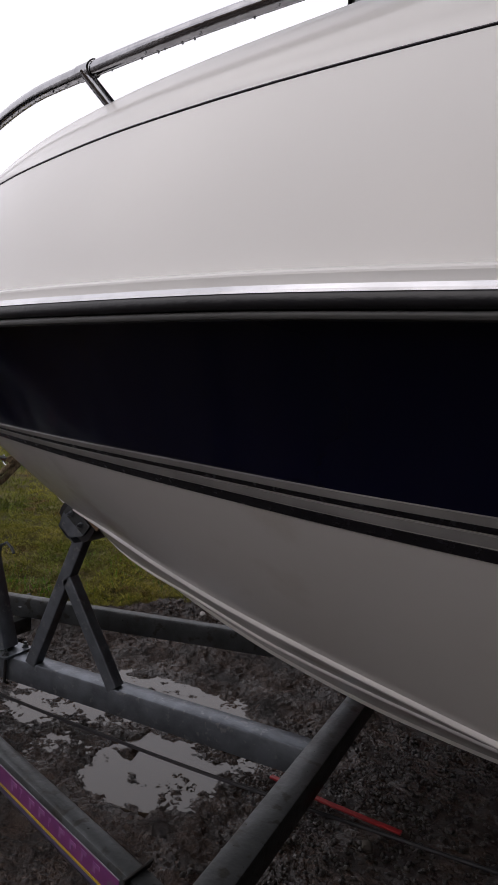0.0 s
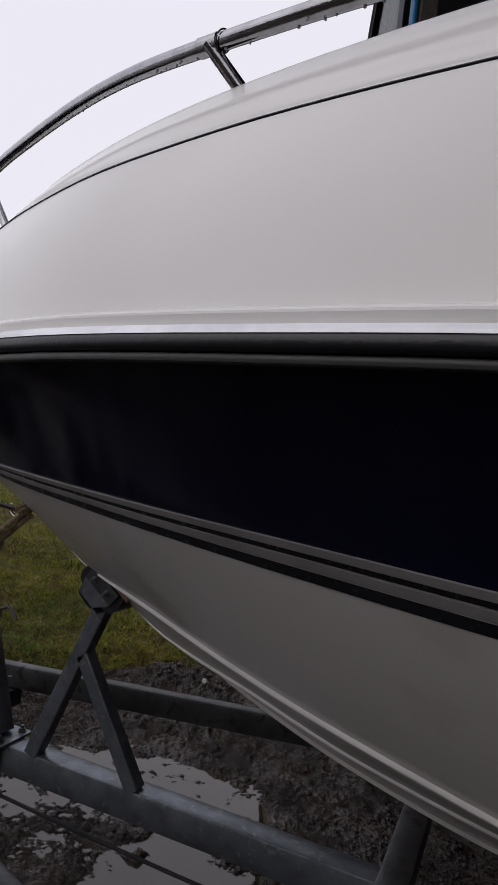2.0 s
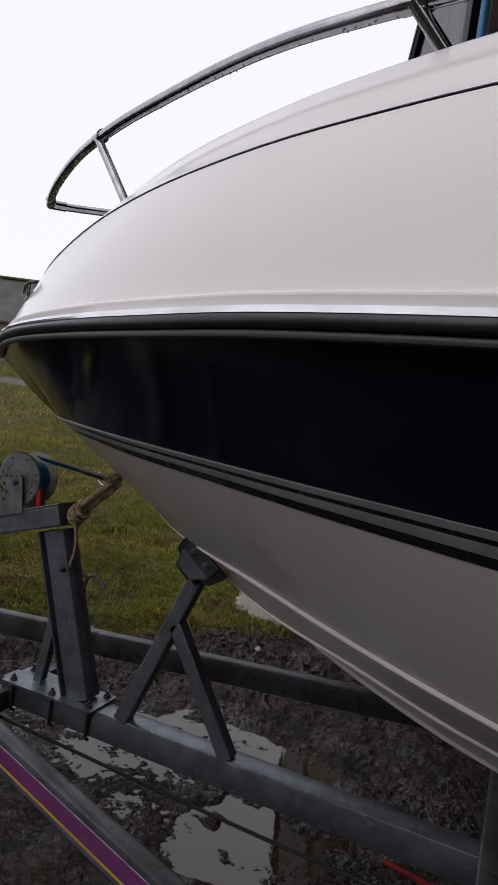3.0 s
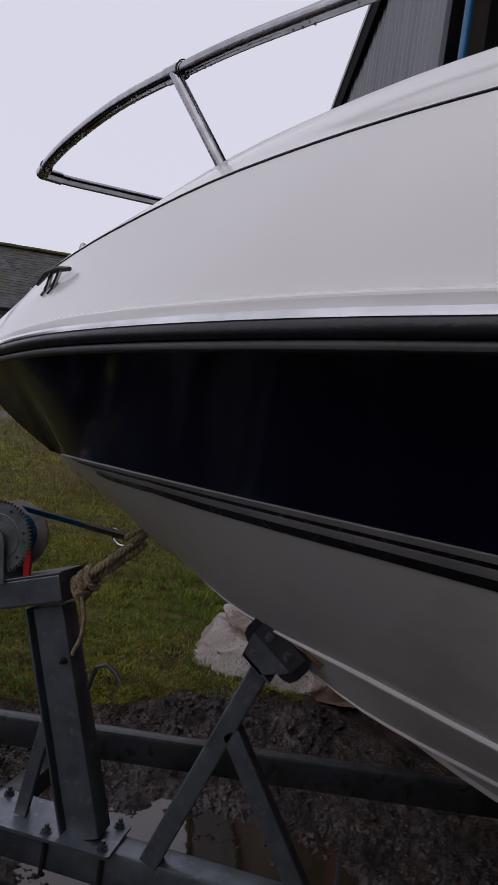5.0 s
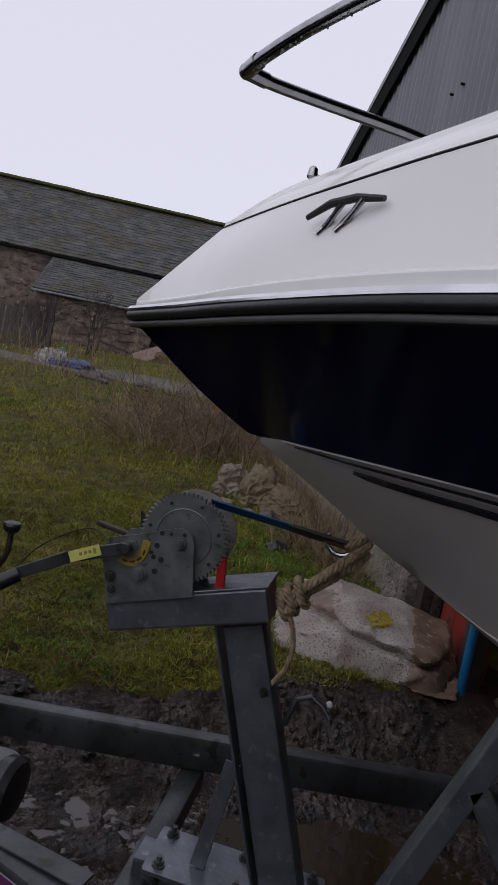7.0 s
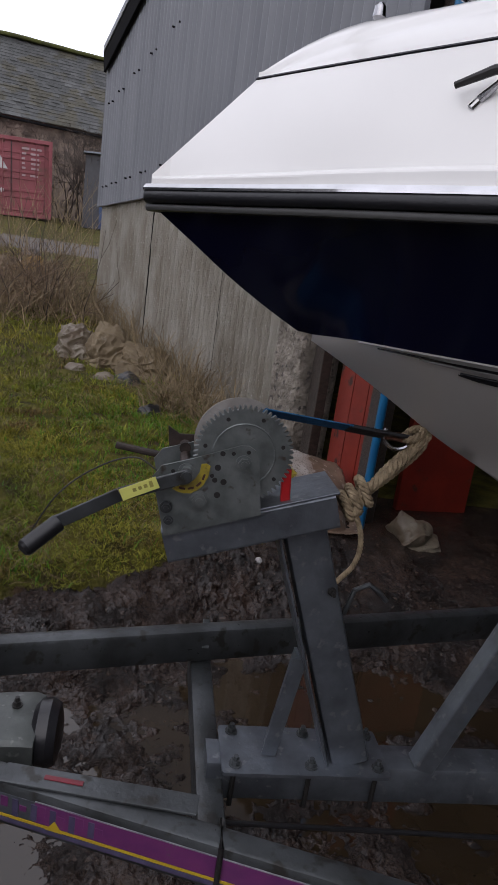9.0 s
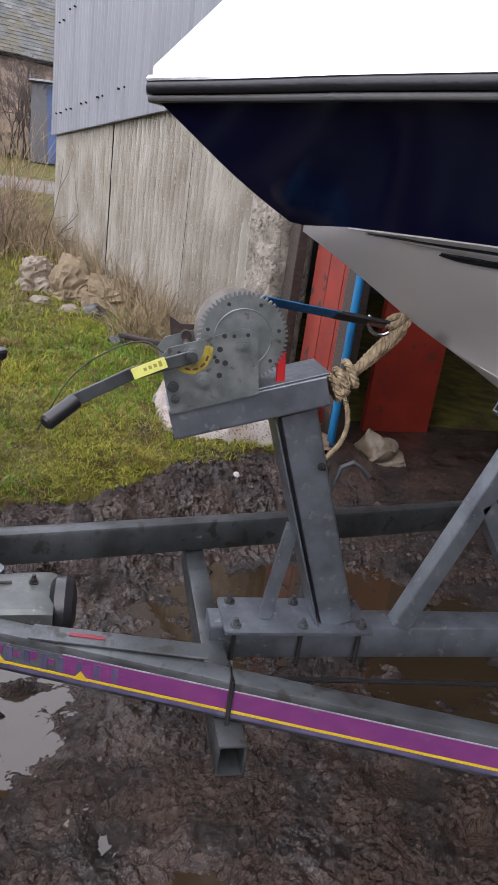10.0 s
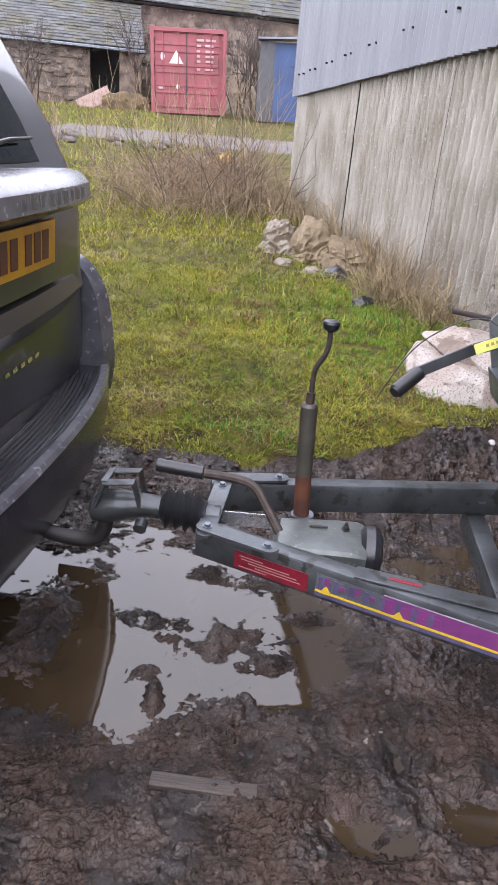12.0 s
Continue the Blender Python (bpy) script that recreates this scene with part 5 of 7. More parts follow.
for ua, ub in ((0.0, 2.078), (2.094, 4.97)):
    ribbed("concrete_panel", ua, ub, flat0, lambda u: sheet_foot(u) + 0.05, 0.104, 0.030, 0.16, M["concrete"], -0.016, CONC)
ribbed("concrete_panel", 11.3, 16.0, lambda u: -0.1, lambda u: 2.09, 0.104, 0.017, 0.16, M["concrete"], 0.0, CONC)
for u, r in ((2.086, 0.0065), (3.917, 0.0015)):
    bm = BM()
    rod(bm, sp(u - 0.01, 0.010, 0.15), sp(u, 0.010, 2.05), r, 8)
    part("joint", bm, M["black_wood"], shed, "dark open joint between wall panels")
for ua, ub, out in ((-0.06, 2.10, 0.055), (2.05, 3.95, 0.062), (3.90, 5.93, 0.055), (11.3, 16.0, 0.055)):
    ribbed("sheet", ua, ub, sheet_foot, verge, 0.104, 0.017, 0.03, M["sheet"], out, CLAD)
ribbed("sheet", 5.93, 11.3, lambda u: 4.75, verge, 0.104, 0.017, 0.03, M["sheet"], 0.055, CLAD)
for u, z in [(c + d, 2.22 + 0.05 * c + h * (0.92 + 0.11 * c)) for h in (0, 1) for c in (0.20, 0.62, 1.18, 1.72, 2.33, 3.05, 3.75, 4.45, 5.1) for d in (0, 0.17)]:
    bm = BM()
    rod(bm, sp(u, 0.06, z), sp(u, 0.086, z), 0.009, 8)
    part("fixing", bm, M["black_wood"], shed)
# rough broken end of the concrete
bm = BM()
rings = []
for k in range(15):
    z = 0.15 + 1.92 * k / 14
    r = []
    for a, b in rounded(0.26, 0.30, 0.03):
        j = 0.035 * noise.noise(Vector((a * 9, b * 9, z * 6)))
        r.append(sp(5.14 + a * 1.35 + j, -0.10 + b + j, z))
    rings.append(r)
skin(bm, rings)
part("pier", bm, material("rough_stone_pier", (0.27, 0.238, 0.198), 0.9, dark=(0.135, 0.115, 0.095), scale=12, bump=0.03, bump_scale=28, spots=(0.075, 0.065, 0.058), spot_scale=26, spot_at=0.58), shed, "rough broken masonry pier")
bm = BM()
beam(bm, sp(5.40, -0.06, 0.15), sp(5.40, -0.06, 2.5), 0.07, 0.10, 0.004, ud)
part("jamb", bm, M["plank"], shed, "dark weathered door jamb")
# red plank doors
door = part("door", beam(BM(), sp(5.49, -0.21, 1.35), sp(5.89, -0.25, 1.35), 0.02, 2.3, 0.004), M["red_paint"], shed, "peeling red plank door standing open")
for k in range(3):
    ua, ub = 5.495 + 0.132 * k, 5.495 + 0.132 * k + 0.126
    bm = BM()
    beam(bm, sp(ua, -0.165 - (ua - 5.49) * 0.09, 1.35), sp(ub, -0.165 - (ub - 5.49) * 0.09, 1.35), 0.045, 2.28, 0.004)
    part("plank", bm, M["red_peeled"] if k == 0 else M["red_paint"], door, "badly peeled plank" if k == 0 else "")
bm = BM()
beam(bm, sp(5.96, -0.12, 0.15), sp(5.96, -0.12, 4.7), 0.10, 0.10, 0.006, ud)
part("post", bm, M["plank"], shed, "dark brown timber door post")
bm = BM()
rod(bm, sp(6.085, -0.02, 0.12), sp(6.085, -0.02, 4.9), 0.023, 16)
part("pole", bm, M["blue_paint"], shed, "blue painted steel door pole", True)
bm = BM()
beam(bm, sp(5.72, -0.567, 0.78), sp(5.835, -1.044, 0.78), 0.05, 1.40, 0.006)
inner = part("door", bm, M["red_paint"], shed, "red half door")
bm = BM()
beam(bm, sp(5.72, -0.567, 2.05), sp(5.835, -1.044, 2.05), 0.05, 1.0, 0.006)
part("door", bm, M["red_paint"], shed, "red half door")
# barge board and roof
for ua, ub in ((-0.02, 8.0), (8.0, 16.1)):
    bm = BM()
    beam(bm, sp(ua, 0.105, verge(ua) - 0.04), sp(ub, 0.105, verge(ub) - 0.04), 0.03, 0.26, 0.004)
    part("barge_board", bm, M["black_wood"], shed, "black barge board")
    bm = BM()
    vs = [bm.verts.new(sp(u, o, verge(u) + dz)) for dz in (0.06, 0.13) for u, o in ((ua, 0.13), (ub, 0.13), (ub, -14), (ua, -14))]
    bm.faces.new(vs[:4][::-1])
    bm.faces.new(vs[4:])
    for i in range(4):
        bm.faces.new((vs[i], vs[(i + 1) % 4], vs[4 + (i + 1) % 4], vs[4 + i]))
    part("roof", bm, M["sheet"], shed, "corrugated roof")
# side and back walls: indoor gloom is put into their near-black colour
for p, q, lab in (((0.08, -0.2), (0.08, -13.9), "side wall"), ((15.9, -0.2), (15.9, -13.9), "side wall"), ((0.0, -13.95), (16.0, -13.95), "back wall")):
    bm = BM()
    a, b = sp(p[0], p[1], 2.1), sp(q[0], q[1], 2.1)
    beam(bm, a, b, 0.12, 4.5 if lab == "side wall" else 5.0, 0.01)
    part("wall", bm, M["shade_in"], shed, lab)
# cross beam over the opening
bm = BM()
beam(bm, sp(6.02, -0.1, 4.85), sp(11.35, -0.1, 4.85), 0.1, 0.25, 0.01)
part("lintel", bm, M["black_wood"], shed)

# ---- freight container ----
A = Vector((-9.45, 25.5, 2.14))
cd = Vector((0.979, 0.203, 0)).normalized()
ci = Vector((-0.203, 0.979, 0)).normalized()
box_c = thing("freight_container", "faded red steel freight container with white markings, doors shut", "container", A)
box_c.rotation_euler = (0, radians(-2.2), 0)


def cp(u, d, z):
    return cd * u + ci * d + Vector((0, 0, z))


W, Hc = 2.56, 2.57
bm = BM()
beam(bm, cp(W / 2, 0.12, Hc / 2), cp(W / 2, 6.0, Hc / 2), W - 0.06, Hc - 0.06, 0.01)
part("body", bm, M["container"], box_c)
for u in (0.06, W - 0.06):
    bm = BM()
    beam(bm, cp(u, 0.06, 0), cp(u, 0.06, Hc), 0.12, 0.12, 0.01, cd)
    part("corner_post", bm, M["container"], box_c)
for z, h in ((0.06, 0.12), (Hc - 0.06, 0.12)):
    bm = BM()
    beam(bm, cp(0.12, 0.06, z), cp(W - 0.12, 0.06, z), 0.12, h, 0.01)
    part("end_rail", bm, M["container"], box_c)
for k in range(2):
    u0 = 0.14 + k * 1.09
    dr = part("container_door", beam(BM(), cp(u0, 0.09, Hc / 2), cp(u0 + 1.06, 0.09, Hc / 2), 0.03, Hc - 0.26, 0.004), M["container"], box_c)
    for z in (0.22, 0.66, 0.87, 1.28, 1.49, 1.90, 2.11, 2.45):
        bm = BM()
        beam(bm, cp(u0 + 0.03, 0.062, z), cp(u0 + 1.03, 0.062, z), 0.035, 0.09 if z not in (0.22, 2.45) else 0.06, 0.01)
        part("rib", bm, M["container"], dr)
    for du in (0.28, 0.80):
        bm = BM()
        rod(bm, cp(u0 + du, 0.02, 0.05), cp(u0 + du, 0.02, Hc - 0.05), 0.018, 8)
        part("lock_bar", bm, M["container"], dr)
    for z in (0.4, 1.05, 1.7, 2.3):
        bm = BM()
        beam(bm, cp(0.08 if k == 0 else W - 0.16, 0.0, z), cp(0.16 if k == 0 else W - 0.08, 0.0, z), 0.02, 0.1, 0.004)
        part("hinge", bm, M["container"], dr)


bm = BM()
beam(bm, cp(1.215, 0.055, 0.14), cp(1.215, 0.055, Hc - 0.14), 0.03, 0.022, 0.004, cd)
part("door_gasket", bm, M["rubber"], box_c)


def c_sign(pts, mat, name):
    bm = BM()
    a = [bm.verts.new(cp(u, 0.036, z)) for u, z in pts]
    b = [bm.verts.new(cp(u, 0.044, z)) for u, z in pts]
    bm.faces.new(a)
    for i in range(len(a)):
        j = (i + 1) % len(a)
        bm.faces.new((a[i], b[i], b[j], a[j]))
    part(name, bm, mat, box_c)


c_sign([(0.62, 1.52), (1.10, 1.52), (0.86, 1.92)], M["white_paint"], "triangle_mark")
c_sign([(0.40 + 0.07 * math.cos(a), 1.72 + 0.12 * math.sin(a)) for a in np.linspace(0, 6.28, 12, endpoint=False)], M["white_paint"], "oval_mark")
c_sign([(0.92 + 0.06 * math.cos(a), 0.82 + 0.08 * math.sin(a)) for a in np.linspace(0, 6.28, 10, endpoint=False)], M["white_paint"], "oval_mark")
for u0, u1, z in ((1.55, 1.80, 2.08), (1.86, 2.2, 2.08), (1.56, 1.70, 1.93), (1.84, 2.12, 1.93), (1.55, 1.66, 1.78), (1.85, 2.13, 1.78), (1.56, 1.66, 1.64), (1.85, 2.13, 1.64), (1.56, 1.68, 1.5), (1.86, 2.12, 1.5), (1.56, 1.68, 1.28), (1.84, 2.1, 1.28), (0.25, 0.45, 0.72)):
    z *= 1.08
    c_sign([(u0, z - 0.034), (u1, z - 0.034), (u1, z + 0.034), (u0, z + 0.034)], M["faded_print"], "print_bar")

# ---- stone barn with a slate roof ----
E0 = Vector((-17.1, 30.1, 2.6))
bd = Vector((0.953, 0.303, 0)).normalized()
bi = Vector((-0.303, 0.953, 0)).normalized()
barn = thing("stone_barn", "long rubble-stone barn with a mossy grey slate roof", "barn", E0)


def bp(u, d, z):
    return bd * u + bi * d + Vector((0, 0, z))


U0, U1, EV, RG, DEP = -8.2, 22.0, 4.02, 7.84, 4.4
bm = BM()
rings = [[bp(u, 0, -2), bp(u, DEP * 2, -2), bp(u, DEP * 2, EV), bp(u, DEP, RG), bp(u, 0, EV)] for u in (U0, U1)]
skin(bm, rings)
part("wall", bm, M["stone"], barn, "dark rubble-stone wall")
rng = random.Random(5)


def slates(parent, place, u0, u1, d0, z0, d1, z1, w, h, under):
    """Overlapping slate courses as one joined part, on a slope from (d0, z0) to (d1, z1)."""
    slope = Vector((d1 - d0, z1 - z0))
    n = int(slope.length / h)
    vs, fs = [], []
    for r in range(n + 1):
        t0, t1 = r / (n + 1), min((r + 1.6) / (n + 1), 1)
        u = u0 - (w / 2 if r % 2 else 0)
        while u < u1:
            j = rng.uniform(-0.02, 0.02)
            lift = 0.06 + rng.uniform(0, 0.025)
            a, b = max(u, u0), min(u + w * 0.96, u1)
            if b > a:
                i = len(vs)
                da, za = d0 + slope.x * t0 + j, z0 + slope.y * t0
                db, zb = d0 + slope.x * t1, z0 + slope.y * t1
                vs += [place(a, da, za + lift), place(b, da, za + lift), place(b, db, zb + 0.03), place(a, db, zb + 0.03), place(a, da, za + lift - 0.03), place(b, da, za + lift - 0.03)]
                fs += [(i, i + 1, i + 2, i + 3), (i + 4, i + 5, i + 1, i), (i + 5, i + 4, i + 3, i + 2)]
            u += w
    me = bpy.data.meshes.new("slating")
    me.from_pydata(vs, [], fs)
    me.materials.append(M["slate"])
    ob = new("slating", me)
    ob.parent = parent
    return tagged(ob, "weathered grey slates", kind="stuff")


bm = BM()
for s in (1, -1):
    a = [bp(u, d, z) for u, d, z in ((U0 - 0.2, DEP - s * (DEP + 0.3), EV - 0.28), (U1, DEP - s * (DEP + 0.3), EV - 0.28), (U1, DEP, RG), (U0 - 0.2, DEP, RG))]
    v1 = [bm.verts.new(p + Vector((0, 0, 0.03))) for p in a]
    bm.faces.new(v1)
part("roof", bm, M["slate"], barn, "mossy grey slate roof")
slates(barn, bp, U0 - 0.2, 14.0, -0.3, EV - 0.28, DEP, RG, 0.34, 0.27, None)
bm = BM()
skin(bm, [[bp(U0 - 0.2 + 0.6 * i, DEP + a, RG + 0.05 + 0.05 * noise.noise(Vector((i * 0.45, 3.0, 0))) + b) for a, b in rounded(0.62, 0.17, 0.07)] for i in range(int((U1 - U0) / 0.6) + 1)])
part("ridge", bm, M["moss"], barn, "moss-grown ridge")
bm = BM()
beam(bm, bp(U0, -0.36, EV - 0.36), bp(14, -0.36, EV - 0.36), 0.12, 0.1, 0.03)
part("gutter", bm, M["black_wood"], barn)
# stones of the near wall face
for k in range(290):
    u, z = rng.uniform(U0 + 0.3, 12), rng.uniform(0.2, EV - 0.5)
    w, h = rng.uniform(0.18, 0.42), rng.uniform(0.10, 0.19)
    bm = BM()
    beam(bm, bp(u, -0.02, z), bp(u, 0.06 - 0.1 - rng.uniform(0, 0.05), z), w, h, 0.06)
    part("stone", bm, M["stone"], barn)
# low outbuilding beyond the barn's gable
byre = thing("outbuilding", "low stone outbuilding with a dark slate roof", "outbuilding", E0)
bm = BM()
skin(bm, [[bp(u, 0.5, -2), bp(u, 6.5, -2), bp(u, 6.5, 1.9), bp(u, 3.5, 4.4), bp(u, 0.5, 1.9)] for u in (-19.0, -8.9)])
part("wall", bm, M["stone"], byre, "dark rubble stone walls")
for s in (1, -1):
    bm = BM()
    vs = [bm.verts.new(bp(u, d, z + h)) for h in (0.03, 0.11) for u, d, z in ((-19.2, 3.5 - s * 3.3, 1.66), (-8.75, 3.5 - s * 3.3, 1.66), (-8.75, 3.5, 4.42), (-19.2, 3.5, 4.42))]
    bm.faces.new(vs[:4])
    bm.faces.new(vs[4:])
    for i in range(4):
        bm.faces.new((vs[i], vs[(i + 1) % 4], vs[4 + (i + 1) % 4], vs[4 + i]))
    bmesh.ops.recalc_face_normals(bm, faces=bm.faces)
    part("roof", bm, M["slate"], byre, "mossy slate roof slope")
bm = BM()
beam(bm, bp(-19.2, 3.5, 4.54), bp(-8.75, 3.5, 4.54), 0.4, 0.14, 0.05)
part("ridge", bm, M["moss"], byre, "mossy ridge tiles")
# lean-to in front
lt = thing("lean_to", "low stone lean-to with a slate roof and a dark doorway", "outbuilding", E0)
bm = BM()
beam(bm, bp(-1.3, -3.05, 0.2), bp(3.75, -3.05, 0.2), 0.4, 3.4, 0.02)
part("wall", bm, M["stone"], lt, "stone wall")
bm = BM()
beam(bm, bp(4.85, -3.05, 0.2), bp(5.65, -3.05, 0.2), 0.4, 3.4, 0.02)
part("pier", bm, M["stone"], lt)
# solid panel behind the opening, coloured near-black as the shade within
bm = BM()
beam(bm, bp(2.9, -1.2, 0.8), bp(5.7, -1.2, 0.8), 0.2, 3.4, 0.02)
part("doorway", bm, M["shade_in"], lt, "near-black panel painting the shade inside the doorway")
bm = BM()
vs = [bm.verts.new(bp(u, d, z)) for u, d, z in ((-1.5, -3.5, 1.68), (5.75, -3.5, 1.68), (5.75, -0.2, 3.62), (-1.5, -0.2, 3.62))]
bm.faces.new(vs)
part("roof", bm, M["slate"], lt)
slates(lt, bp, -1.5, 5.75, -3.5, 1.68, -0.2, 3.62, 0.32, 0.25, None)
bm = BM()
beam(bm, bp(-1.5, -3.55, 1.63), bp(5.8, -3.55, 1.63), 0.1, 0.1, 0.02)
part("gutter", bm, M["galv"], lt)
for k in range(190):
    u, z = rng.uniform(-1.1, 3.5), rng.uniform(-0.6, 1.5)
    bm = BM()
    beam(bm, bp(u, -3.22, z), bp(u, -3.30 - rng.uniform(0, 0.04), z), rng.uniform(0.18, 0.42), rng.uniform(0.09, 0.17), 0.04)
    part("stone", bm, M["stone"], lt)
# blue sheet-metal store beyond the shed corner
store = thing("metal_store", "small blue sheet-metal store with a dark grey side", "store", (-5.41, 25.2, 2.1))
bm = BM()
beam(bm, (0.0, 0, 1.2), (0.0, 2.2, 1.2), 0.75, 2.35, 0.02)
part("body", bm, M["car_grey"], store)
bm = BM()
beam(bm, (0.16, -0.03, 1.2), (1.3, -0.03, 1.25), 0.03, 2.3, 0.01)
part("door", bm, M["blue_sheet"], store, "blue metal door")
bm = BM()
beam(bm, (-0.42, -0.1, 2.42), (1.35, -0.1, 2.5), 0.5, 0.06, 0.01)
part("roof", bm, M["galv"], store)

# hay heap and board by the doorway
def heap(name, c, size, mat, seed, label, category, rough=0.25, folds=3.0, sub=4, lean=0.0, flat=0.0):
    """A crumpled, ground-hugging heap; flat above 0 gives it stiff creased faces."""
    g = np.random.RandomState(seed)
    planes = []
    for _ in range(34):
        d = Vector(g.normal(0, 1, 3)).normalized()
        planes.append((d, g.uniform(0.72, 1.02)))
    bm = BM()
    bmesh.ops.create_icosphere(bm, subdivisions=sub, radius=1.0)
    gz = ground_z(c[0], c[1], False)
    for v in bm.verts:
        p = v.co.copy()
        k = Vector((p.x + 0.5 * p.z, p.y * 1.3, p.z * 0.55))
        n1 = noise.noise(p * folds * 0.5 + Vector((seed, 0, 0)))
        w = noise.noise(p * 2.2 + Vector((seed, seed, 0)))
        n2 = 1 - abs(noise.noise(k * folds * 1.3 + Vector((w, seed, 0)))) * 3.2
        n3 = 1 - abs(noise.noise(k * folds * 3.1 + Vector((w * 2, 0, seed)))) * 3.2
        r = 1 + rough * (n1 * 0.9 + n2 * 0.50 + n3 * 0.20)
        if flat:
            face = min(h / max(p.dot(d), 0.2) for d, h in planes)
            r = r * (1 - flat) + flat * face * (1 + rough * (n1 * 0.5 + n3 * 0.16))
        p *= r
        q = Vector((p.x * size[0] + lean * p.z, p.y * size[1], p.z * size[2]))
        q.z = max(q.z, -0.04)
        v.co = q
    ob = part(name, bm, mat)
    ob.data.polygons.foreach_set("use_smooth", [True] * len(ob.data.polygons))
    if flat:
        ob.data.set_sharp_from_angle(angle=radians(38))
    ob.location = (c[0], c[1], gz)
    return tagged(ob, label, category)


heap("heap", (-10.7, 26.2), (1.1, 0.6, 0.50), M["hay"], 3, "brown heap of old hay by the doorway", "heap", 0.3)
bm = BM()
beam(bm, (0, 0, 0), (1.05, 0.25, 0.55), 0.04, 0.45, 0.004)
o = part("board", bm, M["pink_board"])
o.location = (-12.1, 25.6, 2.12)
tagged(o, "pale pink board leaning on the hay heap", "board")

# plastic sacks and rubbish on the grass
def bag(name, c, planes, mat, seed, label, blunt=12, crease=0.05, wrinkle=0.02, groove=None, patches=()):
    """A slack filled bag: a blunt-edged block between planes, with pulled creases and a folded-over edge."""
    bm = BM()
    bmesh.ops.create_icosphere(bm, subdivisions=6, radius=1.0)
    cut = [(Vector(n).normalized(), h) for n, h in planes]
    o = Vector((seed, seed * 0.7, 0))
    for v in bm.verts:
        d = v.co.normalized()
        r = sum((max(d.dot(n), 0.0) / h) ** blunt for n, h in cut) ** (-1.0 / blunt)
        p = d * r
        w = p + 0.06 * Vector((noise.noise(p * 5 + o), noise.noise(p * 5 - o), noise.noise(p * 5 + o * 2)))
        long = 1 - min(1, abs(noise.noise(Vector((w.x * 4.2 + w.z * 2, w.y * 5.5, w.z * 6)) + o)) * 4.5)
        fine = 1 - min(1, abs(noise.noise(Vector((w.x * 11 - w.z * 6, w.y * 13, w.z * 15)) - o)) * 3.5)
        r *= 1 + crease * (0.9 * long + noise.noise(p * 3.5 + o)) + wrinkle * fine
        if groove:
            a, b, depth = groove
            r *= 1 - depth * math.exp(-((p.z - a - b * p.x - 0.03 * noise.noise(p * 9)) / 0.016) ** 2)
        p = d * r
        p.z = max(p.z, -0.05)
        v.co = p
    bm.normal_update()
    skins = []
    for test in [q[0] for q in patches]:
        sheet, seen = BM(), {}
        for f in bm.faces:
            if test(f.calc_center_median()):
                for v in f.verts:
                    if v not in seen:
                        seen[v] = sheet.verts.new(v.co + v.normal * 0.002)
                sheet.faces.new([seen[v] for v in f.verts])
        skins.append(sheet)
    ob = part(name, bm, mat, smooth=True)
    for sheet, (_, kind, look_of, lab) in zip(skins, patches):
        part(kind, sheet, look_of, ob, lab, True)
    ob.location = (c[0], c[1], ground_z(c[0], c[1], False))
    return tagged(ob, label, "sack")


bag("plastic_sack", (-1.86, 4.08), [((-0.92, -0.05, 0.22), 0.50), ((0.20, -0.20, 0.95), 0.205), ((-0.30, -0.42, 0.80), 0.255), ((-0.05, -0.90, 0.45), 0.270), ((0.9, -0.25, 0.35), 0.37), ((0, 0.95, 0.3), 0.26), ((0, 0, -1), 0.3), ((0.05, -1, 0), 0.33)],
    M["tarp"], 13, "crumpled dirty white plastic sack spattered with mud", 16, 0.055, 0.013, (0.10, -0.16, 0.13),
    [(lambda p: p.x > 0.20 + 0.05 * noise.noise(p * 14), "tucked_end", M["stained_tarp"], "brown mud-stained folded end"),
     (lambda p: p.y < 0 and (p.x - 0.03) ** 2 / 0.0036 + (p.z - 0.185) ** 2 / 0.0004 < 1 + noise.noise(p * 40), "print", M["yellow_old"], "faded yellow print"),
     (lambda p: p.y < 0.1 and (p.x + 0.30) ** 2 / 0.010 + (p.z - 0.20) ** 2 / 0.003 < 0.8 + 1.4 * noise.noise(p * 22), "mud_smear", M["stained_tarp"], "smear of brown mud")])
bag("sack", (-3.02, 6.80), [((-0.9, -0.2, 0.3), 0.20), ((0.1, -0.45, 0.9), 0.27), ((0.9, -0.2, 0.5), 0.21), ((0, -1, 0.25), 0.19), ((0.1, 1, 0.2), 0.2), ((0, 0, -1), 0.2), ((-0.6, -0.5, 0.6), 0.25)],
    M["sacking"], 21, "tan sacking slumped in folds on the grass", 7, 0.14, 0.12, (0.10, 0.35, 0.12))
bag("sack", (-2.70, 6.62), [((-0.9, -0.2, 0.3), 0.22), ((0.1, -0.35, 0.9), 0.15), ((0.9, -0.2, 0.5), 0.19), ((0, -1, 0.35), 0.21), ((0.1, 1, 0.2), 0.2), ((0, 0, -1), 0.2)],
    M["sacking"], 28, "low tan sacking slumped in folds on the grass", 7, 0.16, 0.13, (0.06, -0.25, 0.14))
bag("plastic_sack", (-3.37, 7.02), [((-0.9, -0.2, 0.3), 0.17), ((0.1, -0.35, 0.9), 0.19), ((0.9, -0.2, 0.5), 0.16), ((0, -1, 0.35), 0.16), ((0.1, 1, 0.2), 0.16), ((0, 0, -1), 0.2)],
    M["old_tarp"], 31, "dirty pale plastic sack beside the sacking", 8, 0.14, 0.12, (0.10, 0.2, 0.10))
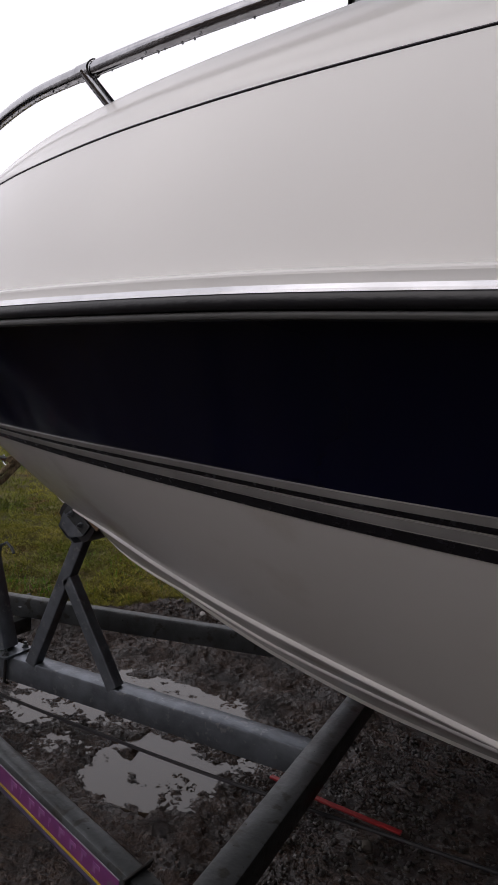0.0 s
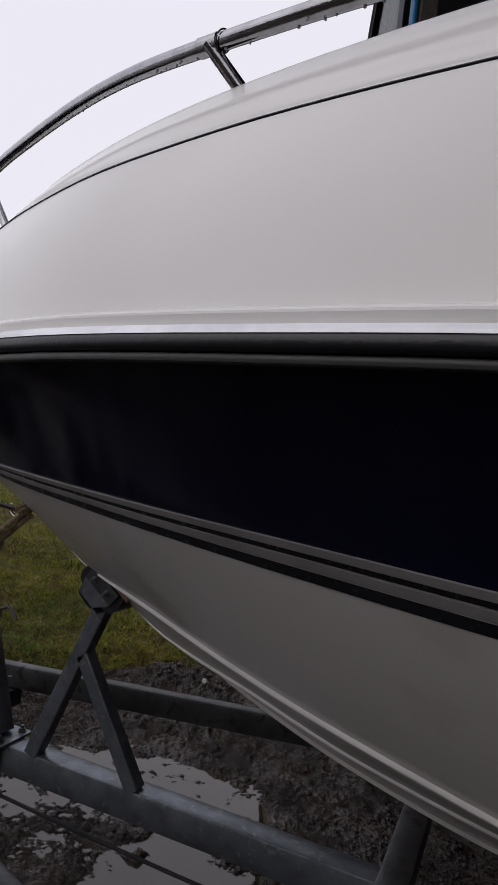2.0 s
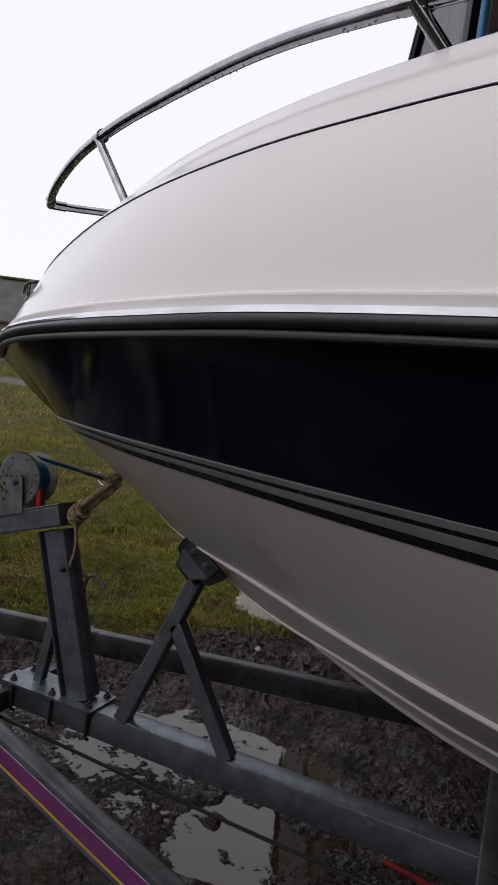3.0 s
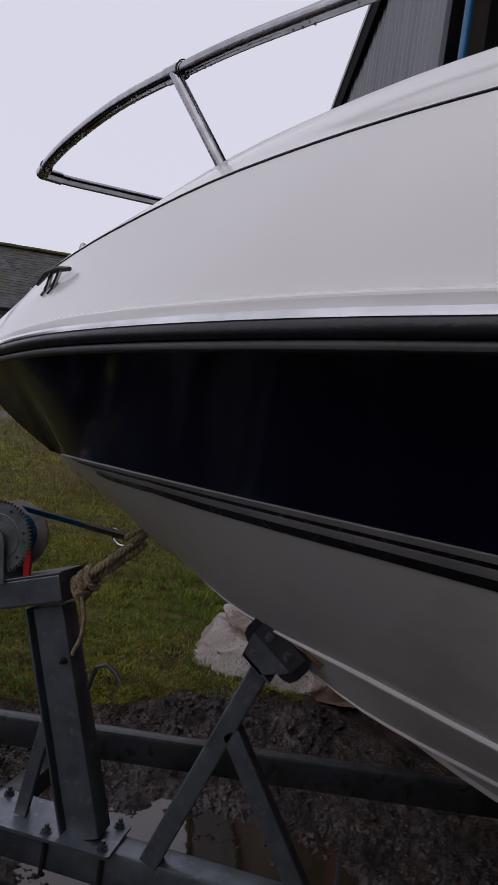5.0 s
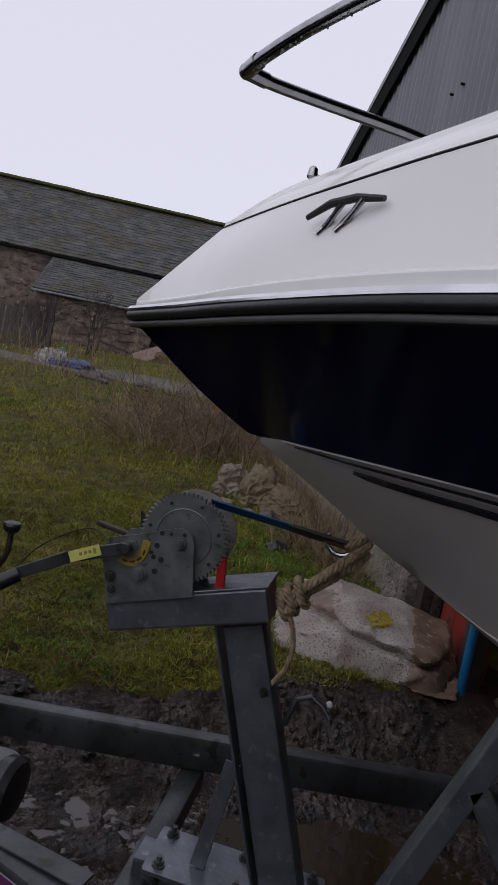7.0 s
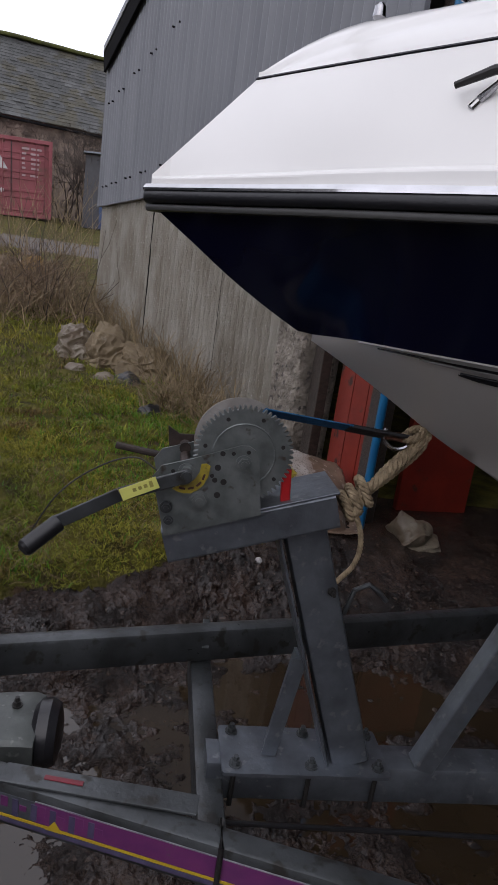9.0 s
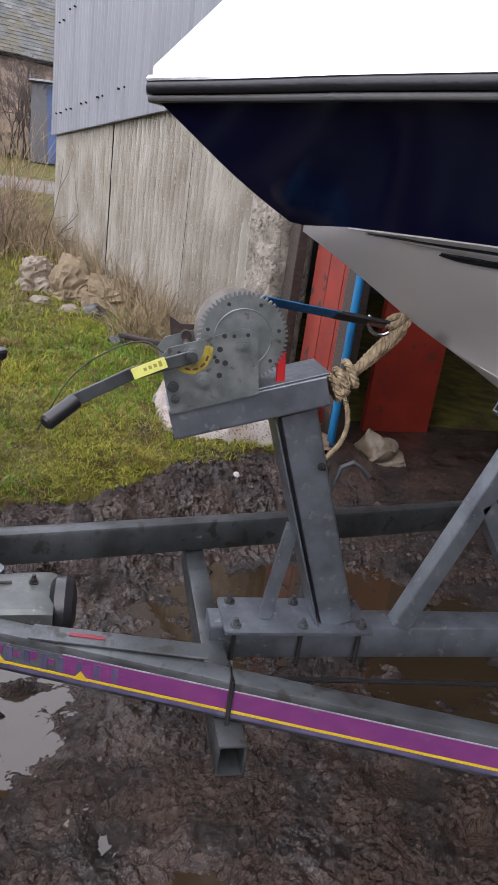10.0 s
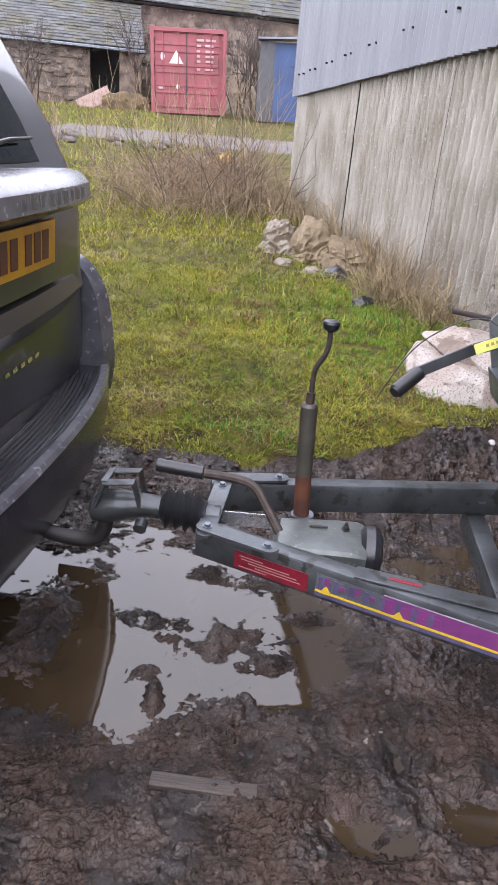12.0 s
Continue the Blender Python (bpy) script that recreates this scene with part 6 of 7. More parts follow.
for (x0, y0), (x1, y1), w in (((-2.625, 1.72), (-2.675, 1.665), 0.014),):
    bm = BM()
    beam(bm, (0, 0, 0), (x1 - x0, y1 - y0, 0), w, 0.005, 0.001)
    o = part("wood_chip", bm, M["chip"])
    o.location = (x0, y0, max(ground_z(x0, y0), ground_z(x1, y1)) + 0.002)
    tagged(o, "pale splinter of wood on the mud", "wood chip", "wood chips")
heap("plastic_scrap", (-3.28, 6.45), (0.10, 0.07, 0.06), M["old_tarp"], 35, "scrap of white plastic in the grass", "scrap", 0.4, 3.5, 3, 0.0, 0.8)
heap("plastic_scrap", (-3.02, 6.25), (0.11, 0.07, 0.06), M["old_tarp"], 37, "scrap of white plastic in the grass", "scrap", 0.4, 3.5, 3, 0.0, 0.8)
heap("black_scrap", (-2.82, 6.22), (0.13, 0.10, 0.09), M["black_plastic"], 39, "crumpled black plastic beside the sacking", "scrap", 0.4, 3.5, 3, 0.0, 0.8)
heap("black_scrap", (-2.60, 5.38), (0.10, 0.09, 0.08), M["black_plastic"], 41, "crumpled black plastic in the grass", "scrap", 0.45, 3.5, 3, 0.0, 0.8)
bag("rag", (-1.04, 3.93), [((-0.9, -0.2, 0.3), 0.11), ((0.3, -0.45, 0.9), 0.075), ((0.9, -0.2, 0.5), 0.105), ((0, -1, 0.35), 0.075), ((0.1, 1, 0.2), 0.09), ((0, 0, -1), 0.1)],
    M["old_tarp"], 45, "dirty crumpled white rag on the mud by the doorway", 7, 0.30, 0.14, (0.035, 0.3, 0.25))
heap("plastic_scrap", (-4.66, 11.3), (0.26, 0.2, 0.42), M["orange_scrap"], 71, "faded yellow plastic caught in the brambles", "scrap", 0.4, 3.2, 4, 0.0, 0.6)
heap("plastic_scrap", (-5.25, 12.3), (0.32, 0.2, 0.22), M["old_tarp"], 73, "torn white plastic caught in the brambles", "scrap", 0.4, 3.2, 4, 0.0, 0.6)
heap("blue_sheet_heap", (-10.4, 17.2), (0.7, 0.5, 0.25), M["blue_sheet"], 51, "crumpled blue sheeting beside the track", "heap", 0.35, 3, 4, 0.0, 0.6)
heap("rubbish_heap", (-11.2, 17.5), (0.5, 0.35, 0.34), M["pale_stone"], 53, "pale rubbish heap beside the blue sheeting", "heap", 0.4, 3, 4, 0.0, 0.5)
heap("plastic_scrap", (-11.0, 17.55), (0.22, 0.2, 0.46), M["green_scrap"], 55, "green plastic tub on the rubbish heap", "scrap", 0.3, 3, 3, 0.0, 0.7)
for i, (x, y, r) in enumerate(((-2.0, 3.47, 0.018), (-2.6, 1.86, 0.008), (-2.67, 1.70, 0.007), (-0.55, 2.1, 0.02))):
    bm = BM()
    bmesh.ops.create_icosphere(bm, subdivisions=2, radius=r)
    for v in bm.verts:
        v.co *= 1 + 0.3 * noise.noise(v.co * 60 + Vector((i, 0, 0)))
    o = part("pebble", bm, M["white_paint"] if i < 1 else M["gravel"])
    o.location = (x, y, ground_z(x, y) + r * 0.4)
    tagged(o, "pale pebble on the mud", "pebble", "pebbles")
bm = BM()
beam(bm, (0, 0, 0), (0.26, 0.008, 0.0), 0.04, 0.018, 0.003)
o = part("plank", bm, M["plank"])
o.location = (-3.205, 1.447, ground_z(-3.1, 1.447) + 0.004)
tagged(o, "short muddy plank trodden into the mud", "plank")
# red strap lying under the boat
bm = BM()
tube(bm, smooth_path([(-1.0, 2.30, 0.03), (-0.75, 2.255, 0.03), (-0.46, 2.22, 0.035)], 6), 0.02, 8, rounded(0.024, 0.010, 0.004))
tagged(part("red_strap", bm, M["red_plastic"]), "red strap lying on dark wet gravel", "strap")
# fence by the far track
fence = thing("plank_fence", "weathered vertical plank fence before the barn", "fence", (-15.4, 20.0, 1.80))
for i in range(14):
    bm = BM()
    h = 1.15 + rng.uniform(-0.15, 0.2)
    beam(bm, (i * 0.17, i * 0.06, -0.2), (i * 0.17 + rng.uniform(-0.03, 0.03), i * 0.06, h), 0.02, 0.14, 0.004, (1, 0.3, 0))
    part("board", bm, M["plank"], fence)
for i in (0, 13):
    bm = BM()
    beam(bm, (i * 0.17, i * 0.06 - 0.1, -0.3), (i * 0.17, i * 0.06 - 0.1, 1.7), 0.14, 0.14, 0.02, (1, 0.3, 0))
    part("post", bm, M["plank"], fence)

# ---- towing car ----
car = thing("off_road_car", "dark green-grey off-road estate car with a step bumper and yellow plate", "car", (-5.9, 1.90, 0.0))
V0 = Vector(car.location)


car.location.x -= 0.045


def vp(x, y, z):
    return Vector((x, y, z)) - V0


CY = 1.90
bm = BM()
secs = [(-3.735, 0.70, 0.66, 1.25, 0.10), (-3.755, 0.78, 0.60, 1.28, 0.12), (-3.80, 0.84, 0.55, 1.30, 0.12), (-3.95, 0.875, 0.50, 1.32, 0.10), (-5.5, 0.885, 0.48, 1.31, 0.10), (-6.9, 0.885, 0.48, 1.27, 0.10), (-7.4, 0.87, 0.5, 1.17, 0.10), (-8.1, 0.84, 0.52, 1.12, 0.12), (-8.3, 0.78, 0.58, 1.02, 0.12)]
skin(bm, [[vp(x, CY + a, (z0 + z1) / 2 + b) for a, b in rounded(w * 2, z1 - z0, r, 5)] for x, w, z0, z1, r in secs])
part("body", bm, M["car"], car, "dark metallic bodywork", True)
bm = BM()
cab = [(1.29, -3.775, -7.0, 0.845), (1.45, -3.84, -6.9, 0.815), (1.62, -3.93, -6.72, 0.775), (1.78, -4.02, -6.5, 0.735), (1.88, -4.10, -6.35, 0.70), (1.93, -4.25, -6.2, 0.63)]
skin(bm, [[vp((x0 + x1) / 2 + a, CY + b, z) for a, b in rounded(x0 - x1, w * 2, 0.09, 5)] for z, x0, x1, w in cab])
part("cabin", bm, M["car"], car, smooth=True)
# tinted rear window
bm = BM()
win = [(1.335, -3.795, 0.790), (1.45, -3.842, 0.765), (1.62, -3.932, 0.728), (1.80, -4.032, 0.685)]
grid = []
for z, x, w in win:
    grid.append([bm.verts.new(vp(x + 0.006 - 0.03 * (abs(t) ** 6), CY + w * t, z)) for t in np.linspace(-1, 1, 13)])
for a, b in zip(grid, grid[1:]):
    for i in range(12):
        bm.faces.new((a[i], b[i], b[i + 1], a[i + 1]))
bmesh.ops.solidify(bm, geom=bm.faces[:], thickness=0.012)
rw = part("rear_window", bm, M["glass"], car, "tinted rear window", True)
bm = BM()
tube(bm, [vp(-3.79, 2.02, 1.365), vp(-3.788, 2.25, 1.395), vp(-3.792, 2.40, 1.40)], [0.010, 0.006, 0.004], 8)
rod(bm, vp(-3.80, 2.03, 1.36), vp(-3.762, 2.03, 1.36), 0.022, 12)
part("wiper", bm, M["black_plastic"], rw, smooth=True)
for s in (1, -1):
    for xa, xb in ((-4.15, -5.0), (-5.1, -5.9), (-6.0, -6.6)):
        bm = BM()
        a = [vp(xa, CY + s * 0.852, 1.34), vp(xb, CY + s * 0.852, 1.34), vp(xb + 0.02, CY + s * 0.752, 1.76), vp(xa - 0.05, CY + s * 0.752, 1.76)]
        vs = [bm.verts.new(p) for p in a] + [bm.verts.new(p - Vector((0, s * 0.02, 0))) for p in a]
        bm.faces.new(vs[:4])
        for i in range(4):
            bm.faces.new((vs[i], vs[(i + 1) % 4], vs[4 + (i + 1) % 4], vs[4 + i]))
        part("side_window", bm, M["glass"], car)


def across(name, rows, y0, y1, mat, bow=0.06, label="", n=16):
    """A moulding across the tail: rows of (x, z), bowed forward towards the sides."""
    bm = BM()
    rings = []
    for i in range(n + 1):
        y = y0 + (y1 - y0) * i / n
        t = abs((y - CY) / 0.88)
        rings.append([vp(x - bow * t ** 2.4, y, z) for x, z in rows])
    skin(bm, rings)
    return part(name, bm, mat, car, label, True)


ledge = across("tail_ledge", [(-3.80, 1.20), (-3.68, 1.205), (-3.655, 1.225), (-3.66, 1.275), (-3.69, 1.305), (-3.80, 1.325)], 1.14, 2.66, M["car_trim_lit"], 0.07, "wet grey moulding, sky sheen in its paler colour, with raised badge marks")
for k in range(9):
    y = 2.02 + k * 0.064
    t = abs((y - CY) / 0.88)
    bm = BM()
    beam(bm, vp(-3.656 - 0.07 * t ** 2.4, y, 1.237), vp(-3.66 - 0.07 * t ** 2.4, y + 0.004, 1.266), 0.006, 0.036 if k % 2 else 0.026, 0.002, (0, 1, 0))
    part("badge_bar", bm, M["car"], ledge)
across("plate_recess", [(-3.78, 1.00), (-3.708, 1.00), (-3.715, 1.205), (-3.78, 1.205)], 1.45, 2.42, M["car"], 0.05)
pl = across("number_plate", [(-3.702, 1.062), (-3.696, 1.062), (-3.690, 1.188), (-3.702, 1.188)], 1.79, 2.325, M["plate"], 0.05, "yellow number plate")
for k in range(6):
    y = 1.90 + k * 0.062 + (0.03 if k > 2 else 0)
    t = abs((y - CY) / 0.88)
    bm = BM()
    beam(bm, vp(-3.6935 - 0.05 * t ** 2.4, y, 1.084), vp(-3.6895 - 0.05 * t ** 2.4, y, 1.166), 0.004, 0.042, 0.001, (0, 1, 0))
    part("print_bar", bm, M["plate_ink"], pl)
across("tailgate_edge", [(-3.80, 0.86), (-3.715, 0.88), (-3.69, 0.93), (-3.70, 0.985), (-3.80, 1.0)], 1.12, 2.66, M["car"], 0.07, "creased lower tailgate")
for k in range(5):
    y = 1.98 + k * 0.05
    bm = BM()
    beam(bm, vp(-3.722, y, 0.80), vp(-3.720, y + 0.022, 0.805), 0.006, 0.014, 0.002)
    part("badge_bar", bm, M["chrome"], car)
bump = across("step_bumper", [(-3.80, 0.34), (-3.61, 0.35), (-3.572, 0.40), (-3.556, 0.50), (-3.560, 0.60), (-3.578, 0.622), (-3.598, 0.612), (-3.72, 0.612), (-3.74, 0.66), (-3.82, 0.66)], 1.02, 2.78, M["car_grey"], 0.13, "scuffed grey step bumper", 24)
# separate pale strip draws the bright highlight along the bumper's edge
rim = across("bumper_rim", [(-3.560, 0.600), (-3.553, 0.612), (-3.562, 0.627), (-3.585, 0.628), (-3.594, 0.614), (-3.58, 0.600)], 1.03, 2.77, M["car_trim_lit"], 0.13, "bumper rim in a paler colour painting its wet highlight", 24)
rim.parent = bump
pad = across("tread_pad", [(-3.605, 0.612), (-3.605, 0.6165), (-3.715, 0.6165), (-3.715, 0.612)], 1.20, 2.60, M["tread"], 0.13, "ribbed black plastic tread", 24)
pad.parent = bump
for k in range(7):
    x = -3.615 - k * 0.015
    bm = BM()
    pts = []
    for i in range(17):
        y = 1.25 + (2.62 - 1.25) * i / 16
        t = abs((y - CY) / 0.88)
        pts.append(vp(x - 0.13 * t ** 2.4, y, 0.6172))
    tube(bm, pts, 0.0038, 6)
    part("tread_rib", bm, M["tread"], bump)
for s in (1, -1):
    bm = BM()
    prof = [(p.x, p.z) for p in smooth_path([(-3.675, 0, 0.50), (-3.660, 0, 0.62), (-3.668, 0, 0.76), (-3.69, 0, 0.89), (-3.745, 0, 0.985), (-3.83, 0, 1.03), (-3.93, 0, 1.03), (-4.0, 0, 0.98)], 4)] + [(-4.02, 0.5)]
    a = [bm.verts.new(vp(x, CY + s * 0.875, z)) for x, z in prof]
    b = [bm.verts.new(vp(x - 0.02, CY + s * 0.80, z)) for x, z in prof]
    bm.faces.new(a)
    bm.faces.new(b[::-1])
    for i in range(len(a)):
        j = (i + 1) % len(a)
        bm.faces.new((a[i], b[i], b[j], a[j]))
    # bumper ends take the same paler colour for the sky light on them
    part("bumper_end", bm, M["car_trim_lit"], car, smooth=True)
bm = BM()
tube(bm, smooth_path([vp(-3.80, 1.9, 0.42), vp(-3.68, 1.9, 0.40), vp(-3.53, 1.9, 0.368), vp(-3.447, 1.9, 0.375), vp(-3.417, 1.9, 0.42), vp(-3.417, 1.9, 0.46)], 6), 0.022, 12)
part("tow_hook", bm, M["iron"], car, "black swan-neck tow hook", True)
for x in (-4.75, -7.35):
    for s in (1, -1):
        bm = BM()
        ys = [(0.30, -0.09), (0.355, -0.10), (0.375, -0.05), (0.375, 0.05), (0.355, 0.10), (0.30, 0.09)]
        skin(bm, [[vp(x + r * math.cos(a), CY + s * 0.76 + o, 0.372 + r * math.sin(a)) for a in np.linspace(0, 6.2832, 28, endpoint=False)] for r, o in ys])
        wh = part("wheel", bm, M["tyre"], car, "road tyre", True)
        bm = BM()
        rod(bm, vp(x, CY + s * 0.76, 0.372), vp(x, CY + s * 0.835, 0.372), 0.21, 24, 0.19)
        part("rim", bm, M["galv"], wh)

# ---- vegetation ----
def blades(name, n, area, keep, length, width, mat, label, category, seed, lean=0.5):
    """Tapered bent blades as one object."""
    g = np.random.RandomState(seed)
    vs, fs = [], []
    while n > 0:
        x, y = g.uniform(area[0], area[1]), g.uniform(area[2], area[3])
        n -= 1
        k = keep(x, y)
        if g.uniform() > k:
            continue
        z = ground_z(x, y, y < 4.3) - 0.005
        a, t = g.uniform(0, 6.283), g.uniform(0, 6.283)
        L, w = length * g.uniform(0.45, 1.3) * (1 + 0.6 * noise.noise(Vector((x * 5, y * 5, 77)))), width * g.uniform(0.6, 1.3)
        b = lean * g.uniform(0.2, 1.4) * L
        wx, wy = math.cos(a) * w / 2, math.sin(a) * w / 2
        lx, ly = math.cos(t) * b, math.sin(t) * b
        i = len(vs)
        h = L * 0.62
        vs += [(x - wx, y - wy, z), (x + wx, y + wy, z), (x + wx * 0.8 + lx * 0.35, y + wy * 0.8 + ly * 0.35, z + h), (x - wx * 0.8 + lx * 0.35, y - wy * 0.8 + ly * 0.35, z + h), (x + lx, y + ly, z + L * 0.9)]
        fs += [(i, i + 1, i + 2, i + 3), (i + 3, i + 2, i + 4)]
    me = bpy.data.meshes.new(name)
    me.from_pydata(vs, [], fs)
    me.materials.append(mat)
    return tagged(new(name, me), label, category, kind="stuff")


def off_wall(x, y):
    """Distance in front of the shed's gable."""
    return (Vector((x, y, 0)) - C0).dot(no)


def lawn(x, y):
    if off_wall(x, y) < 0.05 or y < grass_edge(x) + 0.12 * noise.noise(Vector((x * 4, y * 4, 2))):
        return 0
    if x > -1.75 + 0.2 * (4 - y) and y < 4.7:
        return 0
    if 16.2 + 0.05 * (x + 8) < y < 18.6 + 0.05 * (x + 8):
        return 0.04
    return 0.5 + 0.6 * noise.noise(Vector((x * 1.3, y * 1.3, 4))) + 0.85 * noise.noise(Vector((x * 10, y * 10, 14)))


GL = "rough green grass with yellowed patches"
blades("grass", 270000, (-5.2, -1.0, 2.85, 6.0), lawn, 0.030, 0.0038, M["grass"], GL, "grass", 1, 1.6)
blades("grass", 75000, (-9.0, -1.5, 4.5, 11.0), lawn, 0.060, 0.007, M["grass"], GL, "grass", 2, 1.2)
blades("grass", 45000, (-22.0, 0.0, 9.0, 27.0), lawn, 0.10, 0.018, M["grass"], GL, "grass", 3, 1.2)


def withered(x, y):
    return max(0, lawn(x, y)) * max(0, noise.noise(Vector((x * 1.9, y * 1.9, 31))) + 0.2) * 1.6


def mossy(x, y):
    return max(0, lawn(x, y)) * max(0, noise.noise(Vector((x * 2.6, y * 2.6, 57))) + 0.6 * noise.noise(Vector((x * 8, y * 8, 61))) + 0.08) * 2.2


blades("moss", 130000, (-5.4, -1.0, 2.85, 9.0), mossy, 0.022, 0.0055, M["lawn_moss"], "tufts of yellow-green moss in the lawn", "moss", 21, 2.0)
blades("dead_grass", 95000, (-5.2, -1.0, 2.85, 7.0), withered, 0.040, 0.0030, M["straw"], "matted dead grass in the lawn", "dead grass", 11, 2.4)


def lush(x, y):
    """Fresh growth below the shed wall and along the mud."""
    return max(0, lawn(x, y)) * max(1.5 * math.exp(-((x + 2.50) / 0.55) ** 2 - ((y - 4.95) / 0.85) ** 2), 0.8 * math.exp(-((x + 3.25) / 0.3) ** 2 - ((y - 3.2) / 0.16) ** 2))


blades("grass", 60000, (-4.0, -1.4, 2.9, 6.6), lush, 0.050, 0.0042, M["fresh_grass"], "fresh bright green grass near the shed wall", "grass", 23, 0.9)


def wall_strip(x, y):
    o = off_wall(x, y)
    return 0 if o < 0.04 or (Vector((x, y, 0)) - C0).dot(ud) > 4.55 else math.exp(-(o / 0.28) ** 2) * (0.6 + 0.4 * noise.noise(Vector((x * 2, y * 2, 1))))


def thicket(x, y):
    """Dense where the brambles lean on the shed's corner."""
    if off_wall(x, y) < 0.1:
        return 0
    c = noise.noise(Vector((x * 1.6, y * 1.6, 8)))
    return max(0, math.exp(-((x + 4.5) / 0.95) ** 2 - ((y - 10.0) / 1.5) ** 2) * (1.0 + 0.6 * c) + 0.03 * max(0, c) * math.exp(-((y - 13) / 1.6) ** 2))


blades("dry_grass", 30000, (-4.2, -1.3, 4.3, 9.6), wall_strip, 0.42, 0.006, M["straw"], "dead straw-coloured grass stems along the shed wall", "dry grass", 4, 0.9)
blades("dry_grass", 34000, (-9.0, -3.2, 7.0, 15.5), thicket, 0.40, 0.008, M["straw"], "tangle of dead stems and brambles in the field", "dry grass", 5, 1.5)


def straw_tuft(x, y):
    return math.exp(-((x + 2.42) / 0.16) ** 2 - ((y - 5.55) / 0.16) ** 2) + 0.7 * math.exp(-((x + 2.12) / 0.14) ** 2 - ((y - 5.15) / 0.2) ** 2)


blades("dry_grass", 5200, (-2.9, -1.8, 4.8, 6.0), straw_tuft, 0.26, 0.006, M["straw"], "pale curled straw tuft below the shed wall", "dry grass", 6, 2.2)


def twigs(name, n, area, keep, height, mat, label, seed, r=0.006, spread=0.35, droop=0.06):
    """Bare forked stems as one object."""
    g = np.random.RandomState(seed)
    bm = BM()
    while n > 0:
        x, y = g.uniform(area[0], area[1]), g.uniform(area[2], area[3])
        if g.uniform() > keep(x, y):
            continue
        n -= 1
        base = Vector((x, y, ground_z(x, y, False) - 0.02))
        h = height * g.uniform(0.5, 1.25)
        d = Vector((g.uniform(-spread, spread), g.uniform(-spread, spread), 1)).normalized()
        pts = [base]
        for k in range(4):
            d = (d + Vector((g.uniform(-0.25, 0.25), g.uniform(-0.25, 0.25), -droop))).normalized()
            pts.append(pts[-1] + d * h / 4)
        tube(bm, pts, [r, r * 0.85, r * 0.7, r * 0.5, r * 0.25], 4)
        for k in (1, 2, 3):
            if g.uniform() < 0.75:
                e = (d + Vector((g.uniform(-0.9, 0.9), g.uniform(-0.9, 0.9), 0.2))).normalized()
                tube(bm, [pts[k], pts[k] + e * h * 0.18, pts[k] + (e + Vector((0, 0, 0.3))) * h * 0.32], [r * 0.55, r * 0.4, r * 0.2], 3)
    return tagged(part(name, bm, mat), label, "shrub", kind="stuff")


twigs("bramble", 60, (-6.5, -3.4, 7.5, 12.5), thicket, 1.15, M["twig"], "bare brown bramble stems by the shed", 7, 0.005, 0.55, 0.15)
twigs("bramble", 640, (-6.2, -3.6, 8.0, 12.5), thicket, 0.95, M["bramble"], "pale dead bramble stems arching by the shed", 8, 0.0045, 0.9, 0.3)
twigs("bramble", 60, (-11.2, -8.6, 13.6, 15.9), lambda x, y: 1.0, 1.1, M["bramble"], "thin brown stems before the track", 12, 0.007, 0.4)
twigs("saplings", 95, (-8.8, -4.0, 10.5, 15.5), lambda x, y: 0.25 + 0.75 * max(0, (x + 8.8) / 4.8), 1.5, M["straw"], "thin bare saplings before the track", 9, 0.006)


def shrub(x, y, h, seed, label):
    """A bare many-stemmed shrub."""
    g = np.random.RandomState(seed)
    bm = BM()
    gz = ground_z(x, y, False)

    def grow(p, d, L, r, depth):
        q = p + d * L * 0.5
        d2 = (d + Vector(g.uniform(-0.2, 0.2, 3))).normalized()
        e = q + d2 * L * 0.5
        tube(bm, [p, q, e], [r, r * 0.85, r * 0.65], 4)
        if depth:
            for _ in range(3):
                grow(e, (d2 + Vector(g.uniform(-0.65, 0.65, 3)) + Vector((0, 0, 0.12))).normalized(), L * g.uniform(0.55, 0.8), r * 0.55, depth - 1)
    for _ in range(5):
        grow(Vector((g.uniform(-0.2, 0.2), g.uniform(-0.2, 0.2), -0.1)), (Vector((g.uniform(-0.4, 0.4), g.uniform(-0.4, 0.4), 1))).normalized(), h * 0.36, 0.03, 4)
    o = part("bare_shrub", bm, M["twig"])
    o.location = (x, y, gz)
    return tagged(o, label, "shrub")


shrub(-6.2, 27.0, 3.4, 2, "tall bare shrub beside the container")
shrub(-10.5, 27.6, 3.8, 3, "tall bare shrub behind the container")
shrub(-5.6, 25.9, 3.0, 5, "bare climbing scrub between container and store")
shrub(-6.9, 28.6, 3.6, 6, "bare climbing scrub on the barn wall")
shrub(-12.6, 22.4, 2.6, 8, "rounded bare shrub against the barn wall")
shrub(-13.8, 20.6, 2.0, 4, "rounded bare shrub behind the plank fence")
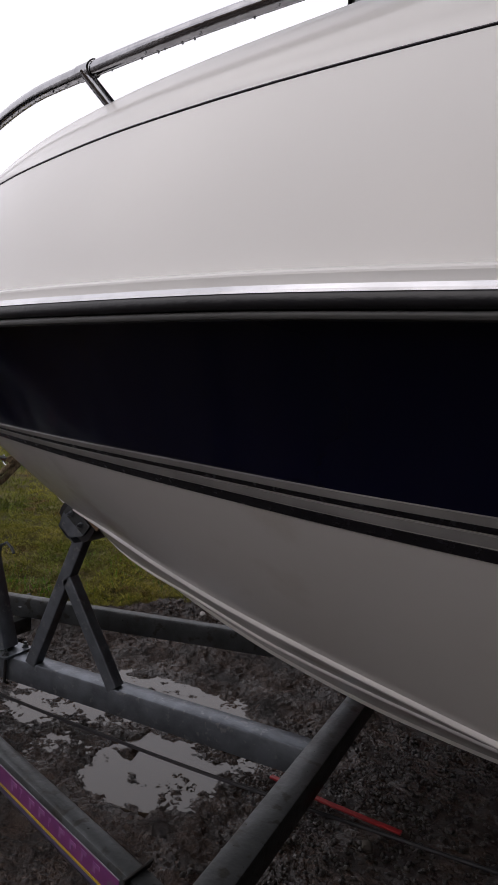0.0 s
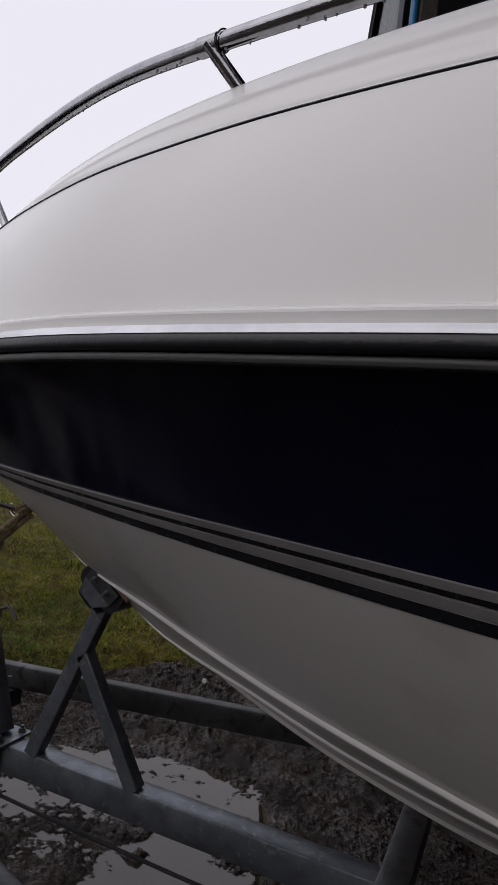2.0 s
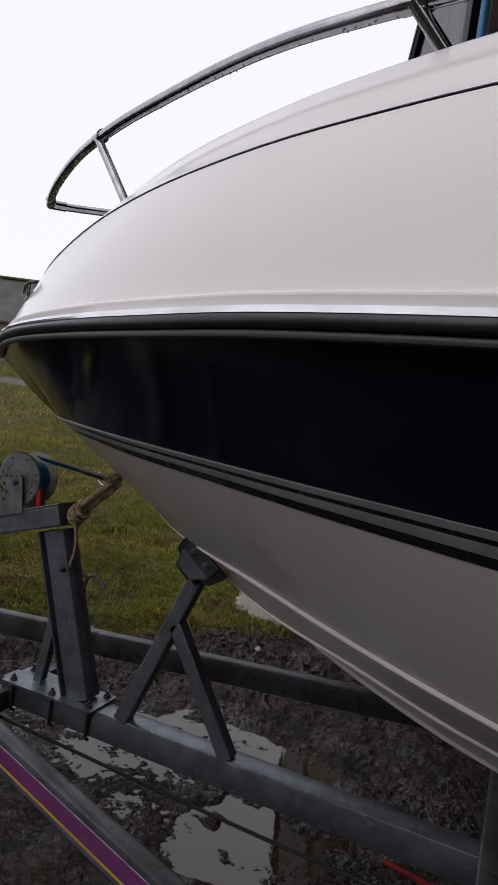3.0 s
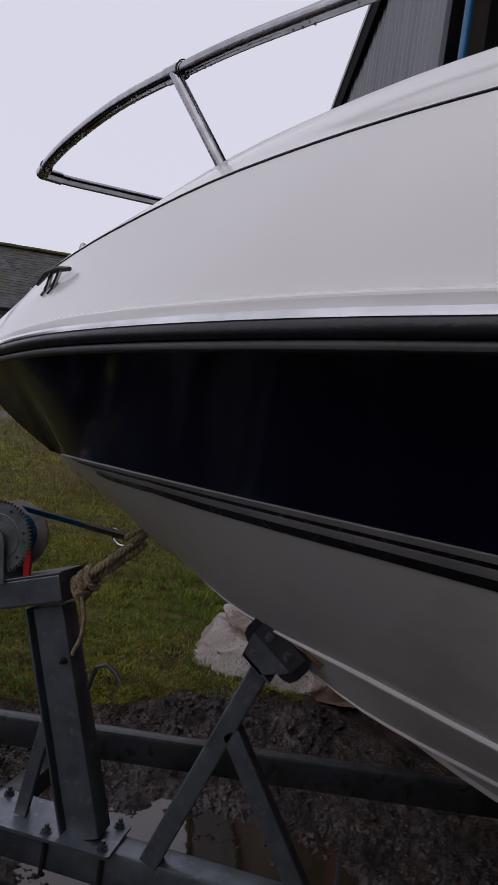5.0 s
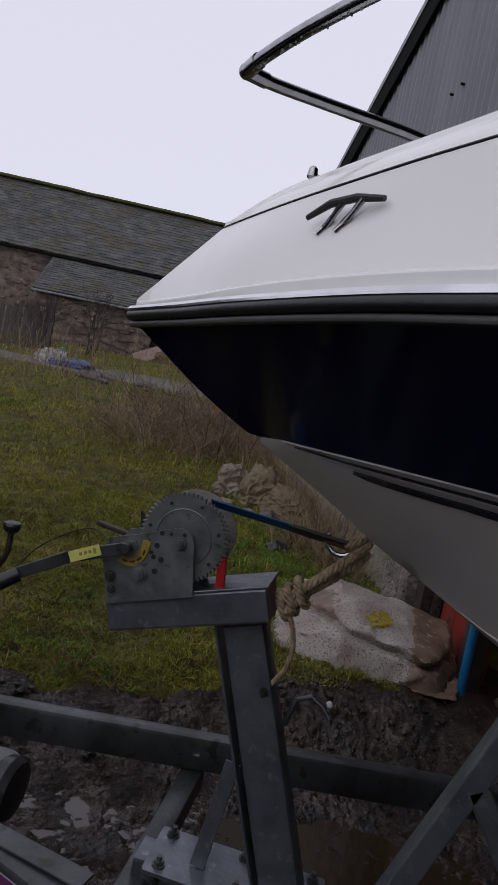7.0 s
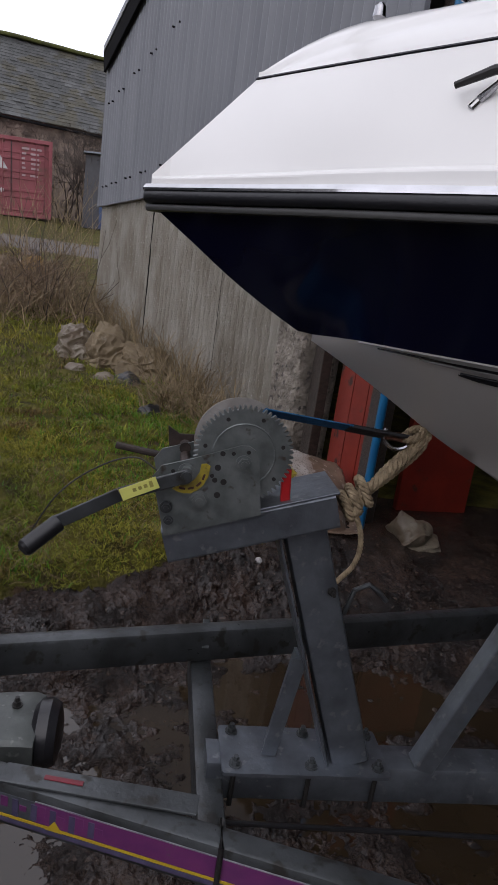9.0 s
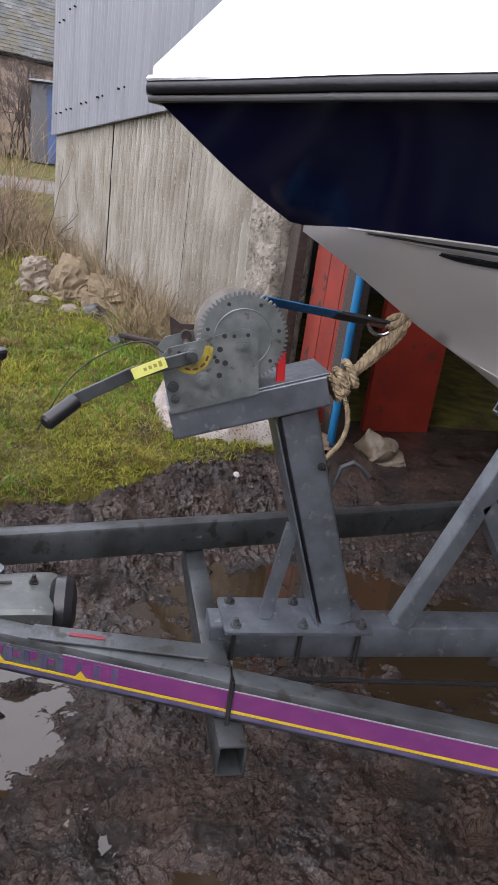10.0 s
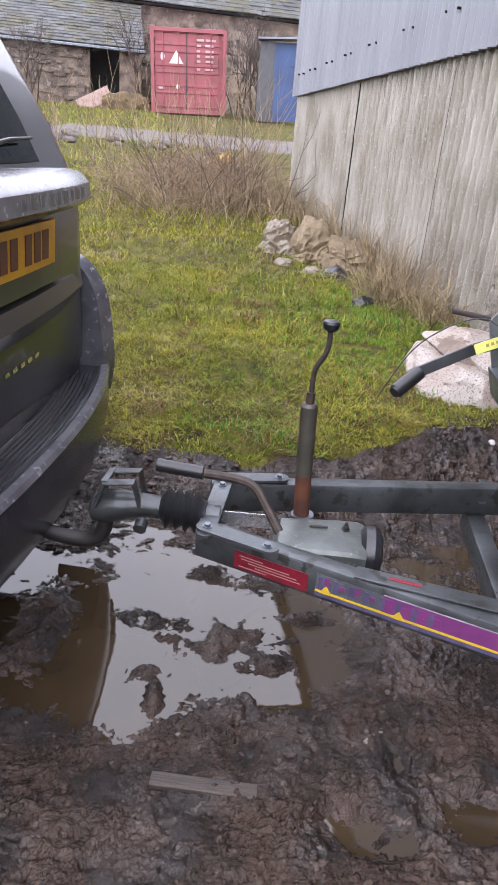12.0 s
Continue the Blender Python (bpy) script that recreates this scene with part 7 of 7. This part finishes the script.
# rubble along the track
for i in range(16):
    g = np.random.RandomState(100 + i)
    x, y, r = g.uniform(-9.5, -4.6), g.uniform(14.6, 16.0), g.uniform(0.06, 0.17)
    bm = BM()
    bmesh.ops.create_icosphere(bm, subdivisions=2, radius=r)
    for v in bm.verts:
        v.co = Vector((v.co.x * 1.3, v.co.y, v.co.z * 0.7)) * (1 + 0.35 * noise.noise(v.co * 9 + Vector((i * 3, 0, 0))))
    o = part("rubble", bm, M["gravel"])
    o.location = (x, y, ground_z(x, y, False) + r * 0.3)
    tagged(o, "broken grey rubble beside the track", "rubble", "rubble along the track")
# wet shingle under the hull
g = np.random.RandomState(61)
ico = BM()
bmesh.ops.create_icosphere(ico, subdivisions=1, radius=1.0)
iv = [v.co.copy() for v in ico.verts]
fi = [tuple(v.index for v in f.verts) for f in ico.faces]
ico.free()
sv, sf = [], []
for _ in range(5200):
    x, y = g.uniform(-1.05, 0.7), g.uniform(1.6, 3.0)
    if g.uniform() > min(1, (x + 1.05) * 2.2) * (0.7 + 0.6 * noise.noise(Vector((x * 5, y * 5, 3)))):
        continue
    r = g.uniform(0.004, 0.011)
    sc = Vector((r * g.uniform(0.8, 1.5), r * g.uniform(0.8, 1.5), r * g.uniform(0.5, 0.9)))
    c = Vector((x, y, ground_z(x, y) + r * 0.25))
    i = len(sv)
    sv += [c + Vector((v.x * sc.x, v.y * sc.y, v.z * sc.z)) for v in iv]
    sf += [tuple(i + k for k in f) for f in fi]
me = bpy.data.meshes.new("shingle")
me.from_pydata(sv, [], sf)
me.materials.append(M["wet_gravel"])
tagged(new("shingle", me), "dark wet shingle under the boat", "shingle", kind="stuff")
# loose clods on the mud bank
g = np.random.RandomState(77)
cv, cf = [], []
for _ in range(700):
    x = g.uniform(-4.2, -0.9)
    y = grass_edge(x) - abs(g.normal(0.05, 0.24))
    r = 0.004 + 0.015 * g.uniform() ** 3
    c = Vector((x, y, ground_z(x, y) + r * 0.2))
    if c.z < WATER + 0.01:
        continue
    i = len(cv)
    k = g.uniform(0, 50)
    for v in iv:
        cv.append(c + Vector((v.x * 1.25, v.y, v.z * 0.75)) * r * (1 + 0.5 * noise.noise(v * 1.7 + Vector((k, 0, 0)))))
    cf += [tuple(i + q for q in f) for f in fi]
me = bpy.data.meshes.new("mud_clods")
me.from_pydata(cv, [], cf)
me.materials.append(M["mud"])
tagged(new("mud_clods", me), "loose dark clods of wet mud along the grass edge", "mud", kind="stuff")
